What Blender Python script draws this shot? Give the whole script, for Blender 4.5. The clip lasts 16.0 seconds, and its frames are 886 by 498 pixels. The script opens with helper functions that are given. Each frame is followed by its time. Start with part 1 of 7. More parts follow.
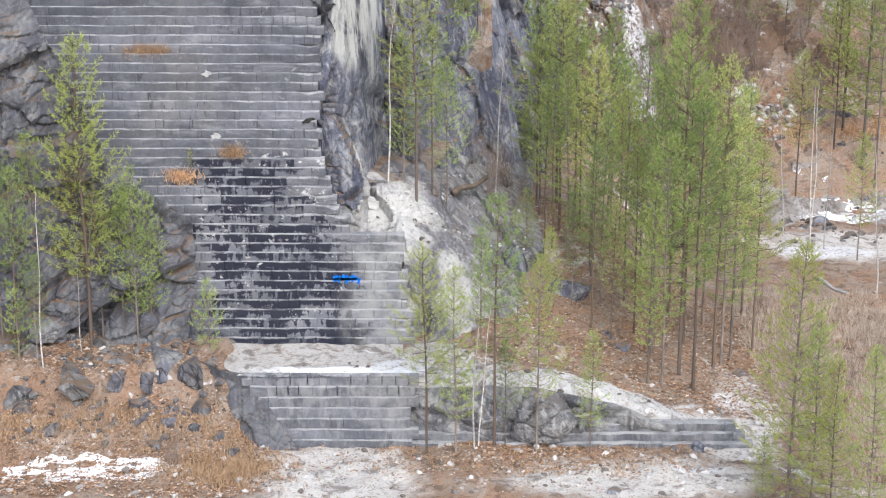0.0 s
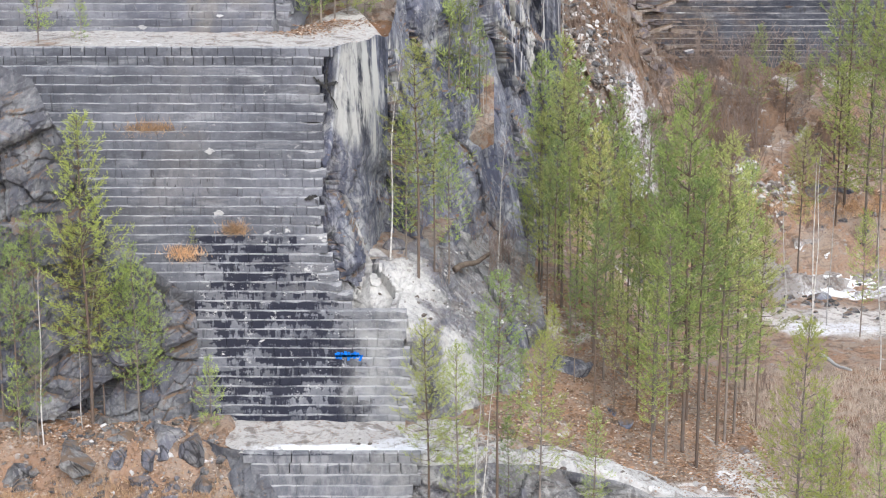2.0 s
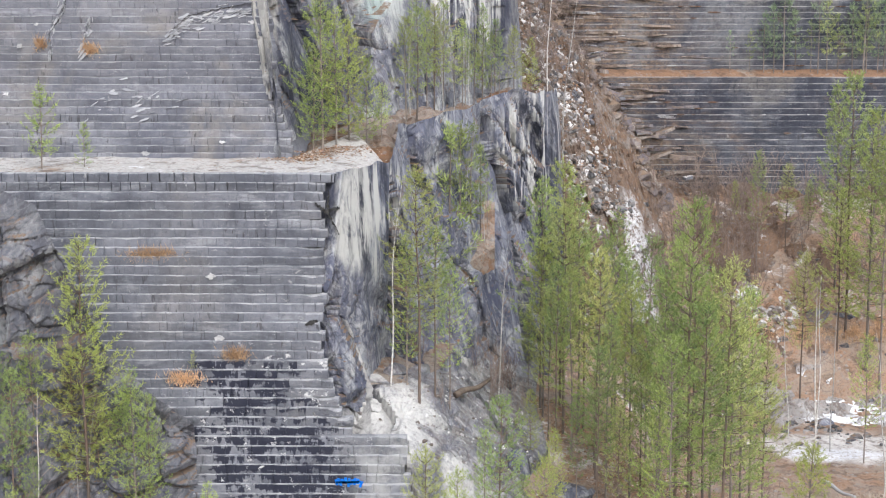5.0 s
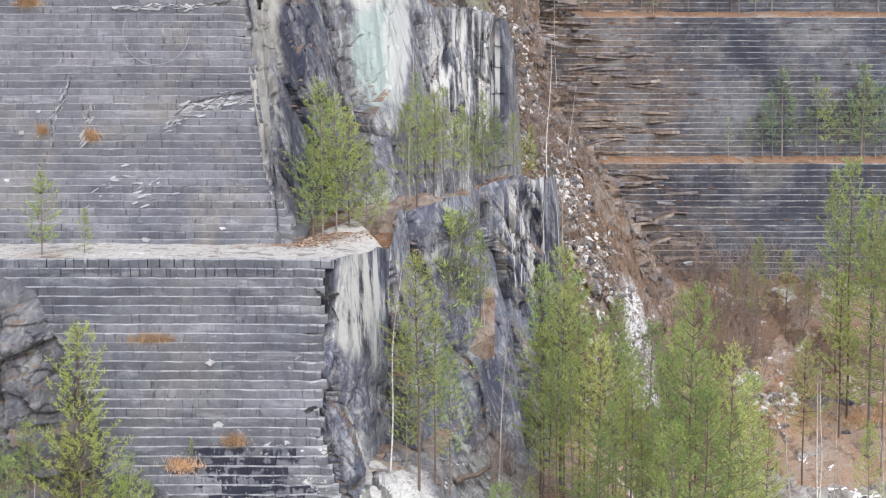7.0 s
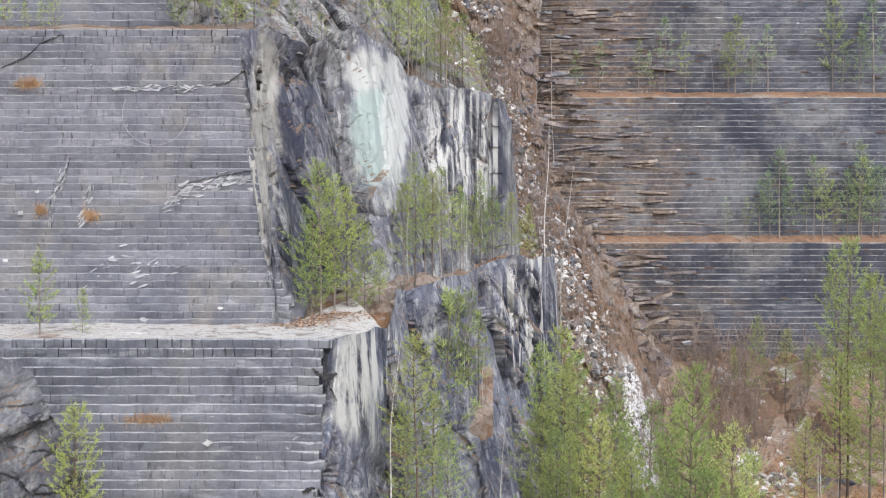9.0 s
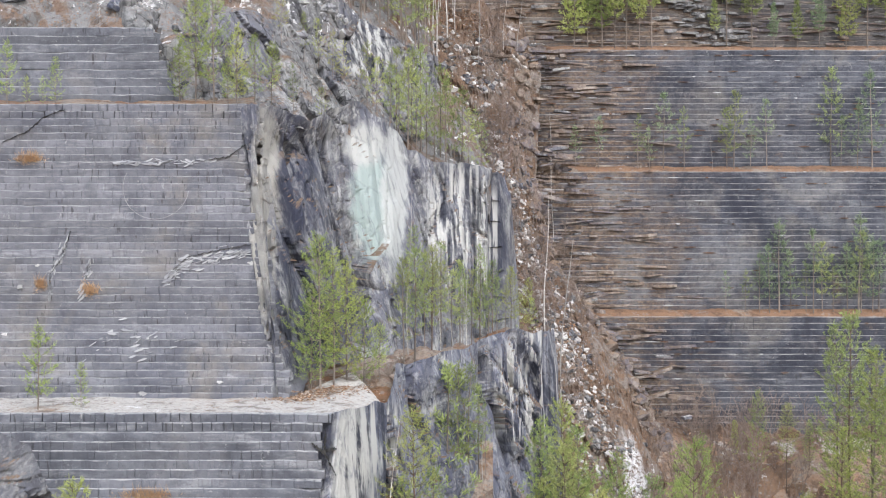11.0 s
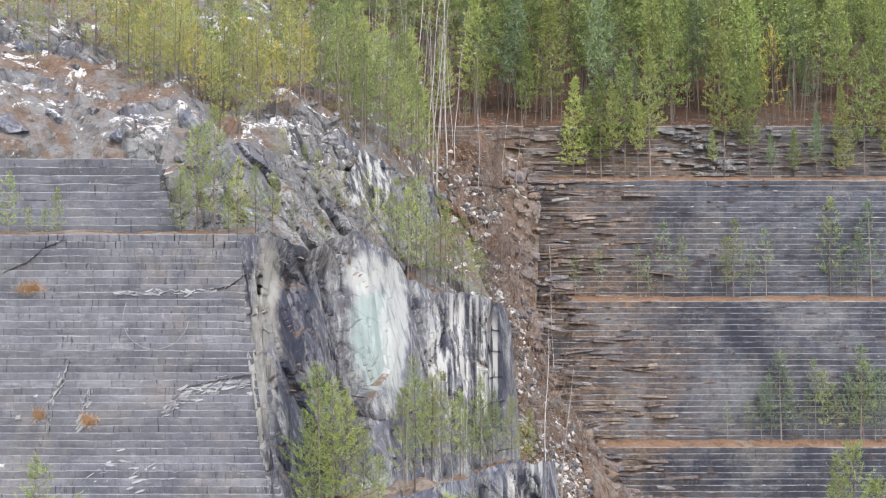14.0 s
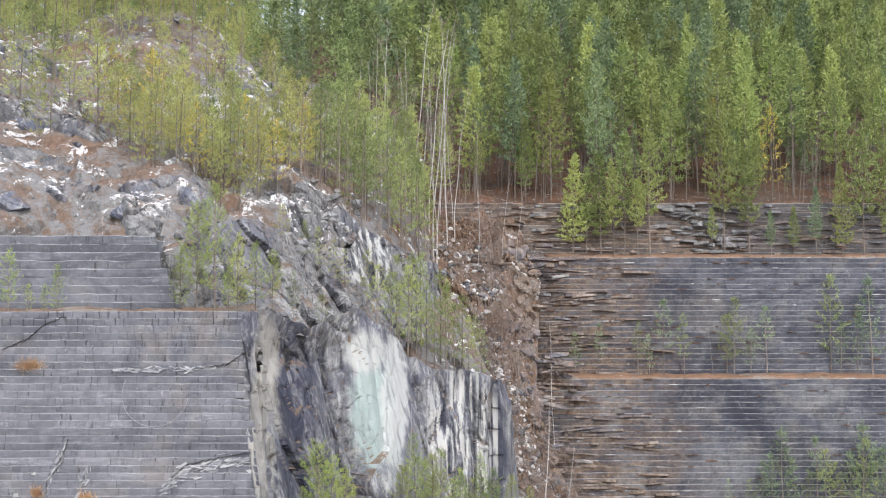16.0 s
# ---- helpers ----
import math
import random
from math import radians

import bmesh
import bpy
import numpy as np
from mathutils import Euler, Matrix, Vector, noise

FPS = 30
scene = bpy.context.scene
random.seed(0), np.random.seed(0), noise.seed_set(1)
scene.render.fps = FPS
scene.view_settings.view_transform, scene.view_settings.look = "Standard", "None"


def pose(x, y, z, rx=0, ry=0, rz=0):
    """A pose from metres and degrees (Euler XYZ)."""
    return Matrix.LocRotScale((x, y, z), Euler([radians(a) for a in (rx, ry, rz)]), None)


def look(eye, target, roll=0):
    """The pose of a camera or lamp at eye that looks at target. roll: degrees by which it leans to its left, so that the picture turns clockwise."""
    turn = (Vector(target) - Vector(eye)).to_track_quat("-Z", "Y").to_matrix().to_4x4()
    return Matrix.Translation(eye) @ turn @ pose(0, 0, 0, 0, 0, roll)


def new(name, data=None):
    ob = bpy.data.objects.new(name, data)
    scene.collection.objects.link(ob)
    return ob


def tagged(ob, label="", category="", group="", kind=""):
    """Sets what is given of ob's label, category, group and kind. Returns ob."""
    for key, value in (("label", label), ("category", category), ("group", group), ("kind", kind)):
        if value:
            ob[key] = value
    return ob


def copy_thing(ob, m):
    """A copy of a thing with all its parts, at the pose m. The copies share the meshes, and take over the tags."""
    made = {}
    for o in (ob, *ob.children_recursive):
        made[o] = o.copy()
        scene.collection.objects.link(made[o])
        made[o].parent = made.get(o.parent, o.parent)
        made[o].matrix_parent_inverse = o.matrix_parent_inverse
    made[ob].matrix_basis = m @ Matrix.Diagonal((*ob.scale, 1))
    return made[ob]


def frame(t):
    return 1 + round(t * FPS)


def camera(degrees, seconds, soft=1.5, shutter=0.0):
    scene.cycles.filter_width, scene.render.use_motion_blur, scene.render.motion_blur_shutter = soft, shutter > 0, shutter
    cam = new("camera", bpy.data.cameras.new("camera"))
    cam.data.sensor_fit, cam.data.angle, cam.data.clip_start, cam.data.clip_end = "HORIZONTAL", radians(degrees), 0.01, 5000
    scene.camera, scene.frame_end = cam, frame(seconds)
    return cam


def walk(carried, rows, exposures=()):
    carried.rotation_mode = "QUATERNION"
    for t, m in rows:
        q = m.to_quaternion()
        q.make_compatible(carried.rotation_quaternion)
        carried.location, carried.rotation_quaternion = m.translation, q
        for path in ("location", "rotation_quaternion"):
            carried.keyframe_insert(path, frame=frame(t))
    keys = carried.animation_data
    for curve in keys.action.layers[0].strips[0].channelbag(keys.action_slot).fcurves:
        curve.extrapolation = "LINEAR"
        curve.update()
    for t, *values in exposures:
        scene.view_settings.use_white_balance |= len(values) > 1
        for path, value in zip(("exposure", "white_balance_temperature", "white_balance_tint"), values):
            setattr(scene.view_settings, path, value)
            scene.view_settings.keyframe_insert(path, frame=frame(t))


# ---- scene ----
EYE, TILT = 18.7, -3.73
cam = camera(29.6, 16.0, soft=1.15)
# seconds, then degrees: pitch, yaw, roll of a head that tilts up where it stands
ROWS = [
    (0.0, -11.27, -0.09, 0.10), (0.5, -10.69, -0.06, 0.09), (1.0, -10.01, -0.04, 0.07), (1.5, -9.36, -0.02, 0.07),
    (2.0, -8.65, -0.01, 0.06), (2.5, -7.98, -0.01, 0.05), (3.0, -7.25, 0.00, 0.05), (3.5, -6.56, 0.01, 0.06),
    (4.0, -5.81, 0.02, 0.07), (6.5, -2.22, 0.03, 0.06), (7.0, -1.44, 0.02, 0.05), (7.5, -0.72, 0.02, 0.03),
    (8.0, 0.00, 0.00, 0.00), (8.5, 0.63, -0.02, 0.00), (9.0, 1.28, -0.04, -0.01), (11.5, 4.51, -0.05, 0.01),
    (12.0, 5.26, -0.04, 0.00), (12.5, 5.98, -0.04, -0.01), (13.0, 6.75, -0.03, -0.02), (13.5, 7.47, -0.04, -0.03),
    (14.0, 8.24, -0.05, -0.04), (14.5, 8.93, -0.05, -0.05), (15.0, 9.64, -0.05, -0.05), (15.5, 10.26, -0.05, -0.05),
    (16.0, 10.87, -0.05, -0.03),
]


def aim(pitch, yaw, roll):
    p, a = radians(pitch), radians(yaw)
    ahead = (-math.sin(a) * math.cos(p), math.cos(a) * math.cos(p), math.sin(p))
    return pose(0, 0, EYE, TILT) @ look((0, 0, 0), ahead, roll)


walk(cam, [(t, aim(p, a, r)) for t, p, a, r in ROWS])

# ---- light: a bright overcast day ----
world = bpy.data.worlds.new("overcast_sky")
scene.world = world
world.use_nodes = True
sky = world.node_tree.nodes.new("ShaderNodeTexSky")
sky.sky_type, sky.sun_disc = "NISHITA", False
sky.sun_elevation, sky.sun_rotation = radians(42), radians(160)
sky.air_density, sky.dust_density, sky.ozone_density = 1.0, 2.0, 1.0
cloud = world.node_tree.nodes.new("ShaderNodeHueSaturation")
cloud.inputs["Saturation"].default_value = 0.48
world.node_tree.links.new(sky.outputs["Color"], cloud.inputs["Color"])
world.node_tree.links.new(cloud.outputs["Color"], world.node_tree.nodes["Background"].inputs["Color"])
world.node_tree.nodes["Background"].inputs["Strength"].default_value = 0.15
sun = new("sun", bpy.data.lights.new("sun", "SUN"))
sun.data.energy, sun.data.angle, sun.data.color = 0.8, radians(40), (0.98, 0.985, 1.0)
sun.matrix_world = look((0, 0, 60), (-16, 50, 0))
scene.view_settings.exposure = 0.98

# ---- materials ----
class Nodes:
    """Short hand for one node material."""

    def __init__(self, name, rough=0.85, spec=0.3):
        self.m = bpy.data.materials.new(name)
        self.m.use_nodes = True
        self.t = self.m.node_tree
        self.b = self.t.nodes["Principled BSDF"]
        self.b.inputs["Roughness"].default_value = rough
        self.b.inputs["Specular IOR Level"].default_value = spec
        self.geo = self.t.nodes.new("ShaderNodeNewGeometry")
        self.info = self.t.nodes.new("ShaderNodeObjectInfo")

    def put(self, socket, value):
        if isinstance(value, (int, float)):
            socket.default_value = value
        elif isinstance(value, tuple):
            socket.default_value = (*value, 1.0) if len(value) == 3 and socket.type == "RGBA" else value
        else:
            self.t.links.new(value, socket)

    def where(self, sx=1, sy=1, sz=1, turn=(0, 0, 0)):
        n = self.t.nodes.new("ShaderNodeMapping")
        n.vector_type = "TEXTURE"
        n.inputs["Scale"].default_value = (1 / sx, 1 / sy, 1 / sz)
        n.inputs["Rotation"].default_value = [radians(a) for a in turn]
        self.t.links.new(self.geo.outputs["Position"], n.inputs["Vector"])
        return n.outputs[0]

    def noise(self, scale=1.0, detail=4, rough=0.55, at=None, warp=0.0):
        n = self.t.nodes.new("ShaderNodeTexNoise")
        n.inputs["Scale"].default_value, n.inputs["Detail"].default_value = scale, detail
        n.inputs["Roughness"].default_value, n.inputs["Distortion"].default_value = rough, warp
        self.t.links.new(at or self.geo.outputs["Position"], n.inputs["Vector"])
        return n.outputs["Fac"]

    def cells(self, scale=1.0, at=None, feature="F1"):
        n = self.t.nodes.new("ShaderNodeTexVoronoi")
        n.feature = feature
        n.inputs["Scale"].default_value = scale
        self.t.links.new(at or self.geo.outputs["Position"], n.inputs["Vector"])
        return n.outputs["Distance"]

    def step(self, value, lo, hi, a=0.0, b=1.0):
        n = self.t.nodes.new("ShaderNodeMapRange")
        n.interpolation_type = "SMOOTHSTEP"
        for i, v in enumerate((value, lo, hi, a, b)):
            self.put(n.inputs[i], v)
        return n.outputs[0]

    def calc(self, op, a, b=0.0):
        n = self.t.nodes.new("ShaderNodeMath")
        n.operation = op
        self.put(n.inputs[0], a), self.put(n.inputs[1], b)
        return n.outputs[0]

    def mix(self, fac, a, b, how="MIX"):
        n = self.t.nodes.new("ShaderNodeMix")
        n.data_type, n.blend_type = "RGBA", how
        self.put(n.inputs[0], fac), self.put(n.inputs[6], a), self.put(n.inputs[7], b)
        return n.outputs[2]

    def axis(self, i, of="Position"):
        n = self.t.nodes.new("ShaderNodeSeparateXYZ")
        self.t.links.new(self.geo.outputs[of], n.inputs[0])
        return n.outputs[i]

    def blob(self, x, z, rx, rz, soft=0.5, fray=0.5, scale=1.2):
        """A frayed patch on an upright face round (x, z)."""
        dx = self.calc("DIVIDE", self.calc("SUBTRACT", self.axis(0), x), rx)
        dz = self.calc("DIVIDE", self.calc("SUBTRACT", self.axis(2), z), rz)
        d = self.calc("SQRT", self.calc("ADD", self.calc("MULTIPLY", dx, dx), self.calc("MULTIPLY", dz, dz)))
        n = self.calc("MULTIPLY", self.calc("SUBTRACT", self.noise(scale, 5, 0.65), 0.5), 2.4 * fray)
        return self.step(self.calc("ADD", d, n), 1.0 + soft / 2, 1.0 - soft / 2)

    def patch(self, x, y, rx, ry, soft=0.5, fray=0.45):
        """A frayed patch on the ground round (x, y)."""
        dx = self.calc("DIVIDE", self.calc("SUBTRACT", self.axis(0), x), rx)
        dy = self.calc("DIVIDE", self.calc("SUBTRACT", self.axis(1), y), ry)
        d = self.calc("SQRT", self.calc("ADD", self.calc("MULTIPLY", dx, dx), self.calc("MULTIPLY", dy, dy)))
        n = self.calc("MULTIPLY", self.calc("SUBTRACT", self.noise(0.9, 7, 0.7), 0.5), 2.4 * fray)
        return self.step(self.calc("ADD", d, n), 1.0 + soft / 2, 1.0 - soft / 2)

    def finish(self, colour, bump=None, strength=0.4, dist=0.03, rough=None):
        self.put(self.b.inputs["Base Color"], colour)
        if rough is not None:
            self.put(self.b.inputs["Roughness"], rough)
        if bump is not None:
            n = self.t.nodes.new("ShaderNodeBump")
            n.inputs["Strength"].default_value, n.inputs["Distance"].default_value = strength, dist
            self.t.links.new(bump, n.inputs["Height"])
            self.t.links.new(n.outputs[0], self.b.inputs["Normal"])
        return self.m


def sawn_stone(name, dark, mid, light, lit_dust, stain=False, earth=0.0, warm=0.15, even=0.0, brown=(16.0, 8.0), blots=(), veils=()):
    """Grey marble cut in courses: bands, soot and run-off, pale dusting and skylight painted on what faces up."""
    n = Nodes(name, 0.75, 0.35)
    fine = n.noise(8.0, 7, 0.75)
    col = n.mix(n.step(n.noise(0.4, 6, 0.7, n.where(0.6, 1, 1.3), 0.8), 0.36, 0.62), dark, mid)
    col = n.mix(n.step(n.noise(1.0, 6, 0.7, n.where(0.5, 0.5, 2.4), 0.5), 0.52, 0.7, 0, 0.75), col, light)
    col = n.mix(n.step(n.noise(1.0, 6, 0.7, n.where(1.6, 1.6, 0.5), 0.4), 0.52, 0.68, 0, 0.6), col, dark)
    col = n.mix(n.step(n.noise(0.3, 5, 0.65, warp=0.5), 0.5, 0.7, 0, warm * 3), col, (0.27, 0.245, 0.215))
    col = n.mix(n.step(n.noise(0.13, 6, 0.65, warp=0.6), 0.5, 0.68, 0, 0.3), col, light)
    vary = n.step(n.info.outputs["Random"], 0, 1, 0.82 + 0.1 * even, 1.12 - 0.06 * even)
    col = n.mix(1.0, col, vary, "MULTIPLY")
    isl = n.step(n.geo.outputs["Random Per Island"], 0, 1, 0.88 + 0.08 * even, 1.1 - 0.06 * even)
    col = n.mix(1.0, col, isl, "MULTIPLY")
    col = n.mix(n.step(fine, 0.56, 0.72, 0, 0.6), col, light)
    col = n.mix(n.step(fine, 0.46, 0.32, 0, 0.7), col, dark)
    col = n.mix(n.step(n.noise(2.4, 7, 0.75, warp=0.6), 0.62, 0.68, 0, 0.5), col, (0.48, 0.48, 0.48))
    nick = n.noise(1.0, 3, 0.5, n.where(7.5, 7.5, 1.3), 0.2)
    col = n.mix(n.calc("MULTIPLY", n.step(nick, 0.62, 0.68), n.step(n.noise(0.6, 4), 0.4, 0.6, 0.1, 0.8)), col, (0.05, 0.05, 0.055))
    col = n.mix(n.step(n.noise(1.1, 7, 0.75, warp=0.5), 0.5, 0.7, 0, 0.55), col, dark)
    if earth:
        edge = n.calc("ADD", n.axis(0), n.calc("MULTIPLY", n.axis(2), 0.1))
        mess = n.calc("MULTIPLY", n.calc("SUBTRACT", n.noise(0.3, 6, 0.7, warp=1.0), 0.5), 16)
        grown = n.step(n.calc("ADD", edge, mess), *brown, 0, 1)
        spots = n.step(n.noise(0.3, 6, 0.7, n.where(0.8, 1, 1.2), 1.0), 0.60, 0.72)
        grown = n.calc("MULTIPLY", n.calc("MAXIMUM", grown, spots), n.step(n.noise(1.0, 6, 0.72, n.where(0.5, 1, 4.0), 0.3), 0.42, 0.56, 0.2, 1))
        col = n.mix(n.calc("MULTIPLY", grown, earth), col, n.mix(n.step(n.noise(5, 7, 0.75), 0.3, 0.7), (0.06, 0.045, 0.036), (0.27, 0.19, 0.135)))
    if even:
        mottle = n.noise(2.6, 7, 0.8, n.where(0.6, 1, 1.7), 0.4)
        col = n.mix(n.step(mottle, 0.49, 0.36, 0, 0.75), col, dark)
        col = n.mix(n.step(mottle, 0.56, 0.68, 0, 0.6), col, light)
    for x, z, rx, rz in blots:
        ragged = n.calc("MULTIPLY", n.blob(x, z, rx, rz, 0.8, 0.8, 0.6), n.step(n.noise(2.2, 6, 0.75, n.where(1.0, 1.0, 0.8), 0.3), 0.38, 0.58, 0.1, 0.85))
        col = n.mix(ragged, col, (0.03, 0.034, 0.052))
    for x, z, rx, rz in veils:
        col = n.mix(n.calc("MULTIPLY", n.blob(x, z, rx, rz, 1.2, 0.8, 1.1), n.step(n.noise(2.0, 6, 0.7), 0.3, 0.7, 0.05, 0.45)), col, (0.30, 0.30, 0.305))
    rough = 0.78
    if stain:
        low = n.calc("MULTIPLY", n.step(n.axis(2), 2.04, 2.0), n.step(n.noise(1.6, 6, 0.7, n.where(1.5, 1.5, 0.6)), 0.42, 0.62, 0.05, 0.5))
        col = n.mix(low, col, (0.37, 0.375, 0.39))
        # water has blackened a slanting field of courses, ragged stone by stone and running down each riser
        high = n.calc("DIVIDE", n.calc("SUBTRACT", n.axis(2), 2.05), 0.287)
        up_riser = n.calc("FRACT", high)
        odd = n.calc("MULTIPLY", n.calc("SUBTRACT", n.geo.outputs["Random Per Island"], 0.5), 0.9)
        rag = n.calc("MULTIPLY", n.calc("SUBTRACT", n.noise(1.0, 4, 0.65, n.where(0.45, 0.45, 1.5)), 0.5), 5.5)
        x = n.calc("ADD", n.axis(0), n.calc("ADD", odd, rag))
        left = n.step(x, n.calc("SUBTRACT", n.step(n.axis(2), 2.6, 5.6, -6.7, -8.0), 0.15), n.calc("ADD", n.step(n.axis(2), 2.6, 5.6, -6.7, -8.0), 0.15))
        right = n.step(x, n.calc("ADD", n.step(n.axis(2), 4.6, 6.8, -2.5, -4.7), 0.15), n.calc("SUBTRACT", n.step(n.axis(2), 4.6, 6.8, -2.5, -4.7), 0.15))
        top = n.step(n.calc("ADD", n.axis(2), n.calc("MULTIPLY", rag, 0.3)), 7.95, 7.65)
        wet = n.calc("MULTIPLY", n.calc("MULTIPLY", left, right), n.calc("MULTIPLY", top, n.step(n.axis(2), 2.03, 2.06)))
        runs = n.noise(1.0, 3, 0.6, n.where(7.0, 7.0, 1.2), 0.2)
        depth = n.noise(1.0, 3, 0.6, n.where(1.1, 1.1, 2.6), 0.2)
        runs = n.calc("ADD", n.calc("MULTIPLY", runs, 0.8), n.calc("ADD", n.calc("MULTIPLY", up_riser, 0.16), n.calc("MULTIPLY", depth, 1.0)))
        wet = n.calc("MULTIPLY", wet, n.step(runs, 0.88, 0.96))
        col = n.mix(n.calc("MULTIPLY", wet, 0.94), col, (0.012, 0.0145, 0.032))
        rough = n.step(wet, 0, 1, 0.78, 0.6)
        lime = n.calc("MULTIPLY", n.blob(-5.6, 5.4, 3.4, 3.0, 0.6, 0.5, 1.5), n.step(n.noise(3.0, 6, 0.75, n.where(0.9, 1, 1.2)), 0.6, 0.66))
        col = n.mix(n.calc("MULTIPLY", lime, 0.85), col, (0.66, 0.66, 0.66))
        pale = n.calc("MULTIPLY", n.blob(-1.3, 3.9, 1.5, 2.4, 1.2, 0.7, 1.1), n.step(n.noise(1.7, 6, 0.7), 0.35, 0.6, 0.15, 0.7))
        col = n.mix(pale, col, (0.40, 0.40, 0.395))
    # upward faces get a paler colour: dusting, plus the brightness of skylit treads
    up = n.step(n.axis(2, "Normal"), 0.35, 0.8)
    col = n.mix(n.calc("MULTIPLY", up, n.step(n.noise(1.3, 6, 0.7), 0.36, 0.6, 0.15, 1.0)), col, lit_dust)
    h = n.calc("ADD", n.noise(9, 8, 0.78), n.calc("MULTIPLY", n.noise(2.2, 4, 0.6), 1.5))
    return n.finish(col, h, 0.6, 0.05, rough)


def cliff_stone(name, dark, mid, light, lean, lime=0.5, rust=0.2, panels=(), stripes=(), black=(), dusty=(), split=0.8, capped=None, fallen=1.0):
    """Broken marble: leaning beds, dark seams, white lime run down it."""
    n = Nodes(name, 0.8, 0.3)
    bed = n.noise(0.9, 7, 0.7, n.where(1.0, 1.0, 0.2, (0, lean, 0)), 0.7)
    col = n.mix(n.step(bed, 0.38, 0.58), dark, mid)
    col = n.mix(n.step(n.noise(0.22, 5, 0.65, warp=0.8), 0.46, 0.6, 0, 0.6), col, (0.135, 0.142, 0.20))
    slip = n.noise(2.2, 6, 0.7, n.where(1.3, 1.3, 0.12, (0, lean, 0)), 0.5)
    col = n.mix(n.step(slip, 0.57, 0.66, 0, 0.65), col, light)
    col = n.mix(n.step(slip, 0.42, 0.34, 0, 0.7), col, dark)
    col = n.mix(n.step(n.noise(0.5, 6, 0.7, warp=1.0), 0.5, 0.68), col, light)
    run = n.noise(1.0, 6, 0.65, n.where(2.6, 2.6, 0.13), 0.3)
    col = n.mix(n.calc("MULTIPLY", n.step(run, 0.54, 0.63), lime), col, (0.65, 0.65, 0.645))
    col = n.mix(n.calc("MULTIPLY", n.step(run, 0.44, 0.36), 0.6), col, dark)
    fine = n.noise(6, 7, 0.75)
    col = n.mix(n.step(fine, 0.46, 0.3, 0, 0.6), col, dark)
    col = n.mix(n.step(fine, 0.6, 0.75, 0, 0.4), col, light)
    isl = n.step(n.noise(0.9, 2), 0.2, 0.8, 0.85, 1.12)
    col = n.mix(1.0, col, isl, "MULTIPLY")
    crack = n.cells(0.9, n.where(1, 1, 0.55, (0, lean, 0)), "DISTANCE_TO_EDGE")
    crack = n.calc("ADD", crack, n.calc("MULTIPLY", n.calc("SUBTRACT", n.noise(2.5, 5, 0.7), 0.5), 0.16))
    col = n.mix(n.step(crack, 0.03, 0.0, 0, split), col, (0.03, 0.03, 0.033))
    mid_crack = n.calc("ADD", n.cells(2.4, n.where(1, 1, 0.6, (0, lean, 0)), "DISTANCE_TO_EDGE"), n.calc("MULTIPLY", n.calc("SUBTRACT", n.noise(5, 6, 0.75), 0.5), 0.2))
    col = n.mix(n.calc("MULTIPLY", n.step(mid_crack, 0.06, 0.0), n.step(n.noise(0.8, 4), 0.4, 0.6, 0.15 * split, 1.06 * split)), col, (0.035, 0.035, 0.04))
    blotch = n.noise(2.3, 8, 0.78, n.where(1, 1, 0.7, (0, lean, 0)), 0.7)
    col = n.mix(n.step(blotch, 0.53, 0.64, 0, 0.7), col, light)
    col = n.mix(n.step(blotch, 0.47, 0.38, 0, 0.75), col, dark)
    col = n.mix(n.calc("MULTIPLY", n.step(n.noise(1.1, 7, 0.75, warp=0.5), 0.56, 0.66), rust * 1.5), col, (0.22, 0.165, 0.12))
    for x, z, rx, rz, tone in panels:
        col = n.mix(n.calc("MULTIPLY", n.blob(x, z, rx, rz, 0.5, 0.45, 1.4), n.calc("MULTIPLY", n.step(slip, 0.36, 0.5, 0.35, 0.9), n.step(crack, 0.0, 0.03, 0.8, 1))), col, tone)
    for x, z, rx, rz in black:
        col = n.mix(n.calc("MULTIPLY", n.blob(x, z, rx, rz, 0.7, 0.5, 0.8), n.step(slip, 0.58, 0.42, 0.3, 0.92)), col, (0.042, 0.047, 0.075))
    bar = n.noise(1.0, 4, 0.6, n.where(3.4, 1.6, 0.07), 0.15)
    for x, z, rx, rz in stripes:
        on = n.blob(x, z, rx, rz, 0.5, 0.2, 0.8)
        col = n.mix(n.calc("MULTIPLY", on, n.step(bar, 0.5, 0.58)), col, (0.54, 0.54, 0.53))
        col = n.mix(n.calc("MULTIPLY", n.calc("MULTIPLY", on, n.step(bar, 0.48, 0.42)), n.step(slip, 0.6, 0.4, 0.5, 1)), col, (0.03, 0.034, 0.052))
    up = n.step(n.axis(2, "Normal"), 0.45, 0.85)
    col = n.mix(n.calc("MULTIPLY", up, n.step(n.noise(1.1, 6, 0.7), 0.42, 0.55, 0, fallen)), col, (0.2, 0.14, 0.10))
    if capped:
        lie = n.calc("MULTIPLY", n.step(n.axis(2, "Normal"), 0.55, 0.8), n.step(n.noise(0.6, 7, 0.72, warp=0.5), 0.49, 0.56))
        col = n.mix(n.calc("MULTIPLY", lie, n.step(n.noise(5, 6, 0.75), 0.36, 0.48)), col, capped)
    for x, y, rx, ry in dusty:
        col = n.mix(n.calc("MULTIPLY", n.patch(x, y, rx, ry, 0.6, 0.7), n.step(fine, 0.3, 0.6, 0.35, 1)), col, (0.60, 0.59, 0.575))
    h = n.calc("ADD", n.noise(4, 9, 0.78, n.where(1, 1, 0.6, (0, lean, 0))), n.calc("MULTIPLY", crack, 1.0))
    return n.finish(col, h, 0.8, 0.12)


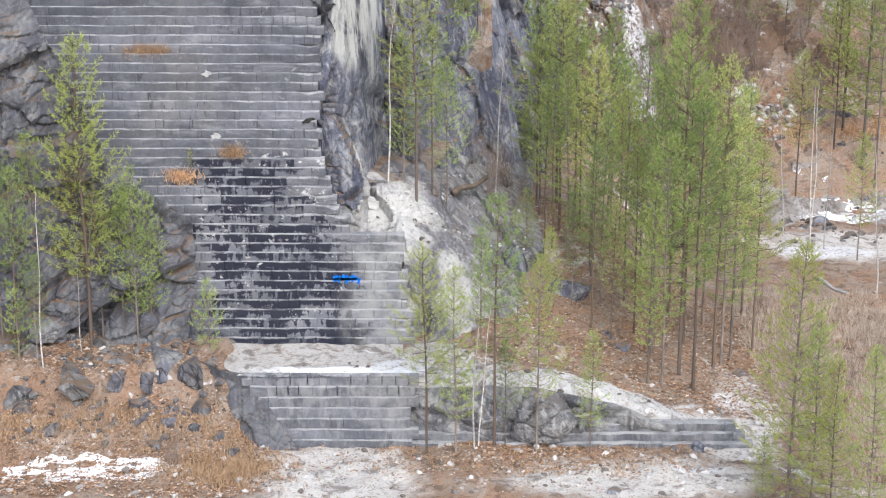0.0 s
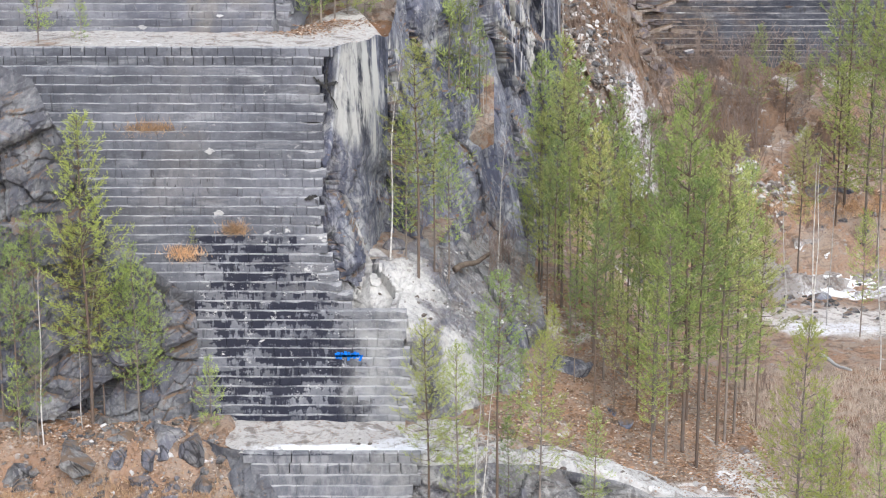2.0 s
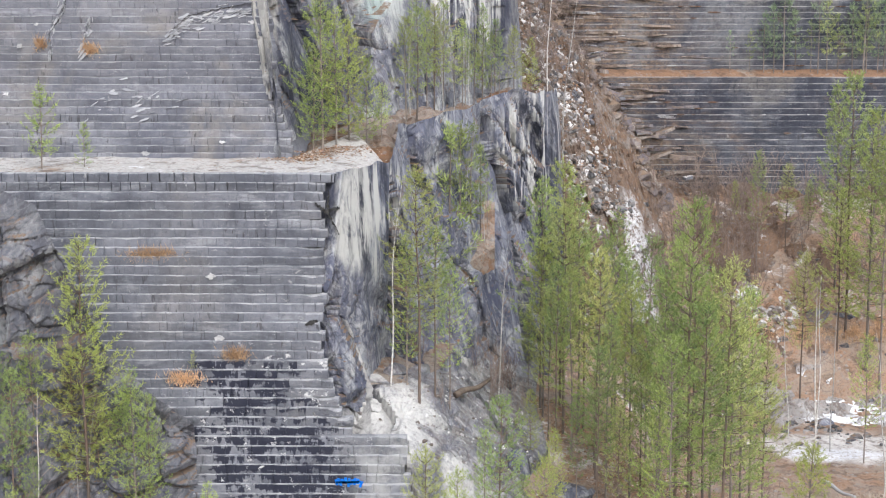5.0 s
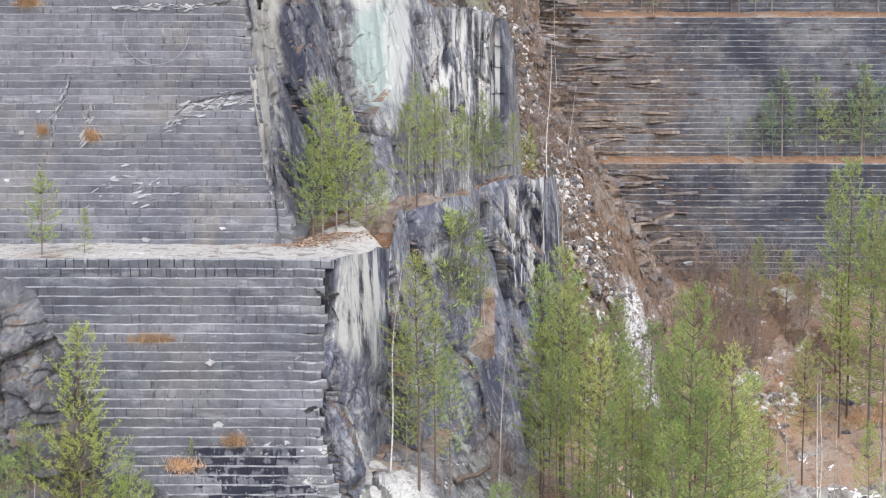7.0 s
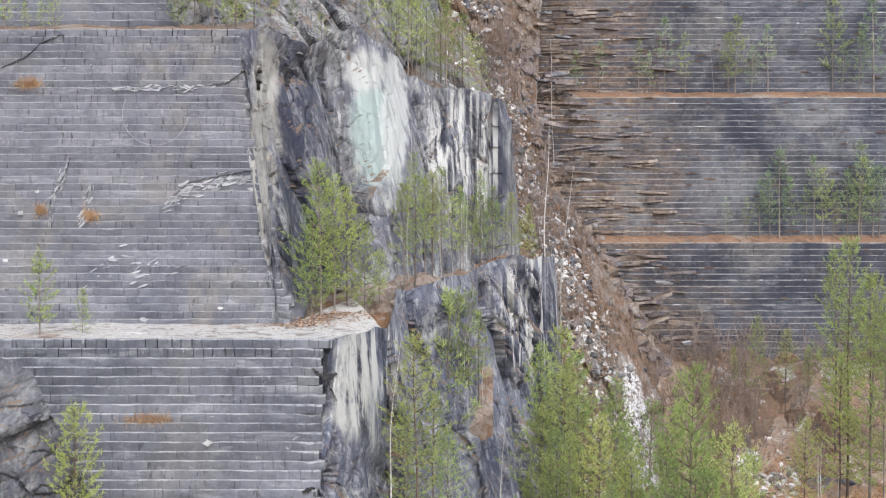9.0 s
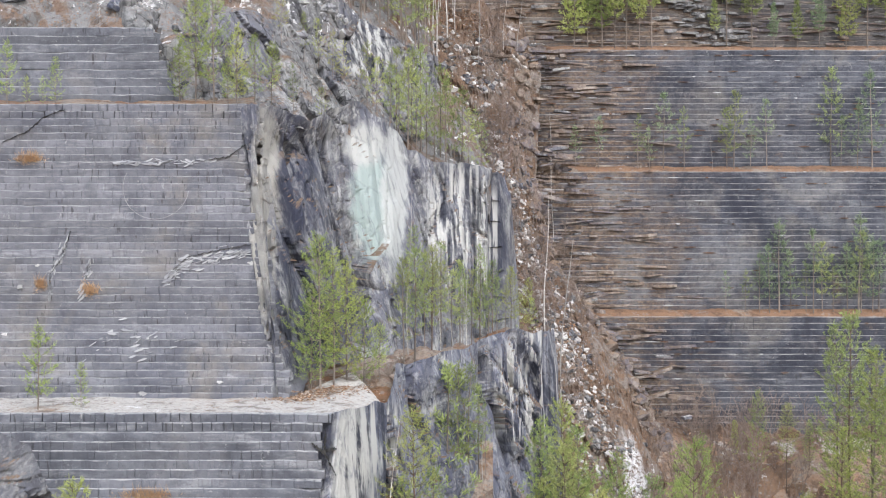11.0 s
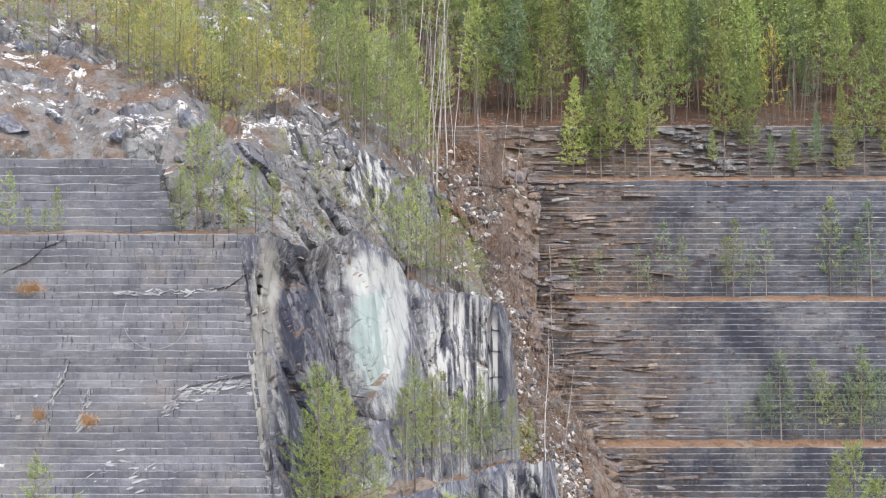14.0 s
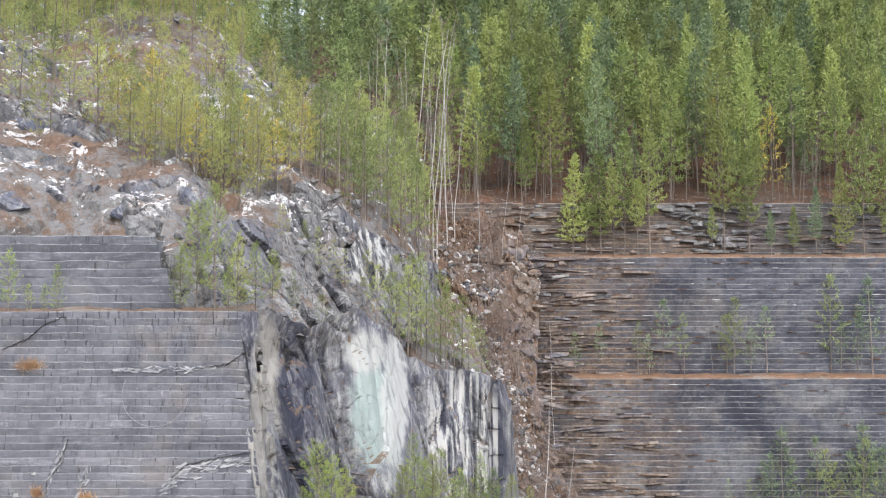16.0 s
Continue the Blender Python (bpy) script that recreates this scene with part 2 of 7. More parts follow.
def litter(name, dry, rust, bare, snow, amount=0.5, snowy=0.5, scale=1.0, tracks=(), lying=(), stones=0.6):
    """Needles and dead leaves over stony soil, with bare tracks and scraps of old snow."""
    n = Nodes(name, 0.95, 0.15)
    col = n.mix(n.step(n.noise(0.45 * scale, 7, 0.7, warp=0.8), 0.38, 0.62), dry, rust)
    open_ground = n.step(n.noise(0.22 * scale, 7, 0.7, warp=1.0), 0.62 - 0.3 * amount, 0.70 - 0.3 * amount)
    for x, y, rx, ry in tracks:
        open_ground = n.calc("MAXIMUM", open_ground, n.patch(x, y, rx, ry))
    col = n.mix(n.calc("MULTIPLY", open_ground, n.step(n.noise(3, 6, 0.75), 0.3, 0.5, 0.45, 1)), col, bare)
    grain = n.noise(9, 8, 0.8)
    col = n.mix(n.step(grain, 0.47, 0.33, 0, 0.75), col, (0.05, 0.036, 0.028))
    col = n.mix(n.step(grain, 0.56, 0.70, 0, 0.6), col, (0.50, 0.43, 0.37))
    clump = n.noise(1.5, 7, 0.72, warp=0.6)
    col = n.mix(n.step(clump, 0.5, 0.38, 0, 0.6), col, (0.10, 0.07, 0.055))
    col = n.mix(n.step(clump, 0.57, 0.66, 0, 0.45), col, (0.30, 0.28, 0.265))
    leaf = n.cells(7.0, n.where(1, 1, 1))
    col = n.mix(n.calc("MULTIPLY", n.step(leaf, 0.32, 0.2), n.step(n.noise(1.4, 4), 0.4, 0.6, 0.1, 0.7)), col, (0.31, 0.175, 0.10))
    chip = n.calc("ADD", n.cells(2.3), n.calc("MULTIPLY", grain, 0.2))
    col = n.mix(n.calc("MULTIPLY", n.step(chip, 0.34, 0.29), n.step(n.noise(0.9, 4), 0.42, 0.58, 0, stones)), col, n.mix(n.noise(1.1, 2), (0.16, 0.16, 0.165), (0.50, 0.49, 0.48)))
    patch = n.step(n.noise(0.5 * scale, 8, 0.75, warp=0.6), 0.70 - 0.18 * snowy, 0.73 - 0.18 * snowy)
    for x, y, rx, ry in lying:
        patch = n.calc("MAXIMUM", patch, n.patch(x, y, rx, ry))
    col = n.mix(n.calc("MULTIPLY", patch, n.step(n.noise(6, 6, 0.75), 0.42, 0.52)), col, snow)
    return n.finish(col, n.calc("ADD", grain, n.calc("ADD", n.noise(2.5, 5, 0.6), n.calc("MULTIPLY", n.step(chip, 0.34, 0.2), 0.5))), 0.8, 0.08)


def plain(name, a, b, scale=3.0, rough=0.85, bump=0.3, stretch=(1, 1, 1), vary=0.25, dist=0.02):
    n = Nodes(name, rough, 0.25)
    f = n.noise(scale, 6, 0.65, n.where(*stretch), 0.4)
    col = n.mix(n.step(f, 0.35, 0.65), a, b)
    col = n.mix(1.0, col, n.step(n.info.outputs["Random"], 0, 1, 1 - vary, 1 + vary), "MULTIPLY")
    return n.finish(col, f, bump, dist)


def needles(name, a, b, c, least=0.85, most=1.3, sheer=0.34):
    """Foliage: shade from clump to clump and from tree to tree, thin enough to let light through."""
    n = Nodes(name, 0.6, 0.25)
    col = n.mix(n.geo.outputs["Random Per Island"], a, b)
    col = n.mix(n.step(n.noise(1.6, 3), 0.42, 0.68), col, b)
    col = n.mix(n.calc("MULTIPLY", n.step(n.info.outputs["Random"], 0.35, 1.0), 0.6), col, c)
    col = n.mix(1.0, col, n.step(n.calc("FRACT", n.calc("MULTIPLY", n.info.outputs["Random"], 7.31)), 0, 1, least, most), "MULTIPLY")
    m = n.finish(col)
    thin = n.t.nodes.new("ShaderNodeBsdfTranslucent")
    n.put(thin.inputs["Color"], col)
    both = n.t.nodes.new("ShaderNodeMixShader")
    both.inputs[0].default_value = sheer
    n.t.links.new(n.b.outputs[0], both.inputs[1])
    n.t.links.new(thin.outputs[0], both.inputs[2])
    n.t.links.new(both.outputs[0], n.t.nodes["Material Output"].inputs["Surface"])
    return m


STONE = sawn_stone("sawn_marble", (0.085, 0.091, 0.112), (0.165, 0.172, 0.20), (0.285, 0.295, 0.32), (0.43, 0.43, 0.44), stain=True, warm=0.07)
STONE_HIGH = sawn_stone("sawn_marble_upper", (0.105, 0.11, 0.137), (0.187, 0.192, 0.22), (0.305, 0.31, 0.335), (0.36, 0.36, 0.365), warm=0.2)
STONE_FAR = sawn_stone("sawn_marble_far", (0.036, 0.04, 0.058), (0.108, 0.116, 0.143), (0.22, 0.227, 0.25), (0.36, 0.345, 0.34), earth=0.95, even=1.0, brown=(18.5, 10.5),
                       blots=((12.4, 13.6, 1.6, 1.3), (14.6, 13.9, 1.2, 0.9), (22.0, 14.0, 3.0, 1.1), (13.7, 22.2, 1.3, 0.7), (16.5, 21.6, 0.7, 1.3), (17.5, 20.3, 0.9, 0.9), (13.0, 28.0, 1.6, 1.0)), veils=((9.4, 21.5, 0.7, 1.3), (10.3, 17.5, 0.9, 1.8), (20.5, 22.1, 1.6, 0.7), (15.5, 18.0, 2.0, 1.5)))
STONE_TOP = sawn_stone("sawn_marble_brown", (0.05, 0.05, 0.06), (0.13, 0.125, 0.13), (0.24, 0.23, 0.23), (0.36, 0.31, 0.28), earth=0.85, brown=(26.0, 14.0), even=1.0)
CLIFF = cliff_stone("broken_marble", (0.085, 0.094, 0.14), (0.225, 0.238, 0.285), (0.44, 0.445, 0.455), -32, 0.3, 0.12,
                    panels=((-2.9, 12.0, 0.55, 1.7, (0.56, 0.56, 0.54)),), stripes=((-2.3, 11.9, 0.9, 1.9), (3.6, 13.0, 1.6, 2.4)), split=0.5, black=((4.4, 9.5, 0.8, 3.6),))
CLIFF_PALE = cliff_stone("lime_streaked_marble", (0.095, 0.10, 0.13), (0.27, 0.275, 0.295), (0.45, 0.455, 0.45), -20, 0.45, 0.2,
                    panels=((-2.7, 20.6, 0.8, 2.3, (0.38, 0.46, 0.45)), (-1.9, 21.0, 0.5, 2.8, (0.55, 0.57, 0.565)), (-3.0, 22.9, 0.8, 0.8, (0.50, 0.51, 0.50)), (-6.25, 19.5, 0.4, 4.5, (0.40, 0.39, 0.365))), stripes=((1.0, 19.6, 1.7, 3.0),), split=0.4, black=((-5.0, 18.0, 1.0, 4.5), (-5.4, 21.0, 0.6, 2.6), (2.5, 20.0, 0.5, 3.0), (-4.2, 16.0, 0.8, 1.6)))
SLAB = cliff_stone("rusty_slabs", (0.15, 0.115, 0.095), (0.27, 0.21, 0.17), (0.42, 0.37, 0.33), 0, 0.1, 0.5, split=0.2, capped=(0.27, 0.195, 0.14))
ROCK = cliff_stone("weathered_rock", (0.085, 0.086, 0.095), (0.20, 0.20, 0.207), (0.36, 0.355, 0.35), -35, 0.2, 0.25)
OUTCROP = cliff_stone("outcrop_marble", (0.09, 0.093, 0.112), (0.155, 0.16, 0.18), (0.27, 0.275, 0.285), 40, 0.12, 0.2, split=0.3)
SLOPE_ROCK = cliff_stone("snow_capped_rock", (0.14, 0.142, 0.15), (0.255, 0.255, 0.26), (0.40, 0.40, 0.395), -48, 0.15, 0.3, split=0.6, capped=(0.76, 0.76, 0.78))
RUBBLE = cliff_stone("dusty_rubble", (0.13, 0.13, 0.138), (0.29, 0.29, 0.29), (0.48, 0.475, 0.47), -40, 0.3, 0.12, split=0.35, fallen=0.25, dusty=((-1.8, 52.7, 1.3, 1.9), (-1.0, 54.2, 0.9, 1.1), (0.5, 51.9, 0.6, 0.8)))
CLIFF_TOP = cliff_stone("snow_dusted_marble", (0.15, 0.153, 0.165), (0.29, 0.29, 0.295), (0.48, 0.48, 0.475), -48, 0.25, 0.25, stripes=((-3.2, 27.5, 1.0, 1.6),))
LITTER = litter("needle_litter", (0.25, 0.17, 0.12), (0.27, 0.14, 0.08), (0.32, 0.27, 0.235), (0.74, 0.75, 0.77), 0.55, 0.15)
DRIFT = litter("needle_drift", (0.25, 0.15, 0.10), (0.30, 0.18, 0.115), (0.30, 0.25, 0.21), (0.7, 0.7, 0.72), 0.2, 0.3, stones=0.3)
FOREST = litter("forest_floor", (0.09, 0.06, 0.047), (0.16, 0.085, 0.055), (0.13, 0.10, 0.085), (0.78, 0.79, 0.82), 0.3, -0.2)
SCREE = litter("leafy_scree", (0.16, 0.115, 0.09), (0.21, 0.14, 0.10), (0.25, 0.22, 0.20), (0.64, 0.64, 0.66), 0.4, 0.55, 1.5, stones=0.7, lying=((9.5, 80, 0.8, 3.0),))
FAR_FLOOR = litter("dusty_scree", (0.17, 0.12, 0.095), (0.23, 0.15, 0.105), (0.36, 0.34, 0.33), (0.66, 0.66, 0.68), 0.15, 0.45, 1.5, stones=0.7,
                   tracks=((19.0, 76.3, 5.5, 3.4), (17.0, 73.0, 3.0, 2.0)), lying=((15.9, 82.3, 1.5, 1.0), (19.8, 75.2, 3.2, 0.6), (17.5, 78.6, 1.6, 0.4)))
LEDGE = litter("dusty_ledge", (0.47, 0.425, 0.395), (0.35, 0.235, 0.165), (0.58, 0.56, 0.54), (0.80, 0.80, 0.82), 0.9, 0.5, stones=0.2,
               lying=((-3.0, 47.75, 2.9, 0.55), (-1.0, 48.3, 1.2, 0.6)))
HILL = litter("rocky_hill", (0.21, 0.175, 0.155), (0.22, 0.15, 0.115), (0.24, 0.24, 0.245), (0.76, 0.76, 0.78), 0.5, 0.75, 1.2, stones=0.5)
FLOOR = litter("pit_floor", (0.35, 0.28, 0.23), (0.35, 0.225, 0.155), (0.68, 0.65, 0.625), (0.80, 0.80, 0.83), 0.15, 0.25, 1.3,
               tracks=((-3.0, 44.5, 2.4, 2.6), (5.5, 44.6, 3.6, 1.6), (8.8, 47.5, 1.4, 1.6), (9.9, 50.5, 0.9, 3.0), (0.5, 49.2, 1.8, 0.9), (18.0, 70.5, 4.2, 2.6)),
               lying=((9.2, 50.5, 0.5, 0.8), (16.5, 69.5, 2.4, 0.9), (7.4, 45.2, 0.9, 0.35)))
BARK = plain("pine_bark", (0.15, 0.13, 0.12), (0.26, 0.215, 0.185), 6, 0.9, 0.5, (1, 1, 0.3))
BARK_RED = plain("upper_pine_bark", (0.165, 0.115, 0.088), (0.15, 0.125, 0.11), 6, 0.9, 0.4, (1, 1, 0.3))
BIRCH = plain("birch_bark", (0.60, 0.585, 0.57), (0.37, 0.35, 0.335), 5, 0.8, 0.2, (1, 1, 2.2))
TWIG = plain("bare_twigs", (0.20, 0.15, 0.13), (0.30, 0.24, 0.21), 5, 0.9, 0.2)
PINE = needles("pine_needles", (0.15, 0.225, 0.08), (0.385, 0.475, 0.15), (0.45, 0.46, 0.13), 0.88, 1.25)
PINE_DEEP = needles("deep_green_needles", (0.11, 0.18, 0.07), (0.30, 0.39, 0.145), (0.35, 0.41, 0.14), 0.9, 1.2)
PINE_FAR = needles("far_pine_needles", (0.10, 0.15, 0.06), (0.31, 0.37, 0.145), (0.40, 0.43, 0.155), 0.75, 1.3, 0.2)
# front rows lighter, rows behind darker: the wood's light and shade in the colour
PINE_LIT = needles("lit_pine_needles", (0.115, 0.17, 0.065), (0.36, 0.43, 0.16), (0.46, 0.49, 0.17), 0.75, 1.3, 0.25)
PINE_SHADED = needles("shaded_pine_needles", (0.08, 0.122, 0.052), (0.245, 0.305, 0.13), (0.32, 0.36, 0.135), 0.75, 1.25, 0.2)
SPRUCE = needles("blue_green_needles", (0.10, 0.16, 0.10), (0.25, 0.33, 0.19), (0.28, 0.35, 0.18), 0.85, 1.2, 0.2)
GOLD = needles("yellow_green_needles", (0.24, 0.28, 0.10), (0.42, 0.45, 0.17), (0.47, 0.45, 0.15), 0.8, 1.25, 0.25)
AMBER = needles("yellowing_needles", (0.40, 0.33, 0.07), (0.55, 0.46, 0.12), (0.58, 0.44, 0.10))
SNOW = plain("old_snow", (0.85, 0.86, 0.89), (0.70, 0.71, 0.74), 4, 0.6, 0.5, vary=0.05)
GRASS = plain("dry_grass", (0.68, 0.48, 0.31), (0.55, 0.36, 0.22), 8, 0.9, 0.2)
STRAW = plain("pale_dry_grass", (0.66, 0.56, 0.47), (0.54, 0.43, 0.35), 8, 0.9, 0.2)
BLUE = plain("blue_spray_paint", (0.0, 0.13, 0.62), (0.0, 0.22, 0.75), 9, 0.6, 0.1)
CHALK = plain("worn_chalk", (0.30, 0.30, 0.31), (0.22, 0.22, 0.235), 2, 0.8, 0.1)
LIME = plain("white_lime", (0.52, 0.52, 0.52), (0.40, 0.40, 0.41), 9, 0.8, 0.3)
DARK = plain("shadowed_crack", (0.02, 0.02, 0.022), (0.05, 0.048, 0.045), 6, 0.9, 0.3)
WHITE = plain("white_paint", (0.75, 0.75, 0.74), (0.62, 0.62, 0.62), 9, 0.7, 0.1)
PALE_DUST = litter("marble_dust", (0.57, 0.555, 0.545), (0.47, 0.43, 0.40), (0.66, 0.655, 0.65), (0.78, 0.78, 0.79), 0.6, 0.4)
WOOD = plain("dead_wood", (0.11, 0.085, 0.07), (0.20, 0.16, 0.13), 6, 0.9, 0.5, (0.4, 1, 1))


def broken_marble(name, dark, pale):
    n = Nodes(name, 0.85, 0.25)
    grain = n.noise(7, 6, 0.7)
    col = n.mix(n.step(n.geo.outputs["Random Per Island"], 0.1, 0.9), dark, pale)
    return n.finish(n.mix(n.step(grain, 0.48, 0.3, 0, 0.5), col, dark), grain, 0.5, 0.04)


CHIPS = broken_marble("pale_marble_chips", (0.15, 0.125, 0.11), (0.60, 0.59, 0.59))


def leaf_litter():
    n = Nodes("dead_leaves", 0.9, 0.15)
    r = n.geo.outputs["Random Per Island"]
    col = n.mix(n.step(r, 0.0, 0.6), (0.19, 0.125, 0.09), (0.43, 0.26, 0.16))
    return n.finish(n.mix(n.step(r, 0.6, 1.0), col, (0.60, 0.53, 0.46)))


LEAF = leaf_litter()
CHIPPED = broken_marble("chipped_face", (0.25, 0.255, 0.275), (0.41, 0.415, 0.43))

# ---- building helpers ----
from mathutils.bvhtree import BVHTree

SUPPORTS = []


def mesh(name, verts, faces, material, parent=None, label="", smooth=False):
    data = bpy.data.meshes.new(name)
    data.from_pydata([tuple(v) for v in verts], [], faces)
    data.materials.append(material)
    if smooth:
        data.polygons.foreach_set("use_smooth", [True] * len(data.polygons))
    data.update()
    ob = new(name, data)
    if parent:
        ob.parent = parent
    if label:
        ob["label"] = label
    return ob


def thing(name, label, category, group="", kind=""):
    return tagged(new(name), label, category, group, kind)


def part(name, bm, material, parent, label="", smooth=False):
    data = bpy.data.meshes.new(name)
    bm.to_mesh(data)
    bm.free()
    data.materials.append(material)
    if smooth:
        data.polygons.foreach_set("use_smooth", [True] * len(data.polygons))
    ob = new(name, data)
    ob.parent = parent
    if label:
        ob["label"] = label
    return ob


def ease(a, b, x):
    t = min(1.0, max(0.0, (x - a) / (b - a)))
    return t * t * (3 - 2 * t)


def along(pts):
    """A function of 0..1 that runs evenly along a line of points."""
    pts = [Vector(p) for p in pts]
    marks = [0.0]
    for a, b in zip(pts, pts[1:]):
        marks.append(marks[-1] + (b - a).length)
    marks = [m / marks[-1] for m in marks]

    def where(u):
        u = min(1.0, max(0.0, u))
        for i in range(len(pts) - 1):
            if u <= marks[i + 1] or i == len(pts) - 2:
                return pts[i].lerp(pts[i + 1], (u - marks[i]) / (marks[i + 1] - marks[i]))
    return where


def crag(p, size, amp, lean=0.4, slim=0.6):
    """How far broken rock stands out at p: tilted facets with cracks between."""
    q = Vector((p.x + p.z * lean, p.y * 0.9, p.z * slim)) / size
    d, near = noise.voronoi(q)
    c = near[0]
    tilt = noise.cell_vector(c * 9.7 + Vector((3.1, 1.7, 5.3))) - Vector((0.5, 0.5, 0.5))
    out = (noise.cell(c * 5.3 + Vector((7, 2, 9))) - 0.5) * 0.9 + (q - c).dot(tilt) * 1.6
    return amp * (out - 0.55 * max(0.0, 1 - (d[1] - d[0]) / 0.12))


def rugged(p, amp, lean=0.4, slim=0.6, fine=1.0):
    return (crag(p, 3.4, amp, lean, slim) + crag(p + Vector((9, 4, 2)), 1.3, amp * 0.45 * fine, lean, slim)
            + crag(p + Vector((2, 8, 5)), 0.5, amp * 0.17 * fine, lean, slim) + amp * 0.35 * noise.fractal(p * 0.6, 0.8, 2.1, 4 if fine > 0.6 else 2))


def treads(p, slope, lean, slim):
    """Breaks a face that runs away in depth into blocks whose fronts look out."""
    move = 0.0
    for size, share in ((1.5, 0.55), (0.6, 0.3)):
        q = Vector((p.x + p.z * lean * 0.5, 3.0, p.z * slim)) / size
        d, near = noise.voronoi(q)
        c = near[0]
        tilt = noise.cell_vector(c * 7.9 + Vector((1.1, 4.7, 2.3))) - Vector((0.5, 0.5, 0.5))
        move += -slope * (q.x - c.x) * size * share + (q - c).dot(tilt) * size * 0.5 + 0.25 * size * max(0.0, 1 - (d[1] - d[0]) / 0.1)
    return max(-0.8, min(0.8, move))


def grid_faces(nu, nv):
    w = nv + 1
    return [(i * w + j, (i + 1) * w + j, (i + 1) * w + j + 1, i * w + j + 1) for i in range(nu) for j in range(nv)]


def cliff(name, low, high, nu, nv, material, amp, label, lean=0.4, slim=0.6, bulge=0.0, ends=0.14, kind="structure", category="cliff", calm=None, face=None, sink=0.0):
    """A broken rock face between a line along its foot and one along its brow."""
    a, b = along(low), along(high)
    verts = []
    for i in range(nu + 1):
        u = i / nu
        p, q = a(u), b(u)
        s = (a(u + 0.04) - a(u - 0.04)) + (b(u + 0.04) - b(u - 0.04))
        out = Vector((s.y, -s.x, 0)).normalized()
        if out.y > 0.35:
            out = -out
        keen = 0.35 + 0.65 * abs(out.y)
        thin = 0.15 + 0.85 * abs(out.y) ** 1.2
        side = 1 - abs(out.y)
        slope = max(-3.5, min(3.5, s.y / s.x)) if abs(s.x) > 1e-3 else 3.5
        if face:
            thin = 1.0
        if face:
            out, keen = Vector(face).normalized(), 1.0
        for j in range(nv + 1):
            v = j / nv
            r = p.lerp(q, v)
            k = min(1.0, (1 - v) / ends * 0.75 + 0.25)
            k *= keen
            if calm:
                k *= calm(u, v)
            r = r + out * (rugged(Vector((r.x, r.y, r.z * thin)), amp, lean * thin, slim, 1.0 if face else abs(out.y) ** 2) * k + bulge * math.sin(math.pi * v))
            if not face and side > 0.15:
                r.y += treads(r, slope, lean, slim) * side * ease(0.12, 0.3, abs(s.x / (abs(s.y) + 1e-6))) * (1 if not calm else calm(u, v)) * min(1.0, (1 - v) / 0.1 + 0.15)
            r.y += sink * (1 - ease(0.0, 0.2, min(u, 1 - u)))
            r.z += 0.25 * amp * noise.noise(r * 1.1) * (1 if 0 < j else 0)
            verts.append(r)
    ob = mesh(name, verts, grid_faces(nu, nv), material)
    return tagged(ob, label, category, kind=kind)


def sheet(name, low, high, nu, nv, material, rough, label, kind="structure", category="ground", rise=0.0, scale=0.5, hump=0.0, stations=None, crags=0.0, ledges=0.9):
    """Lying ground between two lines of points (or through several), uneven by rough metres."""
    lines = [along(s) for s in (stations or (low, high))]
    verts = []
    for i in range(nu + 1):
        for j in range(nv + 1):
            v = j / nv * (len(lines) - 1)
            k = min(int(v), len(lines) - 2)
            p = lines[k](i / nu).lerp(lines[k + 1](i / nu), v - k)
            p.z += rough * (noise.fractal(p * scale, 0.7, 2.2, 5) + 0.25 * crag(p, 0.9, 1.0, 0, 1)) + hump * math.sin(math.pi * j / nv)
            if crags:
                p += (Vector((0, -0.6, 0.8)) if ledges < 1 else Vector((0.1, -1.0, 0.15))) * (crag(p, 4.0, crags, 0.3, ledges) + crag(p, 1.5, crags * 0.4, 0.3, ledges) + crag(p, 0.6, crags * 0.12, 0.3, ledges))
            verts.append(p)
    faces = grid_faces(nu, nv)
    ob = mesh(name, verts, faces, material, smooth=not crags)
    SUPPORTS.append(BVHTree.FromPolygons([tuple(v) for v in verts], faces))
    return tagged(ob, label, category, kind=kind)


def settle(x, y, z, reach=6.0):
    """The height of the ground under (x, y), looked for from a little above z downwards."""
    best = None
    for tree in SUPPORTS:
        hit = tree.ray_cast(Vector((x, y, z + reach)), Vector((0, 0, -1)), 3 * reach)
        if hit[0] is not None and (best is None or abs(hit[0].z - z) < abs(best - z)):
            best = hit[0].z
    return z if best is None else best


